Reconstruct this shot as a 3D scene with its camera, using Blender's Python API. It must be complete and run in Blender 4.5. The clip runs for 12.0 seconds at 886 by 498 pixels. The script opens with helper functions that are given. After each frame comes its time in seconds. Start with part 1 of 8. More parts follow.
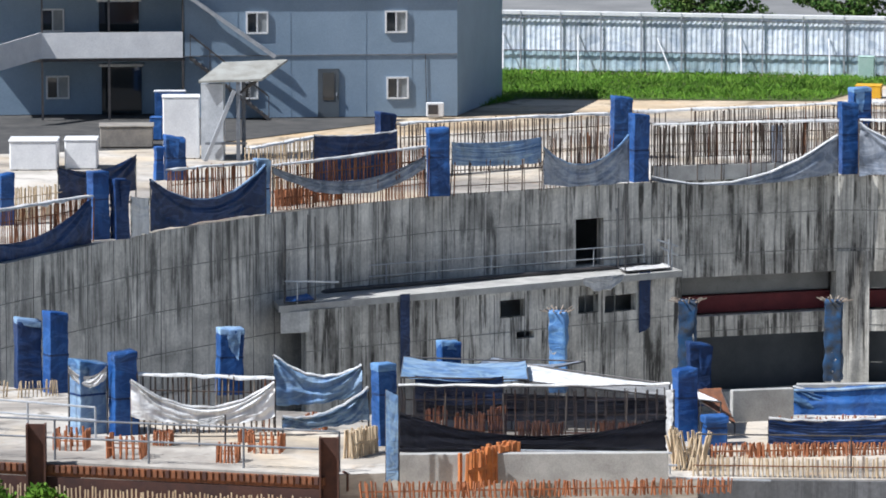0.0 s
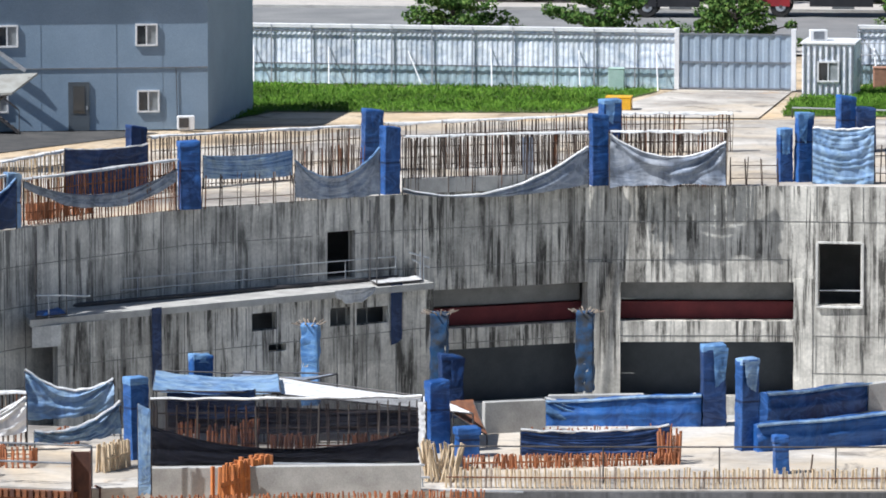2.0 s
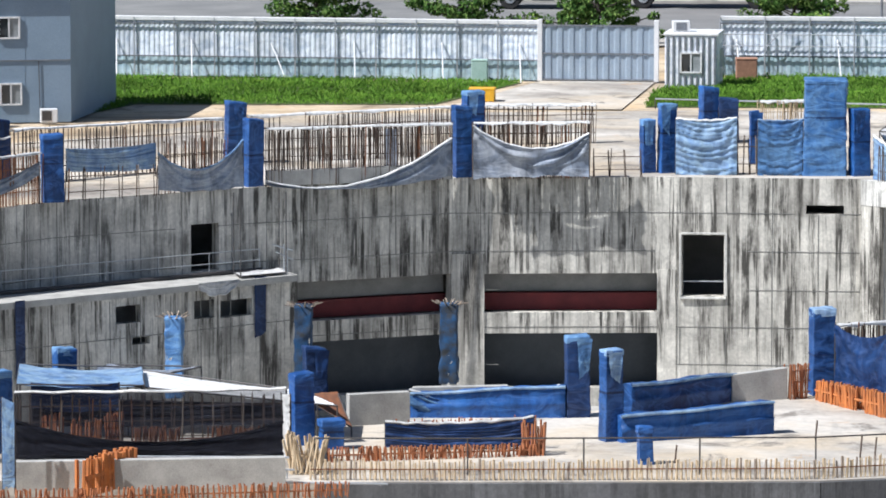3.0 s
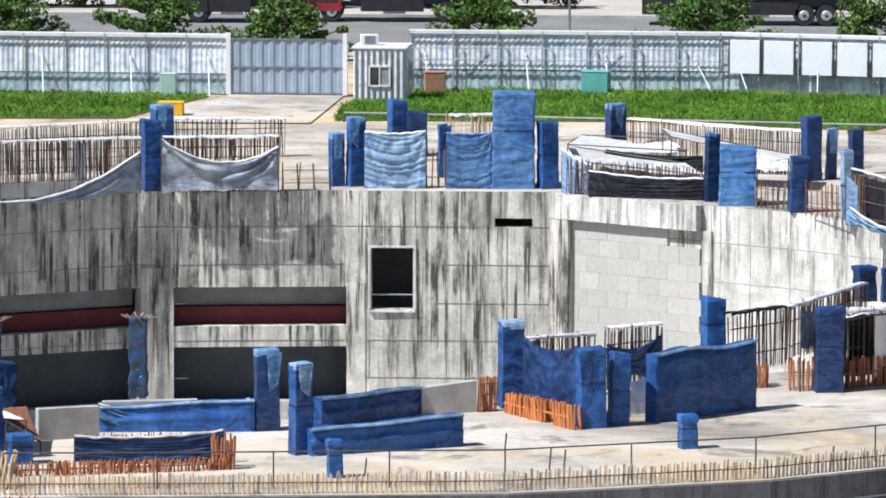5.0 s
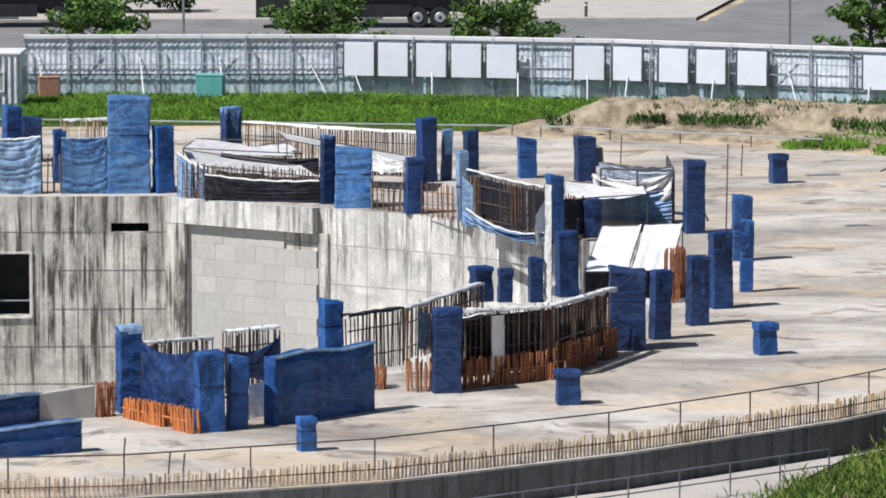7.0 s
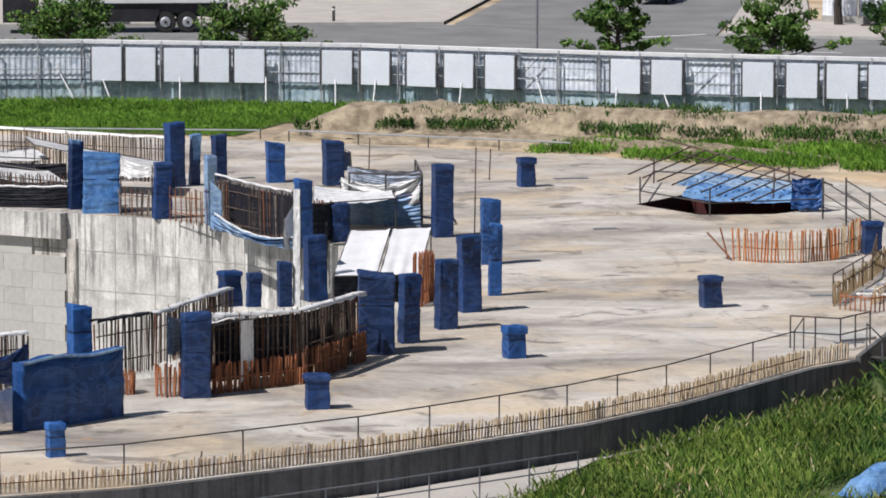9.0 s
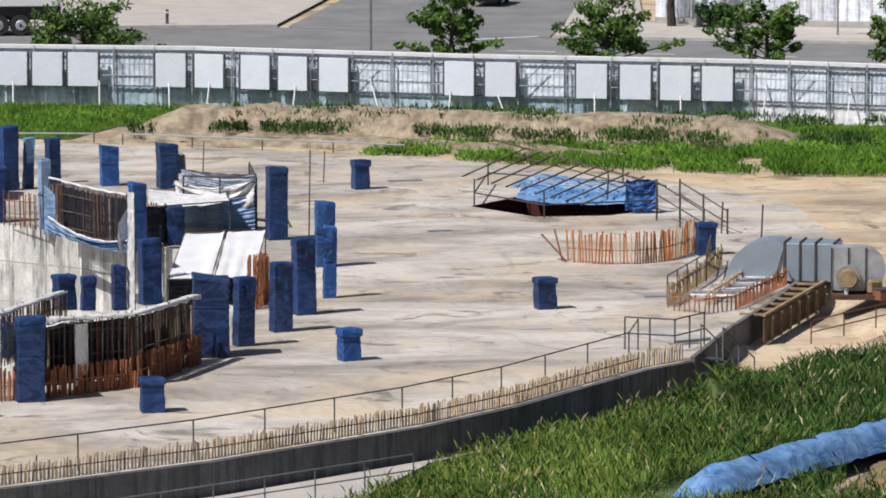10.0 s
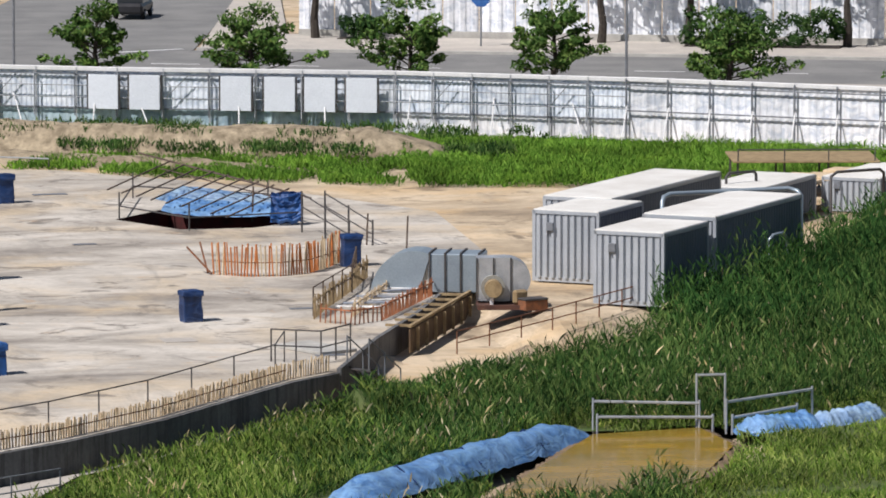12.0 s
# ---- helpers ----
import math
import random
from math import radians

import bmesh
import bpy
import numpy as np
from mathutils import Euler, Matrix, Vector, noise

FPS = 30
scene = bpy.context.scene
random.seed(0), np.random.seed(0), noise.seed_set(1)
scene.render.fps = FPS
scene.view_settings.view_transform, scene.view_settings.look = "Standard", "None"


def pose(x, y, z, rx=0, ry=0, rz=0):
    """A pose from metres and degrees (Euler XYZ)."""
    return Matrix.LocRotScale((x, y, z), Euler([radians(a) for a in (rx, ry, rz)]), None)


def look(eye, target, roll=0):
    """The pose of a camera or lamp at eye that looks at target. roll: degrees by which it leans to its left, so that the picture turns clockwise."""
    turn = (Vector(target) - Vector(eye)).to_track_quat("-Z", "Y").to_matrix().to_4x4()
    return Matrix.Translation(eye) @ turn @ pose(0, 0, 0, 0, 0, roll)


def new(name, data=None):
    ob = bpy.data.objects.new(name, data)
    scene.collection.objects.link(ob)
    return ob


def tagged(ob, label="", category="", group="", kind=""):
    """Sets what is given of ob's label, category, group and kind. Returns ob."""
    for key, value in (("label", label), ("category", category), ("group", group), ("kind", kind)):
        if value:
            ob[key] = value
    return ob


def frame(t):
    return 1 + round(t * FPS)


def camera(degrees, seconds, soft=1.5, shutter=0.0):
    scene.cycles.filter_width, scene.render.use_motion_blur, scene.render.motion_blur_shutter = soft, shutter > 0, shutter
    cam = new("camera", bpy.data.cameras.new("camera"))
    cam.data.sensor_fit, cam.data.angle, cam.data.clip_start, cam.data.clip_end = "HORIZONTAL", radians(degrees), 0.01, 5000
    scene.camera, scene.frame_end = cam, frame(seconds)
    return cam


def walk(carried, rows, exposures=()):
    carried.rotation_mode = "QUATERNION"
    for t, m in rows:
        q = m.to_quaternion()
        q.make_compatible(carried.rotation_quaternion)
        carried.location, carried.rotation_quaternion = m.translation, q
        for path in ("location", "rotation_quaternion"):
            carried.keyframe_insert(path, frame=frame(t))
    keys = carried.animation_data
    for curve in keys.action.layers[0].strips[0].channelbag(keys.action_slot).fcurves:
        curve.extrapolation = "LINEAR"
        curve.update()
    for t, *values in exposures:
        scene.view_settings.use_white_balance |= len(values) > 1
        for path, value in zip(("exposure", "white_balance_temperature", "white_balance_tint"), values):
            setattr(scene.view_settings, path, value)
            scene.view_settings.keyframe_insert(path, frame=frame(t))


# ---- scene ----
cam = camera(9.0, 12.0, soft=1.8)
EYE = Vector((0.0, 0.0, 24.5))


def aim(azimuth, tilt, roll):
    """Camera pose at EYE: degrees to the right of +y, degrees below the horizon, lean."""
    a, b = radians(azimuth), radians(tilt)
    return look(EYE, EYE + Vector((math.sin(a) * math.cos(b), math.cos(a) * math.cos(b), -math.sin(b))), roll)


walk(cam, [
    (0.0, aim(-9.207, 7.063, -0.063)),
    (0.5, aim(-8.552, 7.006, -0.014)),
    (1.0, aim(-7.747, 6.952, 0.001)),
    (1.5, aim(-7.136, 6.923, 0.099)),
    (2.0, aim(-6.660, 6.936, -0.025)),
    (2.5, aim(-5.999, 6.991, -0.118)),
    (2.7, aim(-5.680, 7.008, -0.100)),
    (4.3, aim(-3.450, 6.967, 0.080)),
    (4.5, aim(-3.016, 6.940, 0.099)),
    (5.0, aim(-2.077, 6.878, 0.169)),
    (5.5, aim(-1.424, 6.854, 0.006)),
    (6.0, aim(-0.448, 6.850, -0.119)),
    (6.5, aim(0.908, 6.855, -0.070)),
    (7.0, aim(1.851, 6.841, -0.028)),
    (9.0, aim(4.427, 6.796, 0.039)),
    (9.5, aim(5.182, 6.790, 0.136)),
    (10.0, aim(6.123, 6.771, 0.008)),
    (10.5, aim(7.163, 6.748, 0.002)),
    (11.0, aim(8.001, 6.713, -0.057)),
    (11.5, aim(8.854, 6.684, -0.036)),
    (12.0, aim(9.755, 6.648, -0.031)),
], exposures=[(0.0, 0.50, 5900, 10), (2.5, 0.51, 5950, 10), (5.5, 0.50, 6050, 10), (7.0, 0.20, 6150, 12), (9.5, 0.01, 6300, 13), (12.0, 0.04, 6400, 13)])

# ---- world and sun ----
SUN_TO = Vector((-0.55, -0.31, 0.80)).normalized()
world = bpy.data.worlds.new("sky")
scene.world = world
world.use_nodes = True
wn = world.node_tree.nodes
sky = wn.new("ShaderNodeTexSky")
sky.sky_type, sky.sun_disc = "NISHITA", False
sky.sun_elevation = math.asin(SUN_TO.z)
sky.sun_rotation = math.atan2(SUN_TO.x, SUN_TO.y)
sky.air_density, sky.dust_density = 1.0, 1.0
world.node_tree.links.new(sky.outputs[0], wn["Background"].inputs[0])
wn["Background"].inputs[1].default_value = 0.053
sun = new("sun", bpy.data.lights.new("sun", "SUN"))
sun.data.energy, sun.data.angle, sun.data.color = 5.0, radians(0.53), (1.0, 0.96, 0.90)
sun.matrix_world = look(SUN_TO * 300, (0, 0, 0))


# ---- materials ----
class Mat:
    """A small builder for node materials in object or world coordinates."""

    def __init__(self, name, rough=0.8, metal=0.0, spec=0.4):
        self.m = bpy.data.materials.new(name)
        self.m.use_nodes = True
        self.t = self.m.node_tree
        self.b = self.t.nodes["Principled BSDF"]
        self.b.inputs["Roughness"].default_value = rough
        self.b.inputs["Metallic"].default_value = metal
        self.b.inputs["Specular IOR Level"].default_value = spec

    def node(self, kind, **kw):
        n = self.t.nodes.new(kind)
        for k, v in kw.items():
            n.inputs[k].default_value = v
        return n

    def link(self, a, b):
        self.t.links.new(a, b)

    def coords(self, scale=(1, 1, 1), space="world"):
        if space == "world":
            src = self.t.nodes.new("ShaderNodeNewGeometry").outputs["Position"]
        else:
            src = self.t.nodes.new("ShaderNodeTexCoord").outputs["Object"]
        mp = self.t.nodes.new("ShaderNodeMapping")
        mp.inputs["Scale"].default_value = scale
        self.link(src, mp.inputs["Vector"])
        return mp.outputs[0]

    def noise(self, vec, scale, detail=4, rough=0.6, distort=0.0):
        n = self.node("ShaderNodeTexNoise", Scale=scale, Detail=detail, Roughness=rough, Distortion=distort)
        self.link(vec, n.inputs["Vector"])
        return n.outputs["Fac"]

    def ramp(self, fac, stops):
        r = self.t.nodes.new("ShaderNodeValToRGB")
        e = r.color_ramp.elements
        while len(e) < len(stops):
            e.new(0.5)
        for el, (p, c) in zip(e, stops):
            el.position, el.color = p, (*c, 1) if len(c) == 3 else c
        self.link(fac, r.inputs[0])
        return r.outputs[0]

    def mix(self, a, b, fac, mode="MIX"):
        n = self.t.nodes.new("ShaderNodeMix")
        n.data_type, n.blend_type = "RGBA", mode
        for sock, v in ((n.inputs[0], fac), (n.inputs[6], a), (n.inputs[7], b)):
            if isinstance(v, (int, float)):
                sock.default_value = v
            elif isinstance(v, tuple):
                sock.default_value = (*v, 1)
            else:
                self.link(v, sock)
        return n.outputs[2]

    def bump(self, fac, strength=0.3, dist=0.02):
        n = self.node("ShaderNodeBump", Strength=strength, Distance=dist)
        self.link(fac, n.inputs["Height"])
        self.link(n.outputs[0], self.b.inputs["Normal"])

    def done(self, col):
        if isinstance(col, tuple):
            self.b.inputs["Base Color"].default_value = (*col, 1)
        else:
            self.link(col, self.b.inputs["Base Color"])
        return self.m

    def random(self):
        return self.t.nodes.new("ShaderNodeObjectInfo").outputs["Random"]


def grey(v):
    return (v, v, v)


def mottled(name, a, b, scale=2.0, rough=0.8, metal=0.0, bump=0.2, fine=25.0, space="world"):
    m = Mat(name, rough, metal)
    v = m.coords(space=space)
    n1, n2 = m.noise(v, scale, 5), m.noise(v, fine, 3)
    c = m.mix(a, b, m.ramp(n1, [(0.35, grey(0)), (0.65, grey(1))]))
    c = m.mix(c, m.ramp(n2, [(0.3, grey(0.72)), (0.7, grey(1.15))]), 0.6, "MULTIPLY")
    m.bump(n2, bump)
    return m.done(c)


def slab_concrete(name="slab_concrete", tint=(1.0, 1.0, 1.0)):
    m = Mat(name, 0.85, 0.0, 0.3)
    v = m.coords()
    streak = m.noise(m.coords((0.10, 0.17, 1)), 1.0, 6, 0.68, 0.6)
    blot = m.noise(v, 0.16, 6, 0.62, 0.4)
    fine = m.noise(v, 3.0, 5, 0.7)
    c = m.ramp(streak, [(0.36, (0.235, 0.21, 0.185)), (0.48, (0.40, 0.365, 0.32)), (0.60, (0.57, 0.53, 0.475))])
    c = m.mix(c, (0.56, 0.45, 0.31), m.ramp(blot, [(0.48, grey(0)), (0.68, grey(0.8))]))
    dark = m.noise(m.coords((0.22, 0.055, 1)), 2.2, 5, 0.7, 1.2)
    c = m.mix(c, (0.20, 0.19, 0.18), m.ramp(dark, [(0.54, grey(0)), (0.66, grey(0.3))]))
    spot = m.noise(v, 0.42, 5, 0.72, 0.8)
    c = m.mix(c, (0.17, 0.15, 0.13), m.ramp(spot, [(0.555, grey(0)), (0.645, grey(0.82))]))
    rust = m.noise(v, 0.75, 5, 0.7, 0.5)
    c = m.mix(c, (0.46, 0.27, 0.12), m.ramp(rust, [(0.62, grey(0)), (0.72, grey(0.6))]))
    c = m.mix(c, m.ramp(fine, [(0.3, grey(0.8)), (0.7, grey(1.12))]), 0.7, "MULTIPLY")
    m.bump(fine, 0.25)
    c = m.mix(c, tint, 1.0, "MULTIPLY")
    return m.done(c)


def wall_concrete(name="wall_concrete", light=(0.74, 0.705, 0.63), dark=(0.05, 0.046, 0.04), amount=0.95, cell=1.83, reach=9.0):
    """Cast concrete: form panels of uneven tone, and rain stains of many lengths running from the top."""
    m = Mat(name, 0.9)
    v = m.coords()
    # one tone to each cast panel
    snap = m.t.nodes.new("ShaderNodeVectorMath")
    snap.operation = "FLOOR"
    m.link(m.coords((1 / cell, 0.0, 1 / 1.53)), snap.inputs[0])
    wn_ = m.t.nodes.new("ShaderNodeTexWhiteNoise")
    m.link(snap.outputs[0], wn_.inputs["Vector"])
    blot = m.noise(v, 0.7, 6, 0.68, 0.6)
    fine = m.noise(v, 9.0, 4, 0.7)
    c = m.mix(light, tuple(0.55 * k for k in light), m.ramp(blot, [(0.40, grey(0)), (0.70, grey(1))]))
    c = m.mix(c, m.ramp(wn_.outputs["Value"], [(0.0, grey(0.78)), (1.0, grey(1.12))]), 0.8, "MULTIPLY")
    # how far down each stain reaches
    sep = m.t.nodes.new("ShaderNodeSeparateXYZ")
    m.link(v, sep.inputs[0])

    def math_(op, a, b):
        n = m.t.nodes.new("ShaderNodeMath")
        n.operation = op
        for sock, q in zip(n.inputs, (a, b)):
            if isinstance(q, (int, float)):
                sock.default_value = q
            else:
                m.link(q, sock)
        return n.outputs[0]
    length = m.noise(m.coords((0.5, 0.5, 0.0)), 1.0, 6, 0.8)
    left_over = math_("ADD", math_("MULTIPLY", math_("SUBTRACT", length, 0.26), reach / 0.3), sep.outputs["Z"])
    near = m.ramp(left_over, [(0.0, grey(0.30)), (0.9, grey(1.0))])
    run = m.noise(m.coords((1.7, 1.7, 0.07)), 1.0, 5, 0.7, 0.12)
    run2 = m.noise(m.coords((3.6, 3.6, 0.16)), 1.0, 5, 0.72, 0.1)
    ragged = m.ramp(m.noise(m.coords((1.3, 1.3, 0.4)), 1.0, 5, 0.7), [(0.38, grey(0.12)), (0.55, grey(1))])
    c = m.mix(c, tuple(2.2 * k for k in dark), m.mix(m.ramp(run, [(0.47, grey(0)), (0.63, grey(amount * 0.65))]), near, 1.0, "MULTIPLY"))
    thin = m.mix(m.ramp(run2, [(0.48, grey(0)), (0.555, grey(amount))]), near, 1.0, "MULTIPLY")
    c = m.mix(c, dark, m.mix(thin, ragged, 1.0, "MULTIPLY"))
    c = m.mix(c, m.ramp(fine, [(0.3, grey(0.75)), (0.7, grey(1.14))]), 0.8, "MULTIPLY")
    m.bump(fine, 0.3)
    return m.done(c)


def woven(name, a, b, rough=0.5, fold=0.5):
    """Woven plastic sheet with creases, grime, sun-bleached patches and painted crease highlights."""
    m = Mat(name, rough, spec=0.4)
    v = m.coords()
    n1 = m.noise(m.coords((0.8, 0.8, 0.55)), 1.0, 4, 0.6, 0.4)
    grime = m.noise(m.coords((2.6, 2.6, 0.8)), 1.0, 5, 0.7, 0.5)
    rnd = m.ramp(m.random(), [(0.0, grey(0.70)), (1.0, grey(1.18))])
    c = m.mix(a, b, m.ramp(n1, [(0.38, grey(0)), (0.68, grey(1))]))
    c = m.mix(c, m.ramp(grime, [(0.34, grey(0.52)), (0.60, grey(1.14))]), 0.8, "MULTIPLY")
    c = m.mix(c, rnd, 1.0, "MULTIPLY")
    crease = m.noise(m.coords((0.8, 0.8, 1.7)), 1.0, 4, 0.55, 1.2)
    # pale highlights along the creases, mixed into the colour
    lines = m.ramp(crease, [(0.44, grey(0)), (0.50, grey(1)), (0.56, grey(0))])
    c = m.mix(c, tuple(min(0.7, 0.06 + 1.5 * k) for k in b), m.mix(lines, grey(0.28), 1.0, "MULTIPLY"))
    m.bump(crease, fold * 0.6, 0.2)
    return m.done(c)


def grass_mat(name, dark, mid, tip):
    m = Mat(name, 0.8, spec=0.05)
    isl = m.t.nodes.new("ShaderNodeNewGeometry").outputs["Random Per Island"]
    big = m.noise(m.coords(), 0.22, 5)
    c = m.ramp(isl, [(0.0, dark), (0.55, mid), (1.0, tip)])
    c = m.mix(c, m.ramp(big, [(0.32, grey(0.5)), (0.68, grey(1.5))]), 0.9, "MULTIPLY")
    tuft = m.noise(m.coords(), 0.9, 4, 0.7)
    c = m.mix(c, m.ramp(tuft, [(0.34, (0.50, 0.56, 0.50)), (0.5, (1.0, 1.0, 1.0)), (0.68, (1.45, 1.25, 1.05))]), 0.85, "MULTIPLY")
    # blades share the light of the turf they stand in
    geo = m.t.nodes.new("ShaderNodeNewGeometry")
    up = m.t.nodes.new("ShaderNodeMix")
    up.data_type = "VECTOR"
    up.inputs[0].default_value = 0.42
    m.link(geo.outputs["Normal"], up.inputs[4])
    up.inputs[5].default_value = (0.0, -0.25, 0.95)
    nz = m.t.nodes.new("ShaderNodeVectorMath")
    nz.operation = "NORMALIZE"
    m.link(up.outputs[1], nz.inputs[0])
    m.link(nz.outputs[0], m.b.inputs["Normal"])
    return m.done(c)


M_SLAB = slab_concrete()
M_WALL = wall_concrete()
# west wall: fewer streaks of its own; base lifted to offset its shade
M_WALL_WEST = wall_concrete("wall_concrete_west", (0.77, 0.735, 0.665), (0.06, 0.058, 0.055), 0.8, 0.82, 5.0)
M_WALL_CLEAN = wall_concrete("wall_concrete_clean", (0.74, 0.72, 0.67), (0.14, 0.135, 0.125), 0.75, 1.2, 3.2)
M_CONC = mottled("plain_concrete", (0.48, 0.47, 0.44), (0.34, 0.33, 0.31), 1.2)
M_BLUE = woven("blue_tarpaulin", (0.009, 0.052, 0.20), (0.024, 0.105, 0.32))
M_NAVY = woven("navy_tarpaulin", (0.005, 0.022, 0.085), (0.011, 0.044, 0.15))
M_PALE = woven("faded_blue_tarpaulin", (0.13, 0.24, 0.44), (0.29, 0.40, 0.55))
M_WHITE = woven("white_sheet", (0.80, 0.79, 0.77), (0.66, 0.66, 0.66))
M_GREYCLOTH = woven("grey_sheet", (0.20, 0.235, 0.30), (0.36, 0.38, 0.42))
M_BLACKNET = woven("dark_net", (0.008, 0.009, 0.014), (0.020, 0.022, 0.034), 0.9)
M_BLEACHED = woven("bleached_blue_sheet", (0.36, 0.44, 0.58), (0.52, 0.58, 0.68))
M_TARPLIGHT = woven("light_blue_tarpaulin", (0.07, 0.18, 0.40), (0.17, 0.31, 0.54), 0.45, 0.8)
M_FADED = woven("sun_faded_tarpaulin", (0.035, 0.13, 0.36), (0.11, 0.24, 0.46), 0.45, 0.8)
M_RUST = mottled("rusted_bar", (0.26, 0.10, 0.045), (0.15, 0.07, 0.04), 6.0, 0.9)
M_RUSTY = mottled("orange_bar", (0.44, 0.165, 0.07), (0.26, 0.11, 0.06), 3.0, 0.9)
M_ORANGE = mottled("rust_orange_bar", (0.60, 0.21, 0.06), (0.40, 0.15, 0.06), 3.0, 0.9)
M_BAR = mottled("weathered_bar", (0.07, 0.05, 0.042), (0.14, 0.10, 0.075), 4.0, 0.9)
M_BARPALE = mottled("dusty_bar", (0.36, 0.30, 0.24), (0.24, 0.19, 0.15), 4.0, 0.9)
M_TAN = mottled("pale_bar", (0.66, 0.53, 0.36), (0.48, 0.36, 0.23), 3.0, 0.9)
M_DIRT = slab_concrete("site_dirt", (1.05, 0.92, 0.74))
M_FORM = mottled("form_ply", (0.15, 0.095, 0.05), (0.085, 0.055, 0.035), 2.0, 0.85)
M_TIMBER = mottled("weathered_timber", (0.36, 0.27, 0.15), (0.22, 0.155, 0.085), 3.0, 0.85)
M_DUCT = mottled("duct_sheet", (0.36, 0.43, 0.49), (0.30, 0.36, 0.42), 1.0, 0.35, 0.4, 0.05)
M_WEATHERED = mottled("weathered_sheet", (0.36, 0.36, 0.33), (0.26, 0.25, 0.22), 1.5, 0.7)
M_STEEL = mottled("galvanised_steel", (0.55, 0.57, 0.60), (0.40, 0.42, 0.45), 2.0, 0.45, 0.5, 0.1)
M_DARKSTEEL = mottled("dark_steel", (0.06, 0.06, 0.065), (0.10, 0.09, 0.085), 3.0, 0.6, 0.3)
M_BOARD = mottled("white_board", (0.80, 0.84, 0.91), (0.74, 0.78, 0.85), 1.0, 0.5)
M_PREFAB = mottled("prefab_panel", (0.235, 0.315, 0.41), (0.205, 0.28, 0.365), 0.6, 0.6, bump=0.05)
M_PAINTWHITE = mottled("white_paint", (0.78, 0.78, 0.78), (0.68, 0.68, 0.69), 1.5, 0.5, bump=0.05)
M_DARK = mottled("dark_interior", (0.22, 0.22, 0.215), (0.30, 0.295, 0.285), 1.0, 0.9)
M_MAROON = mottled("maroon_beam", (0.22, 0.04, 0.042), (0.15, 0.03, 0.033), 1.0, 0.7)
M_ASPHALT = mottled("asphalt", (0.165, 0.165, 0.165), (0.23, 0.228, 0.222), 0.3, 0.9, fine=12.0)
M_PAVING = mottled("paving", (0.50, 0.46, 0.41), (0.40, 0.37, 0.34), 0.5, 0.9, fine=8.0)
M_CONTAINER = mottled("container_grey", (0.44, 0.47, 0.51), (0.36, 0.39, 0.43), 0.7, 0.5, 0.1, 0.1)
# container sides: their shade is put into this darker colour
M_CONTAINER_SHADED = mottled("container_shaded_side", (0.10, 0.125, 0.165), (0.13, 0.155, 0.20), 0.7, 0.5, 0.1, 0.1)
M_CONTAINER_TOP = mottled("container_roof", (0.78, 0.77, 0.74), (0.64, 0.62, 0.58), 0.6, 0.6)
M_GRASS = grass_mat("lawn_grass", (0.030, 0.078, 0.008), (0.082, 0.178, 0.020), (0.145, 0.255, 0.04))
M_MEADOW = grass_mat("meadow_grass", (0.036, 0.072, 0.010), (0.085, 0.145, 0.022), (0.21, 0.25, 0.075))
M_THICKET = grass_mat("thicket_leaf", (0.008, 0.028, 0.008), (0.020, 0.062, 0.014), (0.05, 0.11, 0.028))
M_REED = grass_mat("reed_grass", (0.010, 0.030, 0.008), (0.030, 0.074, 0.016), (0.105, 0.155, 0.045))


# ---- mesh helpers ----
def mesh_of(bm, name):
    me = bpy.data.meshes.new(name)
    bm.to_mesh(me)
    bm.free()
    return me


def part(name, bm, material, parent=None, label=""):
    """One mesh object under a thing or a part; bm may be a bmesh or a ready mesh."""
    me = bm if isinstance(bm, bpy.types.Mesh) else mesh_of(bm, name)
    if not me.materials:
        me.materials.append(material)
    ob = new(name, me)
    if parent is not None:
        ob.parent = parent
    return tagged(ob, label)


def thing(name, label, category, at=None, group="", kind=""):
    e = new(name)
    e.empty_display_size = 0.3
    if at is not None:
        e.matrix_world = at
    return tagged(e, label, category, group, kind)


def box(bm, c, s, rz=0.0, m=None, bevel=0.0):
    """A box of size s with its centre at c."""
    mat = Matrix.Translation(c) @ Matrix.Rotation(rz, 4, "Z") @ Matrix.Diagonal((*s, 1))
    if m is not None:
        mat = m @ mat
    r = bmesh.ops.create_cube(bm, size=1.0, matrix=mat)
    if bevel:
        es = list({e for v in r["verts"] for e in v.link_edges})
        bmesh.ops.bevel(bm, geom=es, offset=bevel, segments=1, affect="EDGES")
    return bm


def boxm(c, s, rz=0.0, bevel=0.0):
    return box(bmesh.new(), c, s, rz, None, bevel)


def bar(bm, a, b, r, n=6):
    """A round bar from a to b."""
    a, b = Vector(a), Vector(b)
    d = b - a
    if d.length < 1e-5:
        return bm
    m = Matrix.Translation((a + b) / 2) @ d.to_track_quat("Z", "Y").to_matrix().to_4x4()
    bmesh.ops.create_cone(bm, cap_ends=True, segments=n, radius1=r, radius2=r, depth=d.length, matrix=m)
    return bm


def prism(bm, pts, z0, z1):
    """An upright prism over a plan outline."""
    lo = [bm.verts.new((x, y, z0)) for x, y in pts]
    hi = [bm.verts.new((x, y, z1)) for x, y in pts]
    n = len(pts)
    for i in range(n):
        bm.faces.new((lo[i], lo[(i + 1) % n], hi[(i + 1) % n], hi[i]))
    bm.faces.new(hi)
    bm.faces.new(lo[::-1])
    bmesh.ops.recalc_face_normals(bm, faces=bm.faces)
    return bm


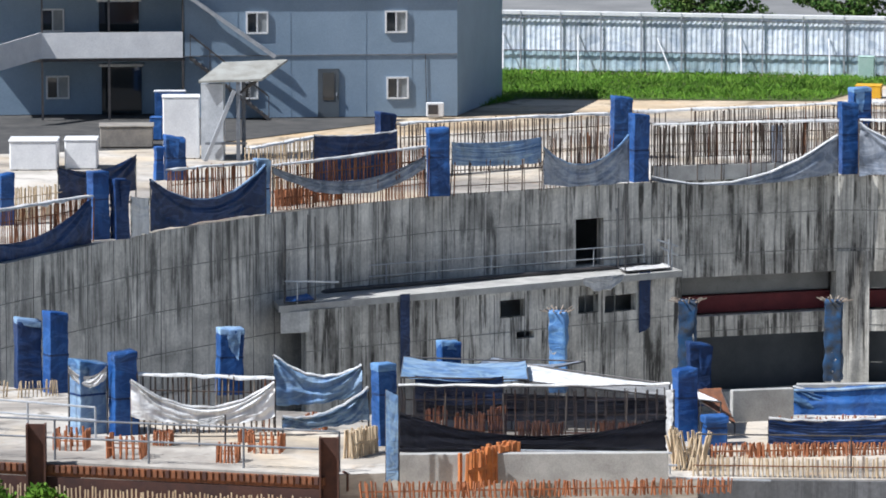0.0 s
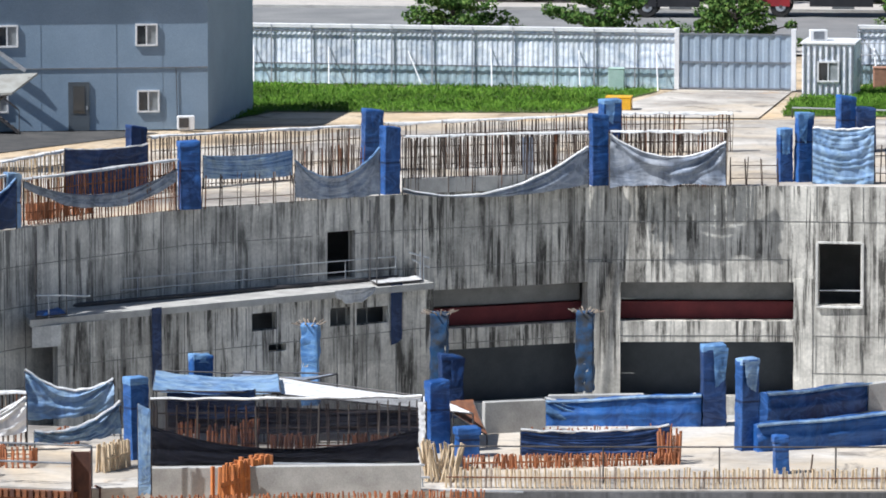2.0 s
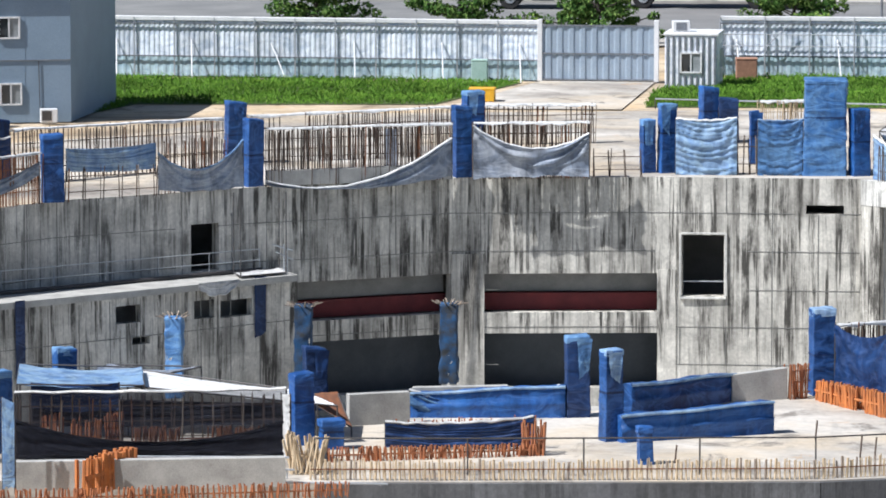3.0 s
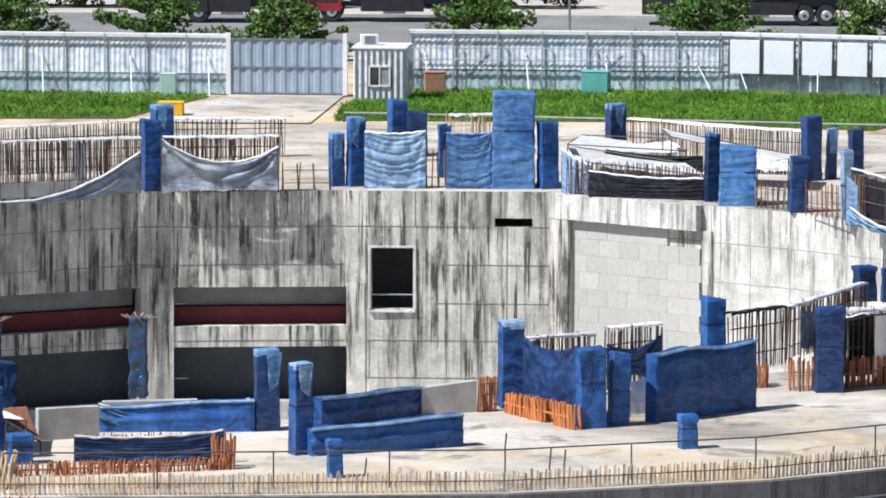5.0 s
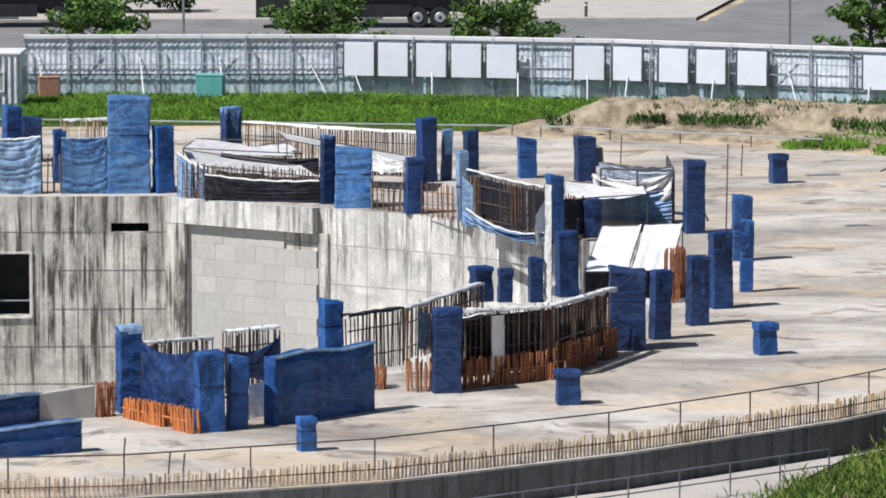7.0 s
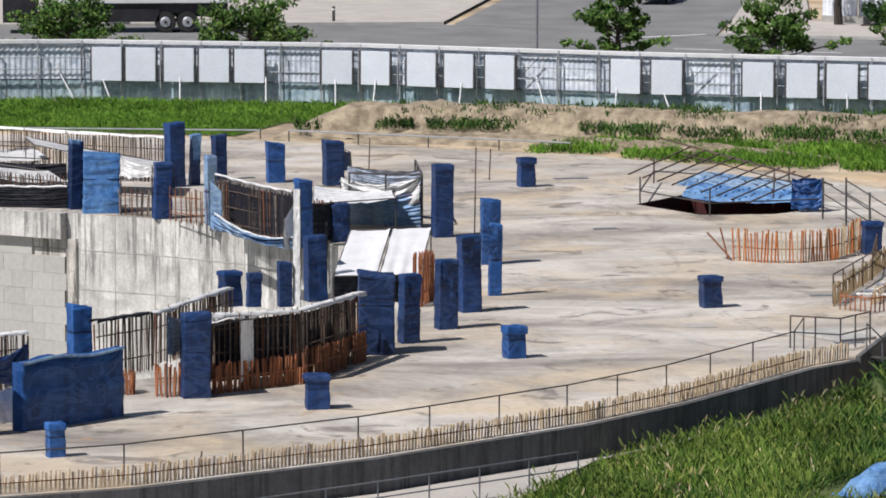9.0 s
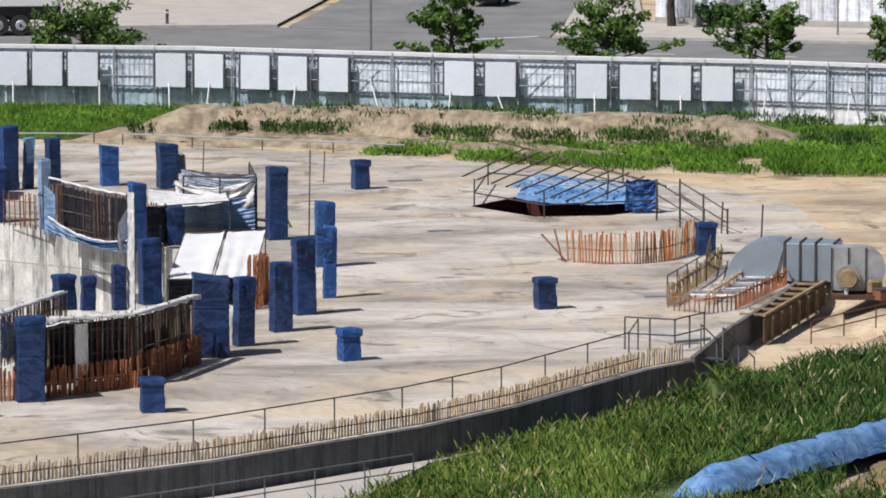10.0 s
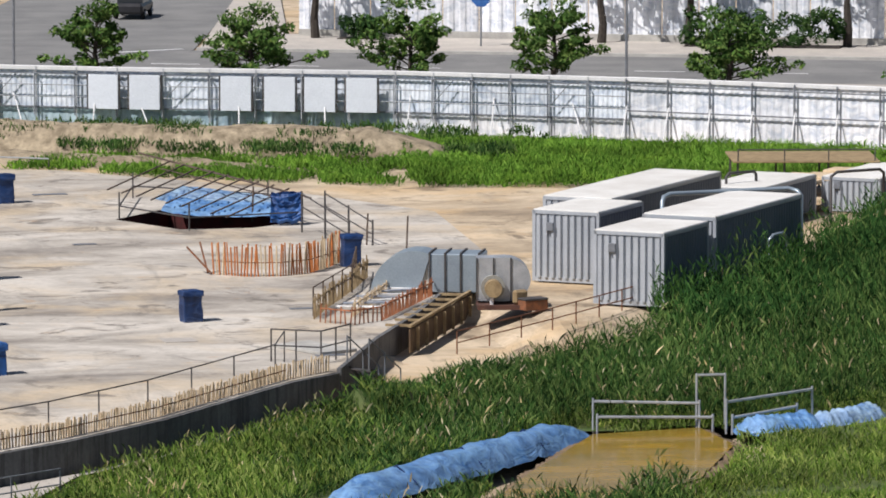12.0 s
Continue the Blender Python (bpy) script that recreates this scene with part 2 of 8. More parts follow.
# ---- plan ----
# Far rim of the sunken court, from west to east, then the near rim back again.
RIM_FAR = [(-50.5, 176.0), (-46.1, 188.6), (-42.9, 198.3), (-39.8, 204.5), (-34.6, 211.8), (-27.5, 217.2), (-20.0, 221.3),
           (-12.0, 222.2), (-3.6, 222.1), (2.2, 217.9), (5.8, 215.4), (8.8, 212.6), (12.4, 205.8)]
RIM_NEAR = [(14.2, 198.0), (14.0, 191.0), (12.6, 183.5), (9.5, 177.6), (5.3, 173.0), (-0.5, 168.0), (-5.1, 164.1), (-11.1, 160.0),
            (-17.2, 157.6), (-25.0, 156.5), (-33.0, 157.5), (-40.0, 161.0), (-47.5, 167.5)]
RIM = RIM_FAR + RIM_NEAR
# Outer edge of the slab.
EDGE = [(-70.0, 152.0), (-36.0, 147.4), (-26.8, 146.2), (-25.2, 146.8), (-17.0, 147.3), (-12.9, 147.6), (-3.6, 148.6), (3.4, 151.2), (10.1, 155.8),
        (16.6, 161.6), (20.0, 165.6), (24.9, 172.9), (26.6, 174.6)]
EDGE_BACK = [(28.9, 181.6), (31.2, 187.6), (33.3, 193.9), (36.0, 199.5), (37.0, 206.0), (37.5, 220.0), (31.5, 231.0), (24.4, 238.6), (11.5, 245.5), (0.0, 249.5), (-10.3, 249.6),
             (-30.0, 246.0), (-36.0, 236.0), (-46.0, 228.0), (-58.0, 222.0), (-75.0, 215.0)]
DEPTH = -9.2


def y_far(x):
    for (x0, y0), (x1, y1) in zip(RIM_FAR, RIM_FAR[1:]):
        if x0 <= x <= x1:
            return y0 + (y1 - y0) * (x - x0) / (x1 - x0)
    return RIM_FAR[-1][1]


def sheet_with_hole(outer, inner, z):
    bm = bmesh.new()
    for loop in (outer, *inner):
        vs = [bm.verts.new((x, y, z)) for x, y in loop]
        for i in range(len(vs)):
            bm.edges.new((vs[i], vs[(i + 1) % len(vs)]))
    bmesh.ops.triangle_fill(bm, use_beauty=True, use_dissolve=False, edges=bm.edges)
    for f in bm.faces:
        if f.normal.z < 0:
            f.normal_flip()
    return bm


def inside(x, y, poly):
    hit = False
    for (x0, y0), (x1, y1) in zip(poly, poly[1:] + poly[:1]):
        if (y0 > y) != (y1 > y) and x < x0 + (y - y0) * (x1 - x0) / (y1 - y0):
            hit = not hit
    return hit


def distance(x, y, line):
    best = 1e9
    for (x0, y0), (x1, y1) in zip(line, line[1:]):
        dx, dy = x1 - x0, y1 - y0
        k = max(0, min(1, ((x - x0) * dx + (y - y0) * dy) / (dx * dx + dy * dy)))
        best = min(best, math.hypot(x - x0 - k * dx, y - y0 - k * dy))
    return best


RAMP = [(25.0, 172.5), (27.5, 176.0), (28.0, 181.8), (30.2, 187.8), (32.3, 193.9), (34.6, 193.0), (36.0, 187.0), (31.4, 178.6), (29.0, 173.6)]
FRONT = EDGE + [(31.6, 180.8), (41.8, 192.6), (55.0, 207.0), (70.0, 222.0), (110.0, 250.0)]


def ground_z(x, y):
    """The low field in front of the slab, level ground elsewhere."""
    if y > 260:
        return -0.06
    if inside(x, y, EDGE + EDGE_BACK) and distance(x, y, EDGE) < 4.5:
        return -1.3
    if inside(x, y, RAMP):
        return -0.85
    poly = FRONT + [(110.0, 60.0), (-70.0, 60.0)]
    if inside(x, y, poly):
        d = distance(x, y, FRONT)
        return -0.06 - 1.15 * (1.0 if x < 27 else min(1.0, max(0.0, d - 0.2) / 4.0)) + 0.10 * noise.noise((x * 0.2, y * 0.2, 0))
    return -0.06


HATCH = [(24.6, 219.3), (26.7, 215.4), (29.6, 215.5), (31.5, 217.1), (30.9, 219.4), (27.2, 223.0)]


def build_ground():
    xs = sorted(set(list(np.arange(-80, 112, 2.0)) + [-3000, -600, -200, 200, 600, 3000]))
    ys = sorted(set(list(np.arange(120, 300, 2.0)) + [-3000, -300, 0, 60, 100, 340, 420, 700, 1500, 4000]))
    bm = bmesh.new()
    grid = [[bm.verts.new((x, y, ground_z(x, y) - (0.5 if 24 < x < 40 and 150 < y < 172 else 0.0))) for x in xs] for y in ys]
    for j in range(len(ys) - 1):
        for i in range(len(xs) - 1):
            cx, cy = (xs[i] + xs[i + 1]) / 2, (ys[j] + ys[j + 1]) / 2
            quad = [(xs[i], ys[j]), (xs[i + 1], ys[j]), (xs[i + 1], ys[j + 1]), (xs[i], ys[j + 1])]
            if any(inside(x, y, RIM) for x, y in quad) or (24 < cx < 33 and 214 < cy < 224):
                continue
            bm.faces.new((grid[j][i], grid[j][i + 1], grid[j + 1][i + 1], grid[j + 1][i]))
    for v in [v for v in bm.verts if not v.link_faces]:
        bm.verts.remove(v)
    ob = part("ground", bm, M_DIRT)
    tagged(ob, "tan sandy site dirt around the slab", "ground", kind="structure")


build_ground()


def build_slab():
    outer = EDGE + EDGE_BACK
    bm = sheet_with_hole(outer, (RIM, HATCH), 0.0)
    # skirt along the outer edge
    n = len(outer)
    for i in range(n):
        (x0, y0), (x1, y1) = outer[i], outer[(i + 1) % n]
        vs = [bm.verts.new(p) for p in ((x0, y0, 0), (x1, y1, 0), (x1, y1, -1.4), (x0, y0, -1.4))]
        bm.faces.new(vs)
    bmesh.ops.remove_doubles(bm, verts=bm.verts, dist=0.001)
    bmesh.ops.recalc_face_normals(bm, faces=bm.faces)
    ob = part("floor", bm, M_SLAB)
    tagged(ob, "weathered poured concrete deck with rain stains", "floor", kind="structure")


build_slab()

# Openings in the far wall: x from, x to, z from, z to.
OPENINGS = [(-29.7, -28.7, -3.15, -1.30), (-25.9, -20.05, -5.42, -3.85), (-25.9, -20.05, -8.45, -6.25), (-18.75, -11.9, -5.42, -3.85), (-18.75, -11.9, -8.45, -6.25),
            (-10.9, -9.25, -4.75, -2.31), (-6.0, -4.5, -1.42, -1.07)]


def build_court():
    xs = [p[0] for p in RIM_FAR] + [v for o in OPENINGS for v in o[:2]]
    xs = sorted(set(xs))
    walls = {"wall_west": bmesh.new(), "wall_north": bmesh.new(), "wall_east": bmesh.new()}
    for x0, x1 in zip(xs, xs[1:]):
        cx = (x0 + x1) / 2
        cuts = sorted((o[2], o[3]) for o in OPENINGS if o[0] < cx < o[1])
        spans, lo = [], DEPTH
        for a, b in cuts:
            spans.append((lo, a))
            lo = b
        spans.append((lo, -0.002))
        p0, p1 = Vector((x0, y_far(x0))), Vector((x1, y_far(x1)))
        d = (p1 - p0).normalized()
        nrm = Vector((-d.y, d.x)) * 0.55
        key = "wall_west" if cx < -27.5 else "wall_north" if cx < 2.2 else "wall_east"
        for a, b in spans:
            prism(walls[key], [tuple(p0), tuple(p1), tuple(p1 + nrm), tuple(p0 + nrm)], a, b)
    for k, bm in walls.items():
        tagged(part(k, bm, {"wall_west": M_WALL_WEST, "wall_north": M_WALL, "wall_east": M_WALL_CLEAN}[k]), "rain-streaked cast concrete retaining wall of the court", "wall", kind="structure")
    bm = bmesh.new()
    pts = [RIM_FAR[-1]] + RIM_NEAR + [RIM_FAR[0]]
    for a, b in zip(pts, pts[1:]):
        p0, p1 = Vector(a), Vector(b)
        d = (p1 - p0).normalized()
        nrm = Vector((-d.y, d.x)) * 0.5
        prism(bm, [tuple(p0), tuple(p1), tuple(p1 + nrm), tuple(p0 + nrm)], DEPTH, -0.002)
    tagged(part("wall_south", bm, M_WALL), "cast concrete court wall under the deck", "wall", kind="structure")
    bm = bmesh.new()
    bm.faces.new([bm.verts.new((x, y, DEPTH)) for x, y in RIM])
    tagged(part("floor_court", bm, M_CONC), "dusty concrete floor of the sunken court", "floor", kind="structure")


build_court()

# ---- kinds of things on the deck ----
def bars_mesh(name, bars, n=4):
    """Many thin straight bars, (a, b, radius) each, in one mesh."""
    vs, fs = [], []
    for a, b, r in bars:
        a, b = Vector(a), Vector(b)
        q = (b - a).to_track_quat("Z", "Y")
        k = len(vs)
        for p in (a, b):
            for i in range(n):
                w = 2 * math.pi * (i + 0.5) / n
                vs.append(p + q @ Vector((r * math.cos(w), r * math.sin(w), 0)))
        for i in range(n):
            j = (i + 1) % n
            fs.append((k + i, k + j, k + n + j, k + n + i))
        fs.append(tuple(k + n + i for i in range(n)))
        if n > 7:
            fs.append(tuple(k + i for i in range(n - 1, -1, -1)))
    me = bpy.data.meshes.new(name)
    me.from_pydata([tuple(v) for v in vs], [], fs)
    return me


def net_material():
    m = Mat("shade_net", 0.9)
    n = m.noise(m.coords(), 1.2, 3)
    m.done(m.mix((0.004, 0.005, 0.011), (0.012, 0.013, 0.024), n))
    m.b.inputs["Alpha"].default_value = 0.66
    return m.m


M_NET = net_material()


def ring_tube(rings, closed_top=True, smooth=True):
    """Skin over a stack of point rings."""
    bm = bmesh.new()
    vv = [[bm.verts.new(p) for p in r] for r in rings]
    n = len(rings[0])
    for a, b in zip(vv, vv[1:]):
        for i in range(n):
            bm.faces.new((a[i], a[(i + 1) % n], b[(i + 1) % n], b[i]))
    if closed_top:
        bm.faces.new(vv[-1])
    for f in bm.faces:
        f.smooth = smooth
    return bm


def square_ring(w, d, z, rnd, bulge=0.0, wob=0.0):
    """Seven points to a side, closest at the corners."""
    pts = []
    side = (-0.98, -0.86, -0.5, 0.0, 0.5, 0.86, 0.98)
    for k in range(4):
        for q in side:
            x, y = ((q, -1.0), (1.0, q), (-q, 1.0), (-1.0, -q))[k]
            r = 1 + bulge + rnd.uniform(-wob, wob)
            pts.append((x * w / 2 * r, y * d / 2 * r, z + rnd.uniform(-wob, wob) * 0.3))
    return pts


def folded(pts, seed, amp, swag=0.6):
    """Push a ring of points in and out, so that loose folds run down a wrap."""
    out = []
    for x, y, z in pts:
        f = noise.noise((x * 3.4 + seed * 5.3, y * 3.4, z * 0.75)) + 0.4 * noise.noise((x * 8.0, y * 8.0 + seed, z * 2.4 + seed))
        f += swag * max(0.0, 1 - 4 * abs(noise.noise((x * 0.9 + seed, y * 0.9, z * 2.2 - 0.5 * x * x + seed))))
        r = math.hypot(x, y) + 1e-6
        out.append((x + x / r * f * amp, y + y / r * f * amp, z))
    return out


COUNT = [0]


def wrapped_column(x, y, w, d, h, turn, mat=None, cap=None, lean=0.0):
    """A starter column wrapped in tied-down tarpaulin."""
    COUNT[0] += 1
    rnd = random.Random(COUNT[0])
    mat = mat or (M_BLUE if rnd.random() < (0.65 if x < 4 else 0.12) else M_NAVY)
    tall = h > 1.35
    twist = rnd.uniform(8, 28) if w < 1.2 else rnd.uniform(0, 4)
    k = 1 / (math.cos(radians(twist)) + 0.85 * math.sin(radians(twist)))
    w, d = w * k, d * k
    if tall:
        e = thing("wrapped_column", "concrete column starter wrapped in creased %s tarpaulin on the deck" % ("faded" if mat is M_PALE else "blue"), "column",
                  pose(x, y, 0, lean, 0, turn + twist), "wrapped columns round the court")
    else:
        e = thing("wrapped_stub", "short column stub bagged in blue tarpaulin, standing on the deck", "column stub", pose(x, y, 0, 0, 0, turn + twist), "bagged stubs on the deck")
    rings, n = [], max(8, int(h / 0.07))
    tie = rnd.uniform(0.45, 0.65)
    lean_x, lean_y, flare = rnd.uniform(-0.05, 0.05), rnd.uniform(-0.04, 0.04), rnd.uniform(0.0, 0.05)
    seed = COUNT[0] * 1.37
    for k in range(n + 1):
        u = k / n
        if tall:
            b = -0.035 * math.exp(-((u - tie) * 11) ** 2) + flare * (1 - u) ** 3 - 0.02
        else:
            b = -0.05 * math.exp(-((u - 0.66) * 6) ** 2) - 0.06
        ring = folded(square_ring(w, d, h * u, rnd, b), seed, 0.022 if w < 1.2 else 0.04, 0.8 if w < 1.2 else 1.6)
        rings.append([(x + lean_x * u, y + lean_y * u, z) for x, y, z in ring])
    part("wrap", ring_tube(rings, True, True), mat, e)
    zt = h
    slant = rnd.uniform(-0.22, 0.14) * w if tall else 0.0
    brim = 0.015 if tall else 0.05
    crown = []
    for q, z, bl in ((1.0, zt - rnd.uniform(0.10, 0.22), brim), (1.0, zt + 0.01, brim), (0.96, zt + 0.035, 0.0), (0.55, zt + 0.05, 0.0), (0.2, zt + 0.05, 0.0)):
        ring = folded(square_ring(w * q, d * q, z, rnd, bl), seed + 3, 0.02)
        crown.append([(x + lean_x, y + lean_y, z + slant * x / w + 0.025 * noise.noise((x * 5, y * 5, seed))) for x, y, z in ring])
    pale = cap or (M_TARPLIGHT if rnd.random() < 0.3 and tall else mat)
    part("cap", ring_tube(crown, True, True), pale, e, "folded tarpaulin cap")
    if tall and rnd.random() < 0.45:
        a0 = rnd.uniform(-0.3, 0.3) * w
        flap = cloth_mesh((a0 - 0.16, -d / 2 - 0.07, h * rnd.uniform(0.45, 0.75)), (a0 + 0.13, -d / 2 - 0.06, h * rnd.uniform(0.5, 0.7)), (a0 + 0.22, -d / 2 - 0.04, h - 0.02), (a0 - 0.22, -d / 2 - 0.04, h - 0.02), 0.0, 0.05, COUNT[0] % 11, 6, 8)
        part("loose_flap", flap, pale, e, "loose flap of tarpaulin")
    zb = h * (tie if tall else 0.62)
    band = [folded(square_ring(w, d, zb + z, rnd, -0.03 if tall else -0.10), seed, 0.022) for z in (-0.03, 0.03)]
    part("strap", ring_tube([[(x * 1.02 + lean_x * zb / h, y * 1.02 + lean_y * zb / h, z) for x, y, z in r] for r in band], False), M_NAVY, e, "tie rope")
    return e


def cloth_mesh(c00, c10, c11, c01, sag=0.0, wrinkle=0.06, seed=0, nu=30, nv=38, sag_top=0.0):
    """A sheet between four corners (bottom a, bottom b, top b, top a), with droop and folds."""
    c00, c10, c11, c01 = (Vector(c) for c in (c00, c10, c11, c01))
    nrm = (c10 - c00).cross(c01 - c00)
    nrm = nrm.normalized() if nrm.length > 1e-6 else Vector((0, -1, 0))
    bm = bmesh.new()
    g = []
    for j in range(nv + 1):
        v = j / nv
        row = []
        for i in range(nu + 1):
            u = i / nu
            p = (c00 * (1 - u) + c10 * u) * (1 - v) + (c01 * (1 - u) + c11 * u) * v
            droop = (sag * (1 - v) + sag_top * v) * 4 * u * (1 - u)
            p.z -= droop
            q = 2 * u - 1
            # folds fan out from the two tied corners and hang as swags between them
            f = 0.0
            for s_, uu in ((1.0, u), (2.0, 1 - u)):
                ang = math.atan2(1.02 - v, uu * 1.6 + 0.05)
                f += math.sin(ang * (9 + s_ + seed % 3) + seed * s_) * math.exp(-2.2 * math.hypot(uu, (1 - v) * 0.7))
            swag = v - 0.55 * q * q * (1.0 if sag_top > 0.15 else 0.2)
            ridge = max(0.0, 1 - 3.2 * abs(noise.noise((u * (1.4 if sag_top > 0.15 else 0.55) + seed, swag * (4.2 if sag_top > 0.15 else 11.0), seed * 1.3)))) * (1.0 if sag_top > 0.15 else 1.0)
            loose = 1.0 if sag_top > 0.15 else 0.35
            f = loose * (0.9 * f + 0.35 * noise.noise((u * 11, v * 3, seed + 4.0))) + 0.6 * ridge + 0.6 * loose * noise.noise((u * 3 + seed * 3.1, v * 1.6 + seed, 1.7))
            p += nrm * f * wrinkle * 1.25
            p.z += (0.07 * noise.noise((u * 5, 0.0, seed)) + 0.04 * noise.noise((u * 14, 0.5, seed))) * (1 - v)
            row.append(bm.verts.new(p))
        g.append(row)
    for j in range(nv):
        for i in range(nu):
            f = bm.faces.new((g[j][i], g[j][i + 1], g[j + 1][i + 1], g[j + 1][i]))
            f.smooth = True
    return bm


def tube_mesh(name, pts, r, n=6):
    """One round tube along a line of points."""
    pts = [Vector(p) for p in pts]
    vs, fs = [], []
    for i, p in enumerate(pts):
        d = pts[min(i + 1, len(pts) - 1)] - pts[max(i - 1, 0)]
        q = d.to_track_quat("Z", "Y")
        for k in range(n):
            w = 2 * math.pi * k / n
            vs.append(tuple(p + q @ Vector((r * math.cos(w), r * math.sin(w), 0))))
    for i in range(len(pts) - 1):
        for k in range(n):
            j = (k + 1) % n
            fs.append((i * n + k, i * n + j, i * n + n + j, i * n + n + k))
    me = bpy.data.meshes.new(name)
    me.from_pydata(vs, [], fs)
    return me


def cloth(a, b, ta, tb, ba, bb, sag_top, sag_bot, mat, words, hem=None, wrinkle=0.06):
    """A tarpaulin slung between two posts: plan points, top heights, bottom heights, droops."""
    COUNT[0] += 1
    e = thing("tarpaulin_screen", words, "tarpaulin")
    sd = COUNT[0] % 17
    wrinkle *= min(1.0, math.hypot(b[0] - a[0], b[1] - a[1]) / 1.6)
    part("sheet", cloth_mesh((*a, ba), (*b, bb), (*b, tb), (*a, ta), sag_bot, wrinkle, sd, sag_top=sag_top), mat, e)
    if hem:
        pts = []
        for i in range(15):
            u = i / 14
            pts.append(Vector((a[0] + (b[0] - a[0]) * u, a[1] + (b[1] - a[1]) * u, ta + (tb - ta) * u - sag_top * 4 * u * (1 - u) + 0.02 * math.sin(i * 2.3 + sd))))
        part("hem", tube_mesh("hem", pts, 0.045), hem, e, "rolled pale upper hem")
    for p, z in ((a, ta), (b, tb)):
        if z > 0.1:
            part("post", bars_mesh("post", [((p[0], p[1] + 0.06, 0.0), (p[0], p[1] + 0.06, z), 0.028)], 6), M_DARKSTEEL, e)
    return e


def drape(c00, c10, c11, c01, sag, mat, words):
    """A sheet thrown over bars, between four corners."""
    COUNT[0] += 1
    e = thing("draped_sheet", words, "sheet")
    part("sheet", cloth_mesh(c00, c10, c11, c01, sag, 0.05, COUNT[0] % 13, 14, 8, sag), mat, e)
    bars = [(c00, c10, 0.025), (c01, c11, 0.025), (c00, c01, 0.025), (c10, c11, 0.025)]
    part("frame", bars_mesh("frame", bars, 5), M_DARKSTEEL, e, "thin dark pipe frame")
    for c in (c00, c10, c11, c01):
        part("prop", bars_mesh("prop", [((c[0], c[1], 0.0), c, 0.025)], 5), M_DARKSTEEL, e)
    return e


UNIT_BARS = {}


def single_bar(parent, a, b, r, mat):
    """One bar as an object of its own, on a mesh shared by all bars of its material."""
    if mat.name not in UNIT_BARS:
        UNIT_BARS[mat.name] = bars_mesh("bar", [((0, 0, 0), (0, 0, 1), 1.0)], 5)
        UNIT_BARS[mat.name].materials.append(mat)
    d = b - a
    ob = new("bar", UNIT_BARS[mat.name])
    ob.parent = parent
    ob.matrix_world = Matrix.Translation(a) @ d.to_track_quat("Z", "Y").to_matrix().to_4x4() @ Matrix.Diagonal((r, r, d.length, 1))
    return ob


def rebar_wall(a, b, ha, hb, spacing, mat, cap=None, rails=2, r=0.014, upstand=0.0):
    """A row of starter bars for a wall, tied with horizontal bars."""
    COUNT[0] += 1
    rnd = random.Random(COUNT[0] + 500)
    a, b = Vector((*a, 0)), Vector((*b, 0))
    d = b - a
    nrm = Vector((-d.y, d.x, 0)).normalized() * 0.12
    e = thing("rebar_cage", "row of upright rusty reinforcing bars for a wall", "reinforcement")
    n = max(3, int(d.length / spacing))
    bars = []
    for side in (1, -1):
        for i in range(n + 1):
            u = i / n
            h = (ha + (hb - ha) * u) * rnd.uniform(0.92, 1.03)
            p = a + d * u + nrm * side + Vector((rnd.uniform(-0.03, 0.03), rnd.uniform(-0.03, 0.03), 0))
            q = p + Vector((rnd.uniform(-0.06, 0.06), rnd.uniform(-0.05, 0.05), h))
            thick = r * rnd.uniform(0.9, 1.6)
            if spacing < 0.25 and noise.noise((u * d.length * 0.8, COUNT[0] * 1.7, side)) > 0.30:
                continue
            if side < 0:
                k = rnd.random()
                single_bar(e, p, q, thick, mat if mat is not M_BAR or k < 0.6 else M_BARPALE if k < 0.85 else M_RUST)
            else:
                bars.append((p, q, thick))
    tagged(part("rear_mat", bars_mesh("rear_mat", bars), mat, e), kind="stuff")
    for k in range(rails):
        u = (k + 0.6) / (rails + 0.2)
        part("tie_bar", bars_mesh("tie_bar", [(a - nrm + Vector((0, 0, ha * u)), b - nrm + Vector((0, 0, hb * u)), r * 1.2)]), mat, e)
    if cap:
        rings = []
        for i in range(13):
            u = i / 12
            c = a + d * u + Vector((0, 0, ha + (hb - ha) * u + 0.012 * math.sin(i * 1.9) + 0.015 * rnd.uniform(-1, 1)))
            m = nrm * 1.35
            lo = Vector((0, 0, -0.05 - 0.10 * rnd.random() ** 3))
            rings.append([tuple(c - m + lo), tuple(c - m), tuple(c + Vector((0, 0, 0.02))), tuple(c + m), tuple(c + m + lo)])
        bm = bmesh.new()
        vv = [[bm.verts.new(p) for p in ring] for ring in rings]
        for p, q in zip(vv, vv[1:]):
            for i in range(4):
                f = bm.faces.new((p[i], p[i + 1], q[i + 1], q[i]))
                f.smooth = True
        part("cover_sheet", bm, cap, e, "pale sheet folded over the bar tops")
    if upstand:
        part("upstand", boxm((a + b) / 2 + Vector((0, 0, upstand / 2)), (d.length, 0.3, upstand), math.atan2(d.y, d.x), 0.015), M_CONC, e, "low cast concrete kicker")
    return e


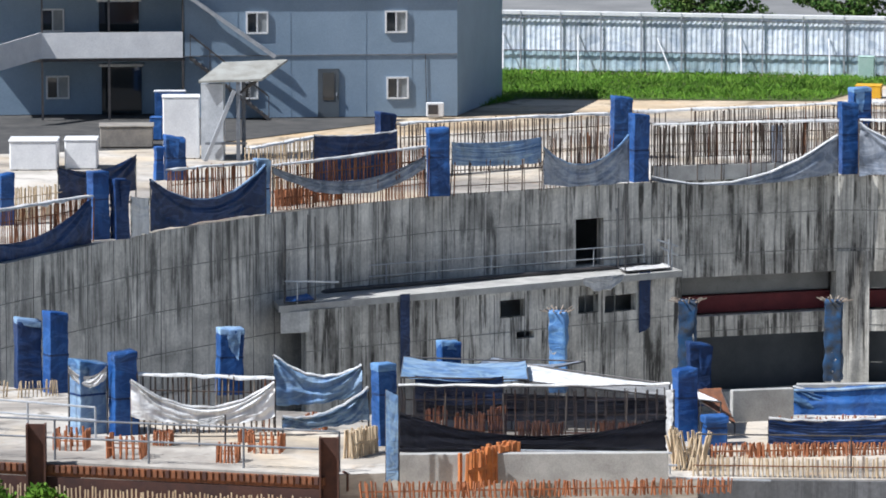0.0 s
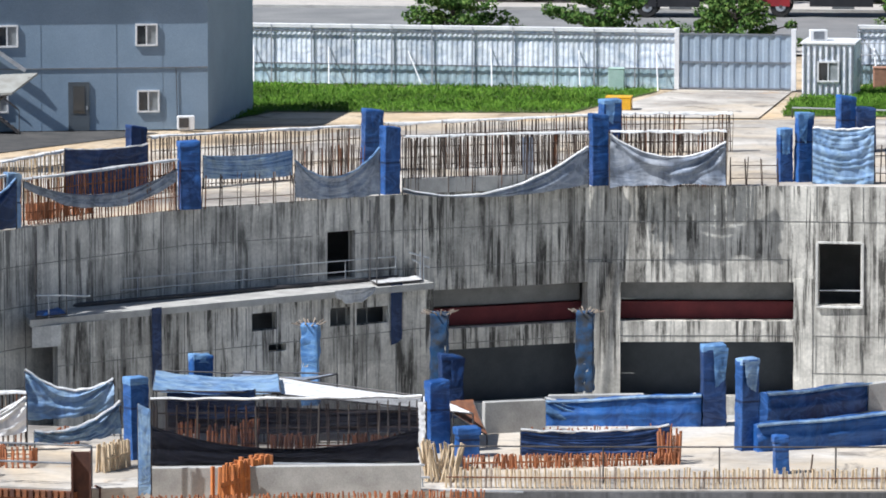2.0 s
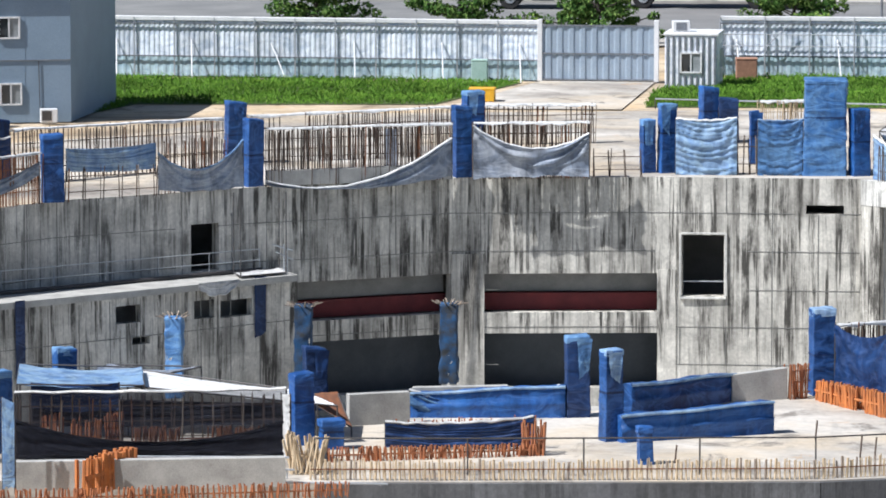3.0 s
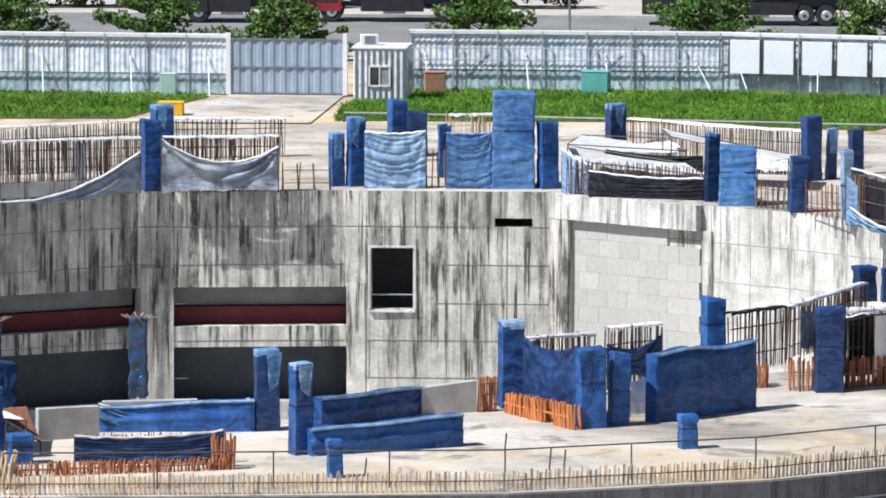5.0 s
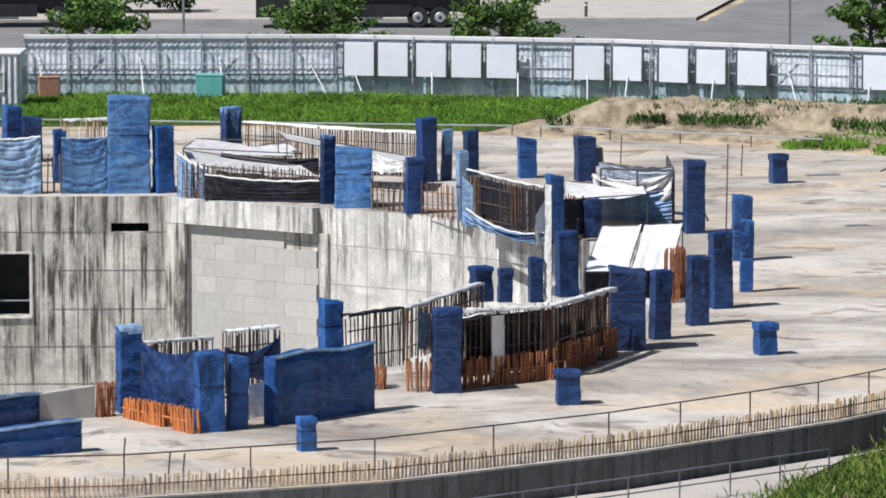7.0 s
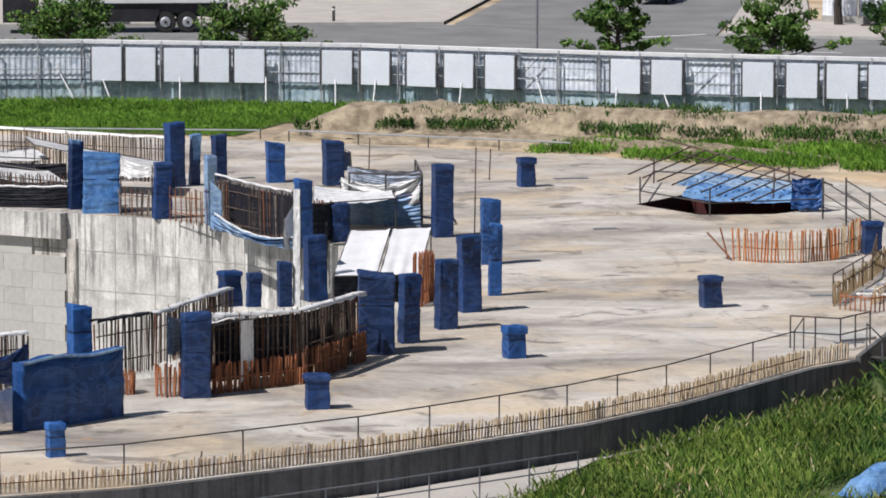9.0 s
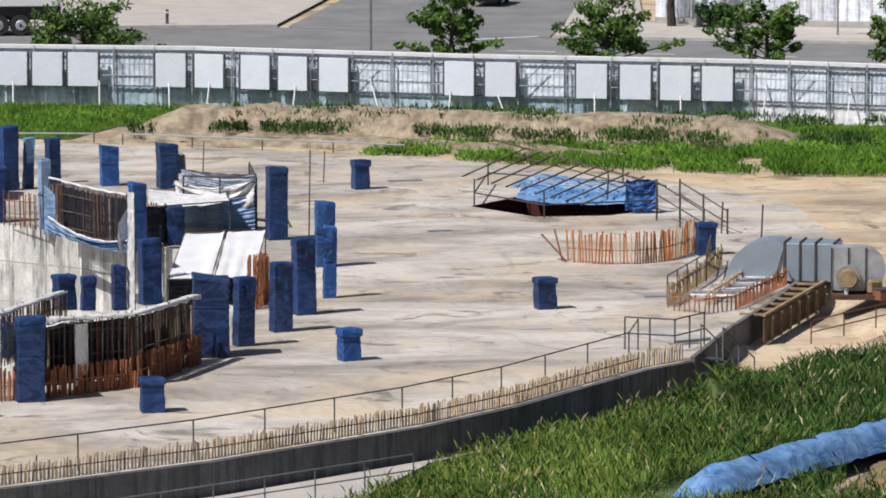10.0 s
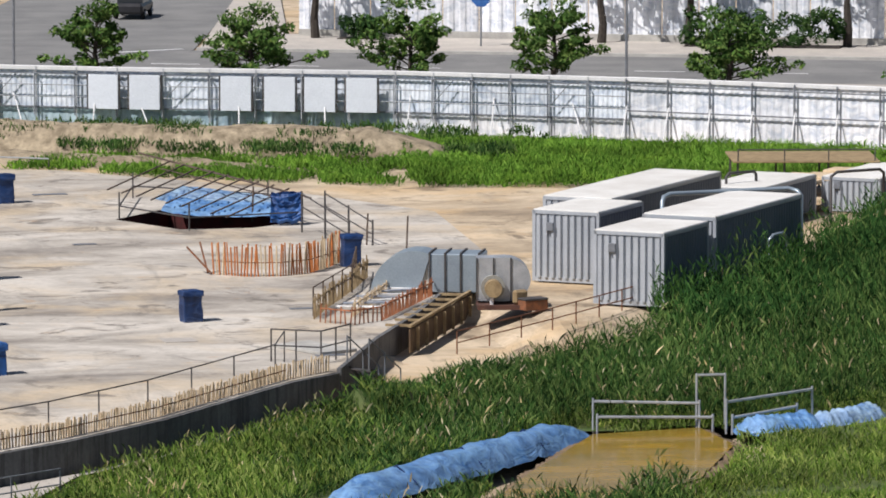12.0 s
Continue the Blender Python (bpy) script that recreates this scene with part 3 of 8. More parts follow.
def wrapped_wall(a, b, ha, hb, mat, thick=0.35, words="low wall wrapped in blue tarpaulin on the deck", cap=None):
    COUNT[0] += 1
    rnd = random.Random(COUNT[0])
    a, b = Vector((*a, 0)), Vector((*b, 0))
    d = b - a
    nrm = Vector((-d.y, d.x, 0)).normalized() * thick / 2
    e = thing("wrapped_wall", words, "wall stub", pose(a.x, a.y, 0))
    bm = bmesh.new()
    n = 20
    rows = []
    for i in range(n + 1):
        u = i / n
        h = (ha + (hb - ha) * u) * (1 + 0.025 * math.sin(u * 9 + COUNT[0]))
        c = d * u
        prof = []
        for off, z in ((-1.1, 0.0), (-1.0, 0.2 * h), (-1.15, 0.4 * h), (-1.25, 0.52 * h), (-1.0, 0.58 * h), (-1.05, 0.8 * h), (-1.0, h), (0.0, h + 0.03), (1.0, h), (1.05, 0.0)):
            off *= 1 + 0.22 * noise.noise((u * 9, z * 2.5 + u * 2, COUNT[0] * 0.7))
            prof.append(bm.verts.new(c + nrm * (off + rnd.uniform(-0.05, 0.05)) + Vector((0, 0, z + (rnd.uniform(-0.03, 0.03) if z else 0)))))
        rows.append(prof)
    for p, q in zip(rows, rows[1:]):
        for i in range(9):
            f = bm.faces.new((p[i], q[i], q[i + 1], p[i + 1]))
            f.smooth = True
    bm.faces.new(rows[0])
    bm.faces.new(rows[-1][::-1])
    part("wrap", bm, mat, e)
    pts = [d * (i / 12) - nrm * 1.1 + Vector((0, 0, (ha + (hb - ha) * i / 12) * (1 + 0.025 * math.sin(i / 12 * 9 + COUNT[0])))) for i in range(13)]
    part("hem", tube_mesh("hem", pts, 0.05), cap or M_PALE, e, "bleached rolled top edge")
    return e


def low_wall(a, b, ha, hb, thick=0.25, mat=None, words="bare low concrete parapet at the rim"):
    a, b = Vector((*a, 0)), Vector((*b, 0))
    d = b - a
    nrm = Vector((-d.y, d.x, 0)).normalized() * thick / 2
    bm = bmesh.new()
    vs = [bm.verts.new(p) for p in (a - nrm, b - nrm, b + nrm, a + nrm)]
    vt = [bm.verts.new(p + Vector((0, 0, h))) for p, h in ((a - nrm, ha), (b - nrm, hb), (b + nrm, hb), (a + nrm, ha))]
    for i in range(4):
        j = (i + 1) % 4
        bm.faces.new((vs[i], vs[j], vt[j], vt[i]))
    bm.faces.new(vt)
    bmesh.ops.bevel(bm, geom=list(bm.edges), offset=0.015, segments=1, affect="EDGES")
    return tagged(part("low_wall", bm, mat or M_CONC), words, "parapet")


def bar_cluster(x, y, w, d, h, mat, n=18, splay=0.05):
    """Starter bars of one column."""
    COUNT[0] += 1
    rnd = random.Random(COUNT[0])
    e = thing("starter_bars", "bundle of orange rusted starter bars sticking out of the deck", "reinforcement", pose(x, y, 0), "bundles of starter bars")
    bars = []
    for i in range(n):
        a = 2 * math.pi * i / n
        k = 1 / max(abs(math.cos(a)), abs(math.sin(a)))
        p = Vector((math.cos(a) * k * w / 2, math.sin(a) * k * d / 2, 0))
        part("bar", bars_mesh("bar", [(p, p + Vector((rnd.uniform(-1, 1) * splay * h, rnd.uniform(-1, 1) * splay * h, h * rnd.uniform(0.85, 1.05))), 0.035)]), mat, e)
    for s in (-1, 1):
        part("tie", bars_mesh("tie", [((-w / 2, s * d / 2, h * 0.5), (w / 2, s * d / 2, h * 0.5), 0.02)]), mat, e)
    return e


def guard_rail(pts, h=1.0, step=1.8, mat=None, rails=(1.0, 0.55), words="thin steel pipe guard rail along the deck edge", r=0.025):
    """Posts and pipes along a line of (x, y, z) points."""
    e = thing("guard_rail", words, "railing")
    mat = mat or M_DARKSTEEL
    for a, b in zip(pts, pts[1:]):
        a, b = Vector(a), Vector(b)
        n = max(1, round((b - a).length / step))
        for i in range(n):
            p = a + (b - a) * i / n
            part("post", bars_mesh("post", [(p, p + Vector((0, 0, h)), r * 1.15)], 6), mat, e)
        for k in rails:
            part("rail", bars_mesh("rail", [(a + Vector((0, 0, h * k)), b + Vector((0, 0, h * k)), r)], 6), mat, e)
    part("post", bars_mesh("post", [(Vector(pts[-1]), Vector(pts[-1]) + Vector((0, 0, h)), r * 1.15)], 6), mat, e)
    return e


# ---- columns and stubs ----
wrapped_column(-44.34, 196.25, 0.81, 0.69, 2.41, 13)
wrapped_column(-43.60, 196.48, 0.69, 0.59, 2.12, 13)
wrapped_column(-48.63, 199.84, 0.64, 0.55, 1.87, 14)
wrapped_column(-45.60, 215.51, 0.89, 0.76, 1.67, 12)
wrapped_column(-46.21, 215.22, 0.42, 0.36, 1.29, 12)
wrapped_column(-37.65, 218.13, 0.87, 0.74, 2.47, 10)
wrapped_column(-34.48, 211.68, 0.91, 0.77, 2.57, 9)
wrapped_column(-27.53, 217.63, 0.84, 0.71, 2.62, 7)
wrapped_column(-29.31, 225.95, 0.92, 0.78, 2.47, 7)
wrapped_column(-19.63, 221.67, 0.83, 0.71, 2.79, 5)
wrapped_column(-20.04, 231.34, 0.98, 0.84, 2.48, 5)
wrapped_column(-12.38, 223.83, 0.66, 0.56, 2.11, 3)
wrapped_column(-11.65, 223.87, 0.77, 0.65, 2.74, 3)
wrapped_column(-10.52, 235.66, 0.86, 0.73, 2.31, 3)
wrapped_column(-9.64, 235.67, 0.90, 0.77, 1.84, 2)
wrapped_column(-8.27, 227.47, 0.41, 0.35, 2.12, 2)
wrapped_column(-5.34, 223.78, 1.71, 1.46, 3.80, 1, M_FADED)
wrapped_column(-3.92, 223.41, 0.88, 0.75, 2.65, 1)
wrapped_column(-1.29, 234.20, 0.92, 0.78, 2.37, 0)
wrapped_column(2.55, 219.17, 0.60, 0.51, 2.67, -1)
wrapped_column(3.56, 218.12, 1.41, 1.20, 2.25, -1, M_FADED)
wrapped_column(5.84, 215.69, 0.76, 0.65, 2.14, -2)
wrapped_column(6.69, 227.06, 0.87, 0.74, 2.57, -2)
wrapped_column(7.49, 227.73, 0.46, 0.39, 2.03, -2)
wrapped_column(8.59, 229.53, 0.65, 0.55, 1.81, -2)
wrapped_column(7.65, 213.27, 0.50, 0.42, 2.64, -2, M_PALE)
wrapped_column(2.12, 172.87, 0.79, 0.67, 2.15, -1)
wrapped_column(10.83, 228.47, 0.81, 0.69, 1.57, -3)
wrapped_column(13.13, 227.28, 0.92, 0.78, 1.77, -3)
wrapped_column(16.14, 208.86, 0.85, 0.72, 2.70, -4)
wrapped_column(17.20, 200.35, 0.75, 0.64, 2.31, -5)
wrapped_column(16.60, 191.43, 0.47, 0.40, 2.44, -5)
wrapped_column(15.38, 187.17, 0.83, 0.71, 2.54, -5)
wrapped_column(14.26, 182.93, 0.80, 0.68, 2.24, -4)
wrapped_column(12.79, 179.56, 0.71, 0.60, 2.20, -4)
wrapped_column(11.56, 177.21, 1.22, 1.04, 2.53, -4)
wrapped_column(5.52, 167.97, 0.95, 0.81, 2.52, -2)
wrapped_column(10.40, 190.50, 0.81, 0.69, 2.19, -3)
wrapped_column(9.26, 188.96, 0.52, 0.44, 1.48, -3)
wrapped_column(7.43, 189.23, 0.86, 0.73, 1.16, -2)
wrapped_column(8.19, 189.05, 0.55, 0.47, 1.10, -2)
wrapped_column(9.07, 165.33, 0.80, 0.68, 1.00, -3)
wrapped_column(15.88, 175.81, 0.82, 0.70, 0.99, -5)
wrapped_column(23.63, 187.76, 0.84, 0.72, 1.04, -7)
wrapped_column(20.89, 226.07, 0.82, 0.70, 1.15, -5)
wrapped_column(31.36, 202.45, 0.83, 0.70, 1.14, -9)
wrapped_column(1.23, 156.65, 0.60, 0.51, 0.93, -0)
wrapped_column(-8.39, 151.00, 0.46, 0.39, 1.01, 3)
wrapped_column(-3.96, 164.28, 0.80, 0.68, 2.53, 1, None, M_PALE)
wrapped_column(-1.53, 160.46, 0.89, 0.76, 2.26, 1)
wrapped_column(-0.75, 160.99, 0.64, 0.54, 2.06, 0)
wrapped_column(-10.82, 159.39, 0.76, 0.65, 2.30, 4)
wrapped_column(-9.58, 155.01, 0.68, 0.58, 2.54, 4, None, M_PALE)
wrapped_column(-38.41, 160.39, 0.84, 0.71, 2.02, 13, None, M_PALE)
wrapped_column(-37.42, 159.72, 0.76, 0.65, 2.34, 13)
wrapped_column(-34.79, 152.40, 1.08, 0.92, 1.99, 13, M_PALE)
wrapped_column(-33.74, 152.26, 0.84, 0.71, 2.29, 12)
wrapped_column(-32.33, 160.20, 0.83, 0.70, 1.92, 11, None, M_PALE)
wrapped_column(-26.18, 151.55, 0.70, 0.60, 2.24, 10)
wrapped_column(-25.63, 158.97, 0.73, 0.62, 1.84, 9)
wrapped_column(-18.09, 153.61, 0.71, 0.60, 1.98, 7)
wrapped_column(-18.45, 160.08, 0.73, 0.62, 1.78, 7)
wrapped_column(-17.20, 152.96, 0.75, 0.64, 0.79, 6)

# far rim, west part
rebar_wall((-46.58, 189.49), (-44.49, 195.55), 1.78, 1.67, 0.16, M_RUST, M_WHITE, 2, 0.018, 0.00)
cloth((-46.36, 188.58), (-44.38, 195.06), 0.71, 1.59, -0.08, -0.04, 0.45, 0.30, M_NAVY, "navy tarpaulin slung between wrapped columns above the court")
cloth((-43.30, 196.91), (-42.93, 198.17), 1.48, 1.26, 0.00, 0.02, 0.00, 0.00, M_WHITE, "dirty white sheet hung over reinforcement")
rebar_wall((-42.57, 200.14), (-39.98, 205.20), 2.12, 1.98, 0.16, M_RUST, M_WHITE, 2, 0.018, 0.00)
cloth((-42.97, 198.68), (-39.77, 204.13), 1.90, 1.90, 0.00, 0.08, 1.00, -0.05, M_NAVY, "navy tarpaulin slung between wrapped columns above the court", M_PALE)
wrapped_column(-40.00, 204.72, 0.61, 0.52, 2.03, 11, M_PALE)
cloth((-47.68, 204.21), (-45.73, 208.81), 1.68, 1.69, 0.49, 0.37, 0.35, 0.10, M_NAVY, "navy tarpaulin slung between wrapped columns above the court")
rebar_wall((-48.99, 199.51), (-47.52, 203.68), 1.29, 1.12, 0.16, M_TAN, None, 2, 0.018, 0.00)
rebar_wall((-39.79, 205.59), (-34.90, 211.04), 1.74, 1.98, 0.15, M_RUST, M_WHITE, 2, 0.018, 0.00)
rebar_wall((-40.01, 207.04), (-38.05, 209.98), 0.66, 0.48, 0.12, M_RUSTY, None, 1, 0.030, 0.00)
cloth((-39.72, 205.23), (-34.87, 210.85), 1.72, 1.63, 1.49, 1.09, 0.75, 0.90, M_GREYCLOTH, "sagging grey sheet hung along the court rim", None, 0.05)
cloth((-39.69, 213.62), (-36.99, 216.84), 2.03, 1.92, 0.26, 0.00, 0.10, 0.00, M_NAVY, "navy tarpaulin slung between wrapped columns above the court", M_WHITE)
rebar_wall((-41.72, 210.77), (-39.75, 214.41), 1.81, 1.95, 0.16, M_TAN, M_WHITE, 2, 0.018, 0.00)
rebar_wall((-36.99, 217.25), (-29.72, 225.06), 2.21, 1.96, 0.20, M_BAR, M_WHITE, 2, 0.018, 0.00)
rebar_wall((-28.76, 225.64), (-20.53, 229.96), 1.98, 2.03, 0.20, M_BAR, M_WHITE, 2, 0.018, 0.00)
cloth((-35.03, 218.36), (-31.82, 220.71), 1.35, 1.36, 0.45, 0.36, 0.10, 0.10, M_PALE, "faded pale blue tarpaulin slung between columns")
rebar_wall((-33.97, 211.76), (-30.85, 213.98), 1.33, 1.25, 0.70, M_BAR, None, 2, 0.018, 0.00)
cloth((-30.77, 214.19), (-27.81, 216.82), 1.63, 1.89, 0.18, 0.07, 0.90, 0.10, M_GREYCLOTH, "sagging grey sheet hung along the court rim", M_PALE)
rebar_wall((-30.76, 214.58), (-28.48, 216.52), 2.07, 2.08, 0.14, M_BAR, None, 2, 0.018, 0.00)
rebar_wall((-26.97, 217.75), (-20.00, 220.85), 2.27, 2.24, 0.11, M_BAR, M_WHITE, 3, 0.018, 0.60)
cloth((-26.96, 217.15), (-19.98, 220.65), 0.27, 1.66, 0.10, 0.16, 0.95, 0.35, M_GREYCLOTH, "sagging grey sheet hung along the court rim", M_WHITE)
cloth((-22.81, 222.70), (-22.36, 222.77), 1.77, 1.77, 0.00, 0.00, 0.00, 0.00, M_GREYCLOTH, "dirty white sheet hung over reinforcement")
rebar_wall((-19.12, 220.81), (-14.58, 221.61), 2.25, 2.25, 0.12, M_BAR, M_WHITE, 3, 0.018, 0.00)
cloth((-19.10, 220.40), (-14.56, 221.00), 2.16, 1.84, 0.05, 0.14, 0.75, -0.05, M_GREYCLOTH, "grey-blue sheet slung between columns with a pale rolled hem", M_WHITE, 0.10)
rebar_wall((-14.43, 222.04), (-12.55, 222.20), 1.13, 1.13, 0.60, M_BAR, None, 2, 0.018, 0.00)
rebar_wall((-19.77, 233.73), (-15.23, 235.03), 1.71, 1.67, 0.20, M_BAR, M_WHITE, 2, 0.018, 0.00)

# far rim, east part
cloth((-11.23, 223.12), (-8.79, 223.09), 2.26, 2.31, -0.14, -0.14, 0.10, -0.03, M_PALE, "faded pale blue tarpaulin slung between columns", M_WHITE, 0.12)
cloth((-7.96, 223.09), (-6.18, 223.07), 2.22, 2.26, 0.00, 0.00, 0.05, 0.00, M_FADED, "blue tarpaulin tied flat between wrapped columns", M_PALE, 0.08)
rebar_wall((-8.79, 223.51), (-8.02, 223.50), 1.54, 1.54, 0.30, M_BAR, None, 2, 0.018, 0.00)
rebar_wall((-8.37, 236.19), (-6.47, 236.63), 1.72, 1.73, 0.12, M_TAN, M_WHITE, 2, 0.018, 0.00)
cloth((-3.34, 222.01), (-2.15, 220.98), 1.74, 1.21, -0.02, -0.04, 0.10, 0.00, M_PALE, "faded pale blue tarpaulin slung between columns", M_WHITE)
cloth((-2.25, 220.57), (2.23, 219.32), 1.03, 0.89, 0.00, 0.04, 0.12, 0.00, M_BLACKNET, "dark shade net hung before upright reinforcing bars", M_WHITE)
rebar_wall((-3.11, 221.39), (2.24, 219.72), 1.42, 1.25, 0.14, M_BAR, None, 2, 0.018, 0.00)
drape((-2.72, 222.00, 1.24), (2.25, 220.52, 0.90), (1.56, 224.01, 0.98), (-3.18, 226.17, 1.45), 0.15, M_WHITE, "white sheet draped over a pipe frame at the rim")
drape((-3.19, 226.81, 1.43), (1.57, 226.11, 1.26), (0.91, 231.55, 1.22), (-2.71, 231.59, 1.34), 0.20, M_WHITE, "white sheet draped over bars beside the rim")
# this net is added for the shaded interior beneath the white sheets
cloth((-1.62, 226.15), (2.25, 225.05), 1.31, 1.19, 0.39, 0.46, 0.10, 0.10, M_BLACKNET, "dark shade net hung before upright reinforcing bars")
rebar_wall((-0.73, 231.12), (6.33, 228.85), 2.11, 1.86, 0.14, M_BAR, M_WHITE, 2, 0.018, 0.00)
drape((1.00, 225.07, 1.94), (6.16, 222.93, 1.09), (6.59, 226.06, 1.03), (0.66, 227.19, 2.03), 0.05, M_WHITE, "long white sheet pulled tight over bar tops")
cloth((4.29, 216.93), (5.47, 215.95), 2.25, 2.04, 1.54, 1.64, 0.10, 0.10, M_WHITE, "dirty white sheet hung over reinforcement")
rebar_wall((4.36, 217.32), (5.43, 216.14), 1.06, 1.08, 0.30, M_BAR, None, 2, 0.018, 0.00)
rebar_wall((6.22, 214.59), (7.40, 213.06), 1.35, 1.41, 0.30, M_RUST, None, 2, 0.018, 0.00)
rebar_wall((7.84, 211.56), (10.46, 206.81), 2.00, 1.87, 0.12, M_BAR, None, 3, 0.018, 0.00)
cloth((7.76, 211.75), (10.40, 206.45), 2.13, 2.01, 1.01, 0.55, 0.05, 0.55, M_NET, "dark shade net hung before upright reinforcing bars", M_WHITE)
cloth((7.55, 211.38), (7.97, 211.00), 1.91, 1.52, 0.06, -0.02, 0.00, 0.00, M_PALE, "dirty white sheet hung over reinforcement")
cloth((7.70, 211.19), (10.41, 205.75), 0.69, 0.38, 0.17, -0.08, 0.35, 0.12, M_PALE, "dirty white sheet hung over reinforcement", M_WHITE, 0.12)
cloth((10.06, 205.75), (10.55, 206.10), 1.05, 1.84, -0.08, -0.04, 0.00, 0.00, M_WHITE, "dirty white sheet hung over reinforcement", None, 0.12)
cloth((10.65, 206.26), (11.99, 207.64), 1.74, 1.44, 0.06, 0.17, 0.10, 0.10, M_BLACKNET, "dark shade net hung before upright reinforcing bars")
rebar_wall((10.68, 206.79), (12.01, 208.00), 1.79, 1.44, 0.14, M_RUST, None, 2, 0.018, 0.00)

# east end of the court
cloth((9.56, 188.95), (9.78, 188.8), 4.02, 4.0, 0.1, 0.0, 0.0, 0.0, M_WHITE, "ragged strip of white sheet hanging from a tall post", None, 0.3)
wrapped_column(10.82, 205.94, 0.69, 0.58, 2.47, -3)
wrapped_column(12.26, 207.64, 0.73, 0.62, 1.37, -3)
drape((11.25, 207.40, 1.44), (14.40, 208.99, 1.45), (14.51, 213.65, 1.31), (11.55, 212.91, 1.52), 0.10, M_WHITE, "white sheet draped over a pipe frame")
cloth((12.94, 212.78), (15.57, 211.93), 1.15, 1.30, 0.05, 0.05, 0.10, 0.00, M_PALE, "faded blue tarpaulin hung below a pipe frame", M_NAVY, 0.14)
cloth((12.6, 213.2), (15.6, 212.1), 1.75, 1.92, 1.05, 0.95, 0.30, 0.15, M_WHITE, "crumpled white sheet slung on a pipe frame", M_WHITE, 0.2)
cloth((13.2, 218.2), (15.7, 213.4), 1.70, 1.98, 1.20, 1.35, 0.10, 0.10, M_BLEACHED, "bleached sheet tied along a pipe frame", M_DARKSTEEL, 0.12)
guard_rail([(12.9, 212.9, 0.0), (15.62, 212.0, 0.0), (15.75, 217.5, 0.0)], 2.0, 1.6, M_DARKSTEEL, (1.0, 0.62), "dark pipe frame that carries the sheets", 0.035)
drape((13.0, 229.0, 1.55), (13.9, 228.6, 1.2), (14.0, 229.4, 0.3), (12.9, 229.6, 0.8), 0.1, M_NAVY, "bunched navy tarpaulin spilling from a column")
# black sheet added where the gap below the boards lies in shade
cloth((10.95, 189.75), (13.85, 189.85), 0.92, 0.92, 0.02, 0.02, 0.0, 0.0, M_BLACKNET, "dark sheet added for the shaded gap under the propped boards")
cloth((10.35, 190.2), (11.0, 194.6), 1.3, 2.2, 0.05, 0.4, 0.1, 0.1, M_BLACKNET, "dark sheet hanging beside the propped boards")
drape((10.94, 189.36, 0.97), (12.39, 189.26, 0.99), (13.22, 194.60, 1.95), (11.84, 194.70, 1.91), 0.03, M_PAINTWHITE, "white board propped on a slanted pipe frame")
drape((12.49, 189.25, 0.99), (13.87, 189.45, 0.99), (14.66, 194.82, 1.97), (13.31, 194.60, 1.95), 0.03, M_PAINTWHITE, "white board propped on a slanted pipe frame")
rebar_wall((13.71, 188.41), (14.34, 190.63), 1.83, 1.66, 0.10, M_RUSTY, None, 2, 0.018, 0.00)
rebar_wall((2.52, 171.67), (4.28, 173.86), 1.86, 1.83, 0.20, M_BAR, M_BLACKNET, 2, 0.020, 0.00)
rebar_wall((4.41, 174.36), (7.09, 181.82), 1.73, 1.58, 0.16, M_BAR, M_WHITE, 2, 0.018, 0.00)
rebar_wall((5.20, 168.43), (8.75, 170.96), 2.41, 2.22, 0.20, M_BAR, M_WHITE, 3, 0.018, 0.00)
rebar_wall((8.79, 170.96), (11.06, 175.92), 2.22, 2.16, 0.17, M_BAR, M_WHITE, 3, 0.018, 0.00)
rebar_wall((8.84, 170.7), (11.1, 175.6), 1.0, 0.95, 0.12, M_RUST, None, 1, 0.03, 0.00)
rebar_wall((5.27, 167.95), (8.64, 170.47), 0.93, 0.91, 0.09, M_RUSTY, None, 1, 0.025, 0.00)
rebar_wall((5.84, 172.05), (8.75, 174.46), 1.76, 1.70, 0.18, M_BAR, None, 2, 0.018, 0.00)
cloth((4.67, 167.74), (5.32, 169.62), 2.51, 2.29, 1.31, 1.39, 0.10, 0.10, M_PALE, "faded pale blue tarpaulin slung between columns")
drape((5.92, 168.41, 2.07), (7.22, 169.56, 2.17), (7.21, 171.38, 2.05), (5.63, 171.07, 2.03), -0.10, M_WHITE, "white sheet draped over a cage of bars")
cloth((6.94, 169.08), (7.34, 169.55), 2.15, 2.12, 0.24, 0.69, 0.00, 0.00, M_WHITE, "dirty white sheet hung over reinforcement")
bar_cluster(3.43, 169.03, 0.55, 0.55, 0.66, M_RUSTY, 18, 0.05)
bar_cluster(4.71, 168.39, 0.68, 0.68, 0.91, M_RUSTY, 18, 0.05)
bar_cluster(8.77, 170.77, 0.43, 0.43, 0.56, M_RUSTY, 18, 0.05)

# near rim
rebar_wall((-4.00, 163.16), (-1.94, 159.87), 0.59, 0.71, 0.07, M_ORANGE, None, 1, 0.030, 0.00)
cloth((-3.55, 163.94), (-1.90, 160.84), 2.12, 2.32, 0.34, 0.63, 0.25, 0.10, M_NAVY, "navy tarpaulin slung between wrapped columns above the court", None, 0.04)
rebar_wall((-3.55, 165.30), (-1.55, 167.14), 1.93, 1.85, 0.12, M_BAR, M_WHITE, 2, 0.018, 0.00)
rebar_wall((-1.13, 168.07), (0.45, 169.25), 1.87, 1.89, 0.12, M_BAR, M_WHITE, 2, 0.018, 0.00)
cloth((-1.13, 167.84), (0.49, 169.01), 1.41, 1.59, 0.38, 0.31, 0.30, 0.00, M_NAVY, "navy tarpaulin slung between wrapped columns above the court")
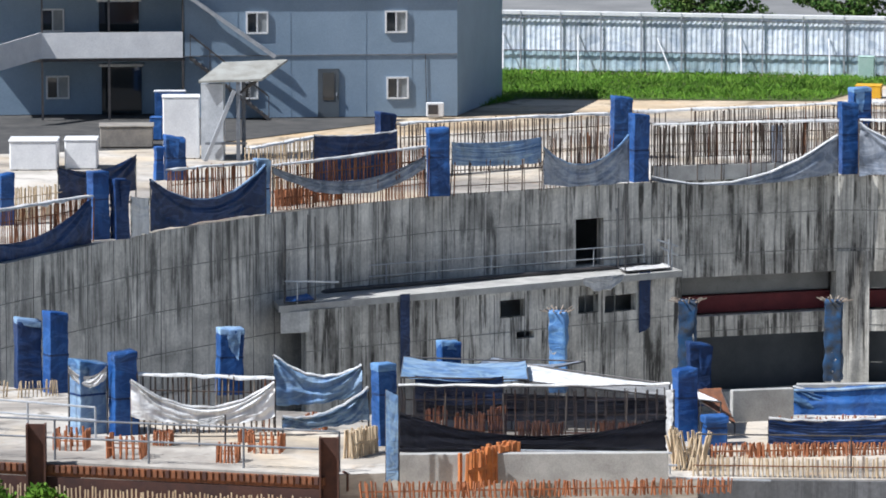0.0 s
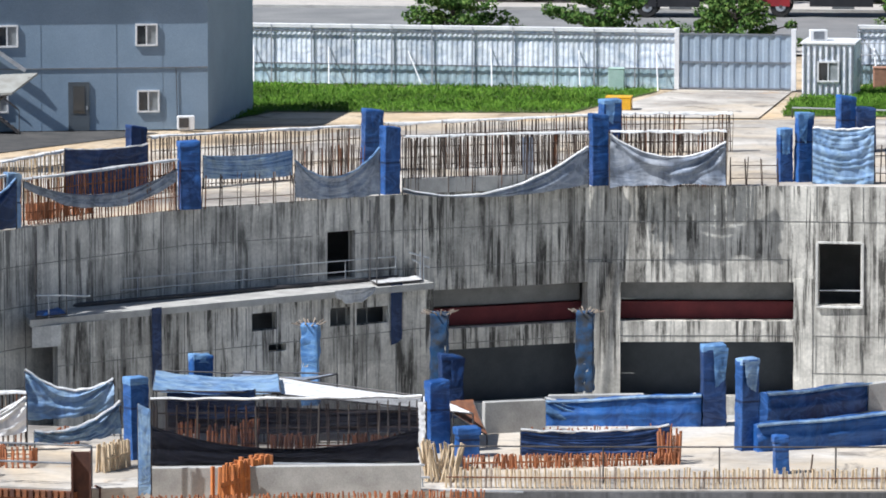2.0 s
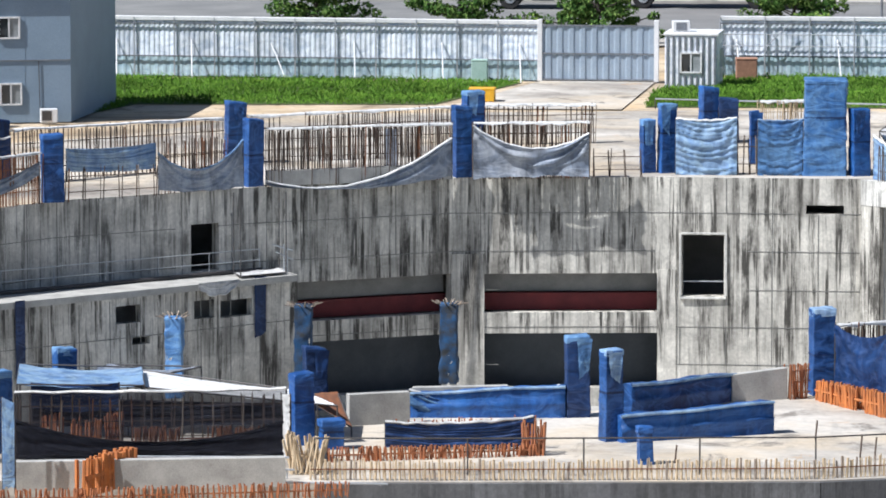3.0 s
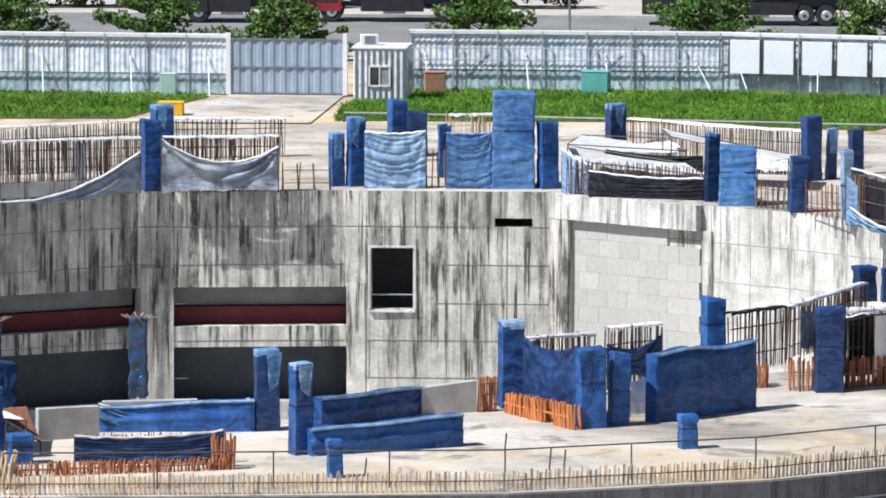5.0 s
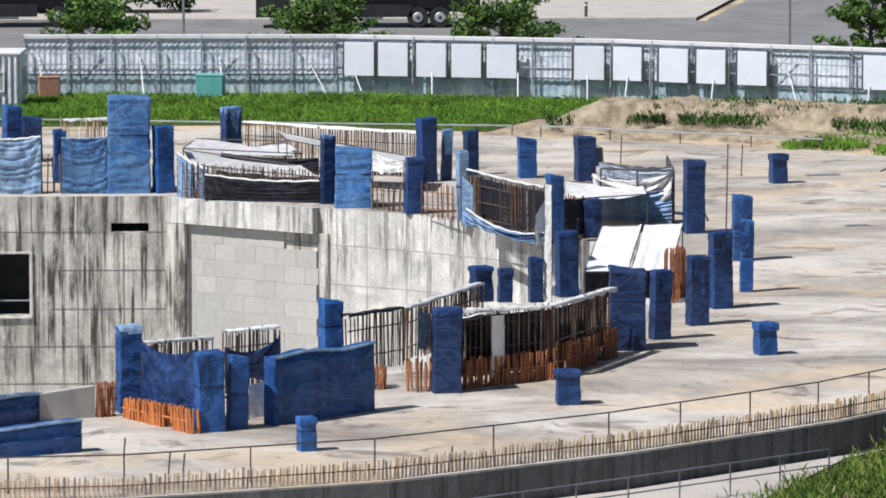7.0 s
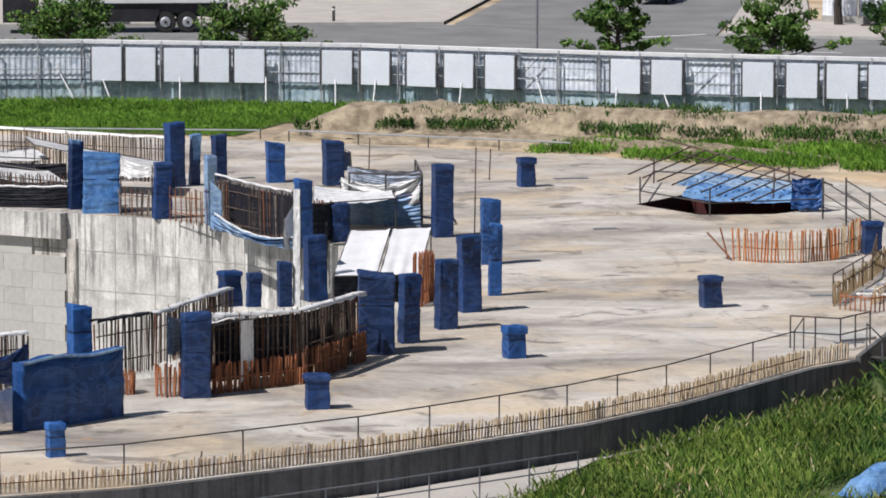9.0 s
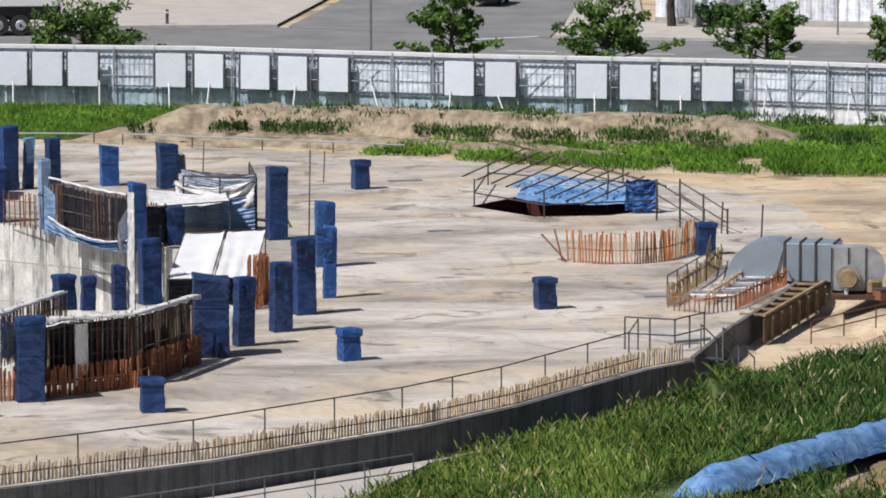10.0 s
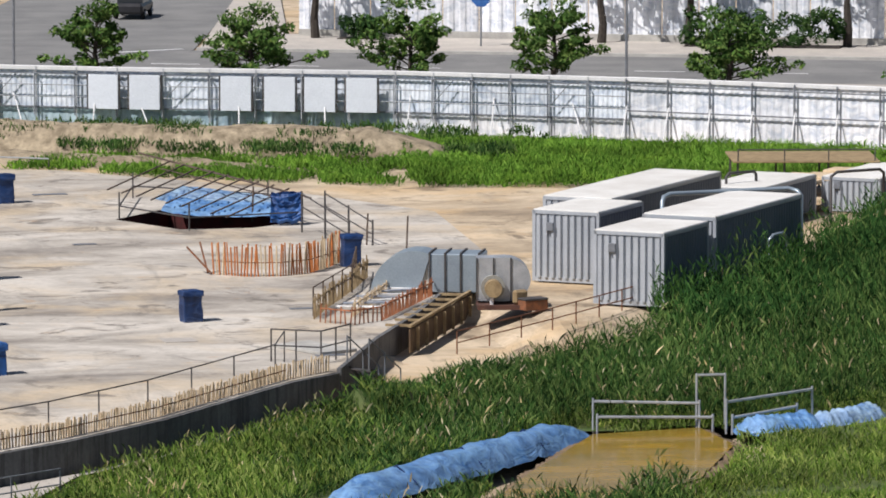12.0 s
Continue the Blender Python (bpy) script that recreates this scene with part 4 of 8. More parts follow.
wrapped_wall((0.17, 161.48), (3.14, 164.35), 2.02, 1.99, M_BLUE, 0.40, "wall starter wrapped in navy tarpaulin on the deck")
cloth((-0.42, 162.36), (0.14, 162.80), 1.03, 1.13, 0.07, 0.05, 0.00, 0.00, M_WHITE, "dirty white sheet hung over reinforcement")
wrapped_wall((-9.37, 154.83), (-5.20, 156.84), 0.73, 0.90, M_BLUE, 0.50)
wrapped_wall((-9.43, 159.59), (-6.56, 162.84), 0.88, 0.80, M_BLUE, 0.40)
wrapped_wall((-15.58, 158.91), (-11.15, 159.24), 0.69, 0.92, M_BLUE, 0.40, "low wall under a sagging faded blue tarpaulin")
cloth((-15.60, 158.70), (-11.31, 159.23), 0.82, 0.92, 0.28, 0.54, 0.45, 0.30, M_TARPLIGHT, "blue tarpaulin slung over a low wall with a pale hem", M_WHITE)
cloth((-15.68, 152.77), (-11.61, 153.27), 0.79, 0.91, 0.06, 0.06, 0.10, 0.00, M_NAVY, "navy tarpaulin slung between wrapped columns above the court", M_WHITE)
rebar_wall((-15.70, 152.97), (-11.62, 153.47), 0.79, 0.92, 0.16, M_RUSTY, None, 1, 0.018, 0.00)
rebar_wall((-17.00, 150.60), (-11.29, 152.30), 0.40, 0.33, 0.10, M_RUSTY, None, 1, 0.025, 0.00)
bar_cluster(-11.54, 152.39, 0.54, 0.54, 0.91, M_RUSTY, 18, 0.05)
low_wall((-6.55, 162.62), (-4.96, 163.27), 0.80, 0.94, 0.25, None)
low_wall((-17.19, 157.08), (-15.53, 157.86), 0.91, 0.90, 0.25, None)
low_wall((-15.57, 159.41), (-12.83, 159.61), 0.79, 0.85, 0.25, None)
rebar_wall((-4.90, 163.16), (-4.34, 163.61), 1.02, 1.02, 0.07, M_RUSTY, None, 3, 0.020, 0.00)
bar_cluster(3.30, 168.82, 0.68, 0.68, 0.66, M_RUSTY, 18, 0.05)

# near west deck
bar_cluster(-34.60, 149.54, 0.86, 0.80, 0.55, M_RUSTY, 18, 0.05)
bar_cluster(-32.79, 148.35, 0.93, 0.80, 0.62, M_RUSTY, 18, 0.05)
bar_cluster(-32.25, 150.60, 0.47, 0.47, 0.39, M_RUSTY, 18, 0.05)
bar_cluster(-29.90, 148.02, 0.54, 0.54, 0.50, M_RUSTY, 18, 0.05)
bar_cluster(-29.21, 149.89, 0.87, 0.80, 0.53, M_RUSTY, 18, 0.05)
bar_cluster(-28.53, 153.72, 0.51, 0.51, 0.48, M_RUSTY, 18, 0.05)
bar_cluster(-30.11, 151.44, 0.31, 0.31, 0.32, M_RUSTY, 18, 0.05)
rebar_wall((-26.74, 148.99), (-26.27, 150.24), 0.78, 0.75, 0.10, M_TAN, None, 1, 0.030, 0.00)
rebar_wall((-33.50, 152.34), (-29.65, 153.35), 1.73, 1.54, 0.16, M_BAR, M_WHITE, 2, 0.018, 0.00)
cloth((-33.37, 151.55), (-29.49, 152.55), 1.65, 1.53, 0.60, 0.54, 0.75, 0.20, M_WHITE, "dirty white sheet hung over reinforcement", M_WHITE, 0.08)
cloth((-29.91, 154.56), (-27.52, 155.35), 2.00, 1.65, 0.58, 0.78, 0.45, 0.10, M_PALE, "faded pale blue tarpaulin slung between columns", M_WHITE, 0.10)
cloth((-29.28, 152.59), (-27.05, 153.76), 0.54, 1.25, 0.22, 0.35, 0.30, 0.10, M_PALE, "faded pale blue tarpaulin slung between columns", M_WHITE, 0.10)
cloth((-31.22, 150.46), (-30.47, 150.38), 0.76, 0.90, 0.63, 0.79, 0.00, 0.10, M_WHITE, "dirty white sheet hung over reinforcement")
rebar_wall((-38.75, 158.29), (-37.25, 159.08), 0.50, 0.47, 0.12, M_TAN, None, 1, 0.018, 0.00)
cloth((-35.22, 151.87), (-34.16, 152.04), 1.95, 1.95, 1.76, 1.63, 0.30, 0.35, M_WHITE, "dirty white sheet hung over reinforcement")
cloth((-25.56, 150.05), (-18.27, 151.48), 1.89, 1.88, 0.05, 0.05, 0.02, -0.10, M_NET, "dark shade net hung before upright reinforcing bars", M_WHITE, 0.05)
cloth((-25.60, 150.24), (-18.28, 151.57), 1.14, 1.00, 0.02, 0.03, 0.62, -0.02, M_BLACKNET, "dark shade net hung before upright reinforcing bars", None, 0.08)
# added dark backing for the shaded space behind the cages
cloth((-25.75, 153.9), (-18.6, 155.2), 1.25, 0.92, 0.35, 0.35, 0.05, 0.05, M_BLACKNET, "dark sheet added for the shaded space behind the bar cages")
cloth((-25.7, 153.7), (-23.3, 154.1), 1.62, 1.60, 0.9, 0.85, 0.05, 0.1, M_NAVY, "navy tarpaulin hung behind the shade net")
rebar_wall((-25.82, 152.51), (-18.63, 153.83), 1.40, 1.37, 0.28, M_BAR, None, 3, 0.016, 0.00)
rebar_wall((-22.54, 152.31), (-18.62, 153.12), 0.63, 0.55, 0.09, M_RUST, None, 1, 0.025, 0.00)
bar_cluster(-25.07, 153.54, 0.47, 0.47, 0.75, M_RUSTY, 18, 0.05)
bar_cluster(-23.97, 152.39, 0.70, 0.70, 0.79, M_RUSTY, 18, 0.05)
bar_cluster(-23.30, 153.20, 0.39, 0.39, 0.89, M_RUSTY, 18, 0.05)
low_wall((-24.74, 145.22), (-17.72, 146.59), 0.79, 0.79, 0.30, None)
cloth((-24.96, 144.55), (-24.64, 144.60), 2.59, 2.44, 0.18, 0.18, 0.00, 0.00, M_PALE, "faded pale blue tarpaulin slung between columns")
drape((-26.04, 153.29, 1.63), (-22.60, 154.34, 1.49), (-23.13, 157.42, 1.55), (-26.56, 156.89, 1.68), 0.12, M_PALE, "faded blue sheet thrown over stacked bars")
drape((-23.14, 154.77, 1.41), (-17.22, 154.66, 0.93), (-18.70, 157.04, 1.02), (-23.21, 157.94, 1.39), 0.05, M_WHITE, "long white sheet stretched over a slanted frame")
drape((-24.96, 156.60, 1.30), (-23.08, 157.10, 1.24), (-21.70, 159.48, 1.29), (-24.41, 159.39, 1.34), 0.15, M_GREYCLOTH, "grey sheet bunched over bars")
drape((-17.77, 154.57, 0.93), (-16.81, 154.52, 0.35), (-17.45, 156.70, 1.00), (-18.06, 156.40, 1.00), 0.00, M_RUST, "rust brown board leaning at the rim")
rebar_wall((-22.85, 144.3), (-21.85, 146.7), 1.02, 1.0, 0.16, M_ORANGE, None, 1, 0.055, 0.00)
bar_cluster(-17.43, 148.81, 0.73, 0.73, 1.03, M_TAN, 30, 0.25)
rebar_wall((-25.24, 142.43), (-15.92, 145.04), 0.45, 0.39, 0.14, M_RUSTY, None, 1, 0.022, 0.00)
cloth((-18.34, 151.47), (-17.99, 150.05), 1.72, 1.94, 0.13, 0.05, 0.00, 0.00, M_WHITE, "dirty white sheet hung over reinforcement")

# Dark sheets added behind the rusty bars for the shade inside the cages.
for a, b, ta, tb, lo in (((8.15, 212.0), (10.8, 207.3), 1.80, 1.68, 0.1), ((5.7, 169.2), (8.6, 171.4), 2.15, 2.05, 0.25), ((8.65, 171.5), (10.85, 176.2), 2.0, 1.95, 0.3)):
    cloth(a, b, ta, tb, lo, lo, 0.05, 0.05, M_BLACKNET, "dark sheet added behind upright rusty bars for the shade between them")


# ---- inside the court ----
def pierced_wall(a, b, z0, z1, thick, holes):
    """An upright wall from a to b with openings (u0, u1, z0, z1), u in metres from a."""
    a, b = Vector(a), Vector(b)
    d = (b - a).normalized()
    nrm = Vector((-d.y, d.x)) * thick
    us = sorted({0.0, (b - a).length, *[v for h in holes for v in h[:2]]})
    bm = bmesh.new()
    for u0, u1 in zip(us, us[1:]):
        c = (u0 + u1) / 2
        lo = z0
        spans = []
        for h in sorted(h[2:] for h in holes if h[0] < c < h[1]):
            spans.append((lo, h[0]))
            lo = h[1]
        spans.append((lo, z1))
        p, q = a + d * u0, a + d * u1
        for s0, s1 in spans:
            prism(bm, [tuple(p), tuple(q), tuple(q + nrm), tuple(p + nrm)], s0, s1)
    bmesh.ops.remove_doubles(bm, verts=bm.verts, dist=0.0005)
    return bm


M_BAYSHADE = mottled("bay_shade", (0.055, 0.064, 0.075), (0.085, 0.095, 0.108), 0.7, 0.7)


def build_bays():
    # dark rooms behind the openings
    def room(name, x0, x1, y0, y1, z0, z1, mat=M_DARK):
        bm = bmesh.new()
        for c, s in (((0.5, 1, 0.5), (1, 0, 1)), ((0, 0.5, 0.5), (0, 1, 1)), ((1, 0.5, 0.5), (0, 1, 1)), ((0.5, 0.5, 0), (1, 1, 0)), ((0.5, 0.5, 1), (1, 1, 0))):
            box(bm, (x0 + (x1 - x0) * c[0], y0 + (y1 - y0) * c[1], z0 + (z1 - z0) * c[2]), tuple((k * w if k else 0.1) for k, w in zip(s, (x1 - x0, y1 - y0, z1 - z0))))
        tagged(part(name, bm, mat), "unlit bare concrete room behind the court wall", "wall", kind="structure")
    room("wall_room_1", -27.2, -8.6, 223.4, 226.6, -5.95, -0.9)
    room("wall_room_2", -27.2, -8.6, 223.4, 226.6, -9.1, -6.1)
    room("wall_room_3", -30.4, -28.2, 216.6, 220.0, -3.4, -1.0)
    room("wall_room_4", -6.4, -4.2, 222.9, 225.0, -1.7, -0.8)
    for x0, x1 in ((-25.8, -20.1), (-18.7, -11.95)):
        e = thing("edge_beam", "maroon painted beam set back behind the open bay", "beam", group="maroon beams in the bays")
        a, b = Vector((x0 - 0.2, y_far(x0 - 0.2))), Vector((x1 + 0.2, y_far(x1 + 0.2)))
        d = (b - a).normalized()
        n = Vector((-d.y, d.x))

        def behind(near, far, z0, z1):
            return prism(bmesh.new(), [tuple(a + n * near), tuple(b + n * near), tuple(b + n * far), tuple(a + n * far)], z0, z1)
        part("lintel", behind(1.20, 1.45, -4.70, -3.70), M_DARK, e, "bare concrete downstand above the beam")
        part("web", behind(1.05, 1.25, -5.44, -4.82), M_MAROON, e)
        part("top_flange", behind(0.95, 1.40, -4.80, -4.75), M_MAROON, e)
        # added backing: the gloom of the lower bay is put into its colour
        part("back_sheet", behind(1.60, 1.72, -9.0, -6.15), M_BAYSHADE, e, "slate grey backing added for the shade in the lower bay")
    # pilasters and ledges on the wall face
    for x0, x1, z0, z1, out in ((-20.05, -18.75, DEPTH, -3.05, 0.05), (-11.9, -11.15, DEPTH, -3.7, 0.04), (-3.6, -2.85, DEPTH, -0.95, 0.40), (2.25, 2.6, DEPTH, -1.0, 0.14)):
        a, b = Vector((x0, y_far(x0))), Vector((x1, y_far(x1)))
        d = (b - a).normalized()
        n = Vector((d.y, -d.x)) * out
        tagged(part("pilaster", prism(bmesh.new(), [tuple(a + n), tuple(b + n), tuple(b), tuple(a)], z0, z1), M_WALL), "streaked concrete pilaster on the court wall", "pilaster", kind="structure")
    a, b = Vector((-3.6, y_far(-3.6))), Vector((2.2, y_far(2.2)))
    d = (b - a).normalized()
    n = Vector((d.y, -d.x)) * 0.42
    tagged(part("trim_beam", prism(bmesh.new(), [tuple(a + n), tuple(b + n), tuple(b), tuple(a)], -1.0, -0.004), M_WALL_CLEAN), "pale concrete beam over the recessed bay", "beam", kind="structure")
    # sill and frame round the tall opening
    for c, s in (((-10.08, y_far(-10) - 0.05, -4.82), (1.85, 0.14, 0.09)), ((-9.17, y_far(-10) - 0.04, -3.5), (0.10, 0.10, 2.5)), ((-10.98, y_far(-10) - 0.04, -3.5), (0.10, 0.10, 2.5)), ((-10.08, y_far(-10) - 0.04, -2.24), (1.72, 0.10, 0.08))):
        tagged(part("trim", boxm(c, s, 0, 0.01), M_WALL_CLEAN), "pale cast concrete surround of the opening", "trim", kind="structure")
    tagged(part("guard_bar", bars_mesh("guard_bar", [((-10.9, 222.5, -4.2), (-9.25, 222.5, -4.2), 0.03)], 6), M_STEEL), "steel guard bar across the tall opening", "bar")


build_bays()


def build_joints():
    """Thin proud form lines on the court walls."""
    strips = {"wall_west": [], "wall_north": [], "wall_east": []}
    rnd = random.Random(4)
    for x0, x1 in zip([p[0] for p in RIM_FAR], [p[0] for p in RIM_FAR][1:]):
        a, b = Vector((x0, y_far(x0))), Vector((x1, y_far(x1)))
        d = (b - a)
        ln = d.length
        d.normalize()
        n = Vector((d.y, -d.x)) * 0.008
        key = "wall_west" if x0 < -27.6 else "wall_north" if x0 < 2.1 else "wall_east"
        cx = (x0 + x1) / 2
        for z in (-1.42, -2.95, -4.5, -6.0, -7.5):
            k = 0.0
            while k < ln - 0.01:
                k1 = min(ln, k + 1.83)
                mid = a + d * (k + k1) / 2
                zz = z
                if not any(o[0] - 0.2 < mid.x < o[1] + 0.2 and o[2] - 0.1 < zz < o[3] + 0.1 for o in OPENINGS):
                    strips[key].append((mid + n, (k1 - k - 0.02, 0.012, 0.03), math.atan2(d.y, d.x), zz))
                k = k1
        k = rnd.uniform(0.2, 1.2)
        while k < ln:
            p = a + d * k
            for z0, z1 in ((-1.4, -0.02), (-2.93, -1.45), (-4.48, -2.98), (-5.98, -4.53), (-7.5, -6.03)):
                if not any(o[0] - 0.2 < p.x < o[1] + 0.2 and o[2] < z1 and z0 < o[3] for o in OPENINGS):
                    strips[key].append((p + n, (0.03, 0.012, z1 - z0), math.atan2(d.y, d.x), (z0 + z1) / 2))
            k += 1.83
    for key, rows in strips.items():
        bm = bmesh.new()
        for p, s, rz, z in rows:
            box(bm, (p.x, p.y, z), s, rz)
        tagged(part("form_joint", bm, M_JOINT if key != "wall_east" else M_CONC, bpy.data.objects[key], "dark form joint lines"), kind="stuff")


M_JOINT = mottled("joint_concrete", (0.24, 0.235, 0.22), (0.14, 0.14, 0.13), 2.0, 0.9)
build_joints()


def build_infill():
    """Pale blocks closing the recessed bay."""
    a, b = Vector((-2.8, y_far(-2.8))), Vector((2.2, y_far(2.2)))
    d = (b - a).normalized()
    n = Vector((d.y, -d.x))
    ln = (b - a).length
    wall = bpy.data.objects["wall_north"]
    me = mesh_of(boxm((0, 0, 0), (0.97, 0.10, 0.66), 0, 0.004), "block")
    smooth = me.copy()
    me.materials.append(M_BLOCK)
    smooth.materials.append(M_RENDER)
    rnd = random.Random(2)
    for row in range(12):
        z = -1.05 - 0.665 * row - 0.34
        u = -0.3 - (0.4 if row % 2 else 0.0)
        while u + 0.97 < ln + 0.75:
            top_ok = row > max(-1, int((u - 2.5) * 0.55) - 1)
            if top_ok:
                p = a + d * (u + 0.485) + n * (0.05 + rnd.uniform(-0.006, 0.008))
                ob = new("block", smooth if row > 3 + (u > 1.6) + 2 * (u > 3.2) else me)
                ob.parent = wall
                ob.matrix_world = Matrix.Translation((p.x, p.y, z)) @ Matrix.Rotation(math.atan2(d.y, d.x), 4, "Z")
            u += 0.976


def block_material():
    m = Mat("pale_block", 0.9)
    c = m.ramp(m.random(), [(0.0, (0.425, 0.41, 0.38)), (0.5, (0.45, 0.435, 0.40)), (1.0, (0.485, 0.47, 0.435))])
    n = m.noise(m.coords(), 5.0, 4)
    m.bump(n, 0.2)
    return m.done(m.mix(c, m.ramp(n, [(0.3, grey(0.85)), (0.7, grey(1.05))]), 0.8, "MULTIPLY"))


M_BLOCK = block_material()
M_RENDER = mottled("grey_render", (0.40, 0.39, 0.365), (0.43, 0.42, 0.39), 1.5, 0.9, bump=0.05)
build_infill()


def build_ramp():
    """The lower block in the court whose flat top carries a walkway."""
    f0, f1 = Vector((-38.2, 203.9)), Vector((-25.9, 215.9))
    b0, b1 = Vector((-40.3, 206.6)), Vector((-26.9, 217.6))
    top, th = -3.25, 0.25
    e = thing("court_block", "stained concrete walkway block standing inside the court", "concrete block")
    ln = (f1 - f0).length
    k = ln / (f1.x - f0.x)

    def u(x):
        return (x - f0.x) * k
    holes = [(u(-31.85), u(-31.0), -4.50, -3.82), (u(-31.3), u(-30.7), -5.36, -5.08), (u(-30.05), u(-29.65), -4.95, -4.32), (u(-29.2), u(-28.5), -4.62, -3.92), (u(-28.3), u(-27.2), -4.68, -4.02)]
    part("front_wall", pierced_wall(f0, f1, DEPTH, top - th, 0.35, holes), M_WALL, e)
    part("end_wall", prism(bmesh.new(), [(f1.x, f1.y), (f1.x + 0.3, f1.y + 0.2), (b1.x + 0.3, b1.y + 0.2), (b1.x, b1.y)], DEPTH, top - th - 0.002), M_WALL, e)
    part("back_lining", prism(bmesh.new(), [(f0.x, f0.y + 2.2), (f1.x, f1.y + 1.6), (f1.x, f1.y + 1.8), (f0.x, f0.y + 2.4)], DEPTH, top - th - 0.01), M_DARK, e)
    part("deck", prism(bmesh.new(), [(f0.x - 0.9, f0.y - 0.75), (f1.x + 0.35, f1.y - 0.1), (b1.x + 0.3, b1.y + 0.3), (b0.x, b0.y + 0.6)], top - th, top), M_CONC, e, "pale concrete top slab")
    part("corbel", prism(bmesh.new(), [(f0.x - 0.85, f0.y - 0.65), (f0.x + 0.1, f0.y - 0.05), (f0.x + 0.1, f0.y + 0.5), (f0.x - 0.8, f0.y + 0.3)], top - 1.05, top - th - 0.004), M_WALL_CLEAN, e, "pale corbelled end")
    d = (f1 - f0).normalized()
    for i in range(1, 12):
        p = f0 + d * (ln * i / 12)
        q = Vector((d.y, -d.x)) * 0.008
        part("form_line", boxm((p.x + q.x, p.y + q.y, -6.2), (0.03, 0.012, 5.2), math.atan2(d.y, d.x)), M_JOINT, e)
    part("form_line", boxm((*(f0 + f1) / 2 + Vector((d.y, -d.x)) * 0.008, -5.05), (ln, 0.012, 0.03), math.atan2(d.y, d.x)), M_JOINT, e)
    # walkway rail and pipe
    guard_rail([(b0.x + 0.6, b0.y - 0.3, top), (b1.x - 0.3, b1.y - 0.6, top)], 0.85, 2.4, M_STEEL, (1.0, 0.5), "thin galvanised rail along the walkway in the court", 0.02)
    tagged(part("pipe", bars_mesh("pipe", [((b0.x + 1.0, b0.y - 0.7, top + 0.08), (b1.x - 0.2, b1.y - 0.9, top + 0.08), 0.09)], 8), M_DARKSTEEL), "dark pipe lying along the walkway", "pipe")
    # hanging cloths
    for x, w, z0, m, words in ((-35.15, 0.32, -6.3, M_NAVY, "strip of navy tarpaulin hanging down the block"), (-27.1, 0.4, -5.6, M_NAVY, "strip of navy tarpaulin hanging at the block's end")):
        y = f0.y + (x - f0.x) * (f1.y - f0.y) / (f1.x - f0.x)
        cloth((x, y - 0.12), (x + w, y + 0.2), top + 0.05, top + 0.05, z0, z0 + 0.2, 0, 0, m, words)
    y = f0.y + (-28.6 - f0.x) * (f1.y - f0.y) / (f1.x - f0.x)
    cloth((-29.0, y - 0.8), (-27.6, y + 0.6), top + 0.06, top + 0.06, top - 0.15, top - 0.1, 0, 0.4, M_WHITE, "white sheet caught on the block's edge")
    drape((-27.6, f1.y - 1.6, top + 0.1), (-26.0, f1.y - 0.15, top + 0.1), (-26.4, f1.y + 0.9, top + 0.14), (-28.0, f1.y - 0.6, top + 0.12), 0.02, M_WHITE, "white sheet spread over the block's end")
    drape((-38.9, 203.2, top + 0.12), (-37.9, 204.1, top + 0.12), (-38.3, 204.8, top + 0.25), (-39.0, 204.0, top + 0.2), 0.0, M_BLUE, "crumpled blue tarpaulin on the walkway end")
    for a, b in (((-38.9, 203.4, top + 0.9), (-37.1, 204.6, top + 0.75)), ((-26.4, 215.8, top + 0.9), (-25.8, 216.4, top + 0.5)), ((-26.5, 215.6, top + 1.2), (-25.8, 216.2, top + 0.9))):
        tagged(part("pole", bars_mesh("pole", [(a, b, 0.035), ((a[0] + 0.4, a[1] + 0.3, top), (a[0] + 0.4, a[1] + 0.3, a[2]), 0.03)], 6), M_STEEL), "loose galvanised scaffold pole on the walkway", "pole")


build_ramp()


def court_column(x, y, top, mat):
    """A column rising from the court floor, netted, with bent bars at its head."""
    e = thing("court_column", "netted concrete column in the court with splayed bar ends", "column", pose(x, y, DEPTH), "columns in the court")
    h = top - DEPTH
    rnd = random.Random(int(x * 10))
    part("shaft", boxm((0, 0, h / 2 - 0.3), (0.55, 0.55, h - 0.6), 0, 0.02), M_WALL, e)
    rings = [folded(square_ring(0.62, 0.62, z, rnd, 0.03 * math.sin(z * 5), 0.04), x, 0.08) for z in np.linspace(h - 3.2, h - 0.1, 26)]
    part("net_wrap", ring_tube(rings), mat, e, "torn blue net")
    bars = []
    for i in range(14):
        a = 2 * math.pi * i / 14
        bars.append(((0.22 * math.cos(a), 0.22 * math.sin(a), h - 0.2), (rnd.uniform(0.5, 0.85) * math.cos(a), 0.5 * math.sin(a), h + rnd.uniform(-0.12, 0.08)), 0.03))
    part("bar_crown", bars_mesh("bar_crown", bars), M_BARPALE, e, "splayed dusty bar ends")


M_TORNNET = mottled("torn_blue_net", (0.035, 0.038, 0.042), (0.015, 0.065, 0.16), 2.2, 0.85, fine=9.0)
court_column(-25.0, 213.0, -3.95, M_TORNNET)
court_column(-19.35, 212.5, -3.75, M_TORNNET)
court_column(-29.5, 209.3, -3.95, M_TARPLIGHT)
# ---- site fence ----
FENCE = [(-66.0, 264.5), (-41.0, 264.5), (-19.7, 263.2)], [(-11.3, 266.4), (3.5, 266.0), (16.5, 262.8), (29.0, 257.0), (41.3, 252.8), (51.0, 247.5)], [(51.0, 247.5), (61.0, 240.5), (75.0, 230.0), (95.0, 214.0)]


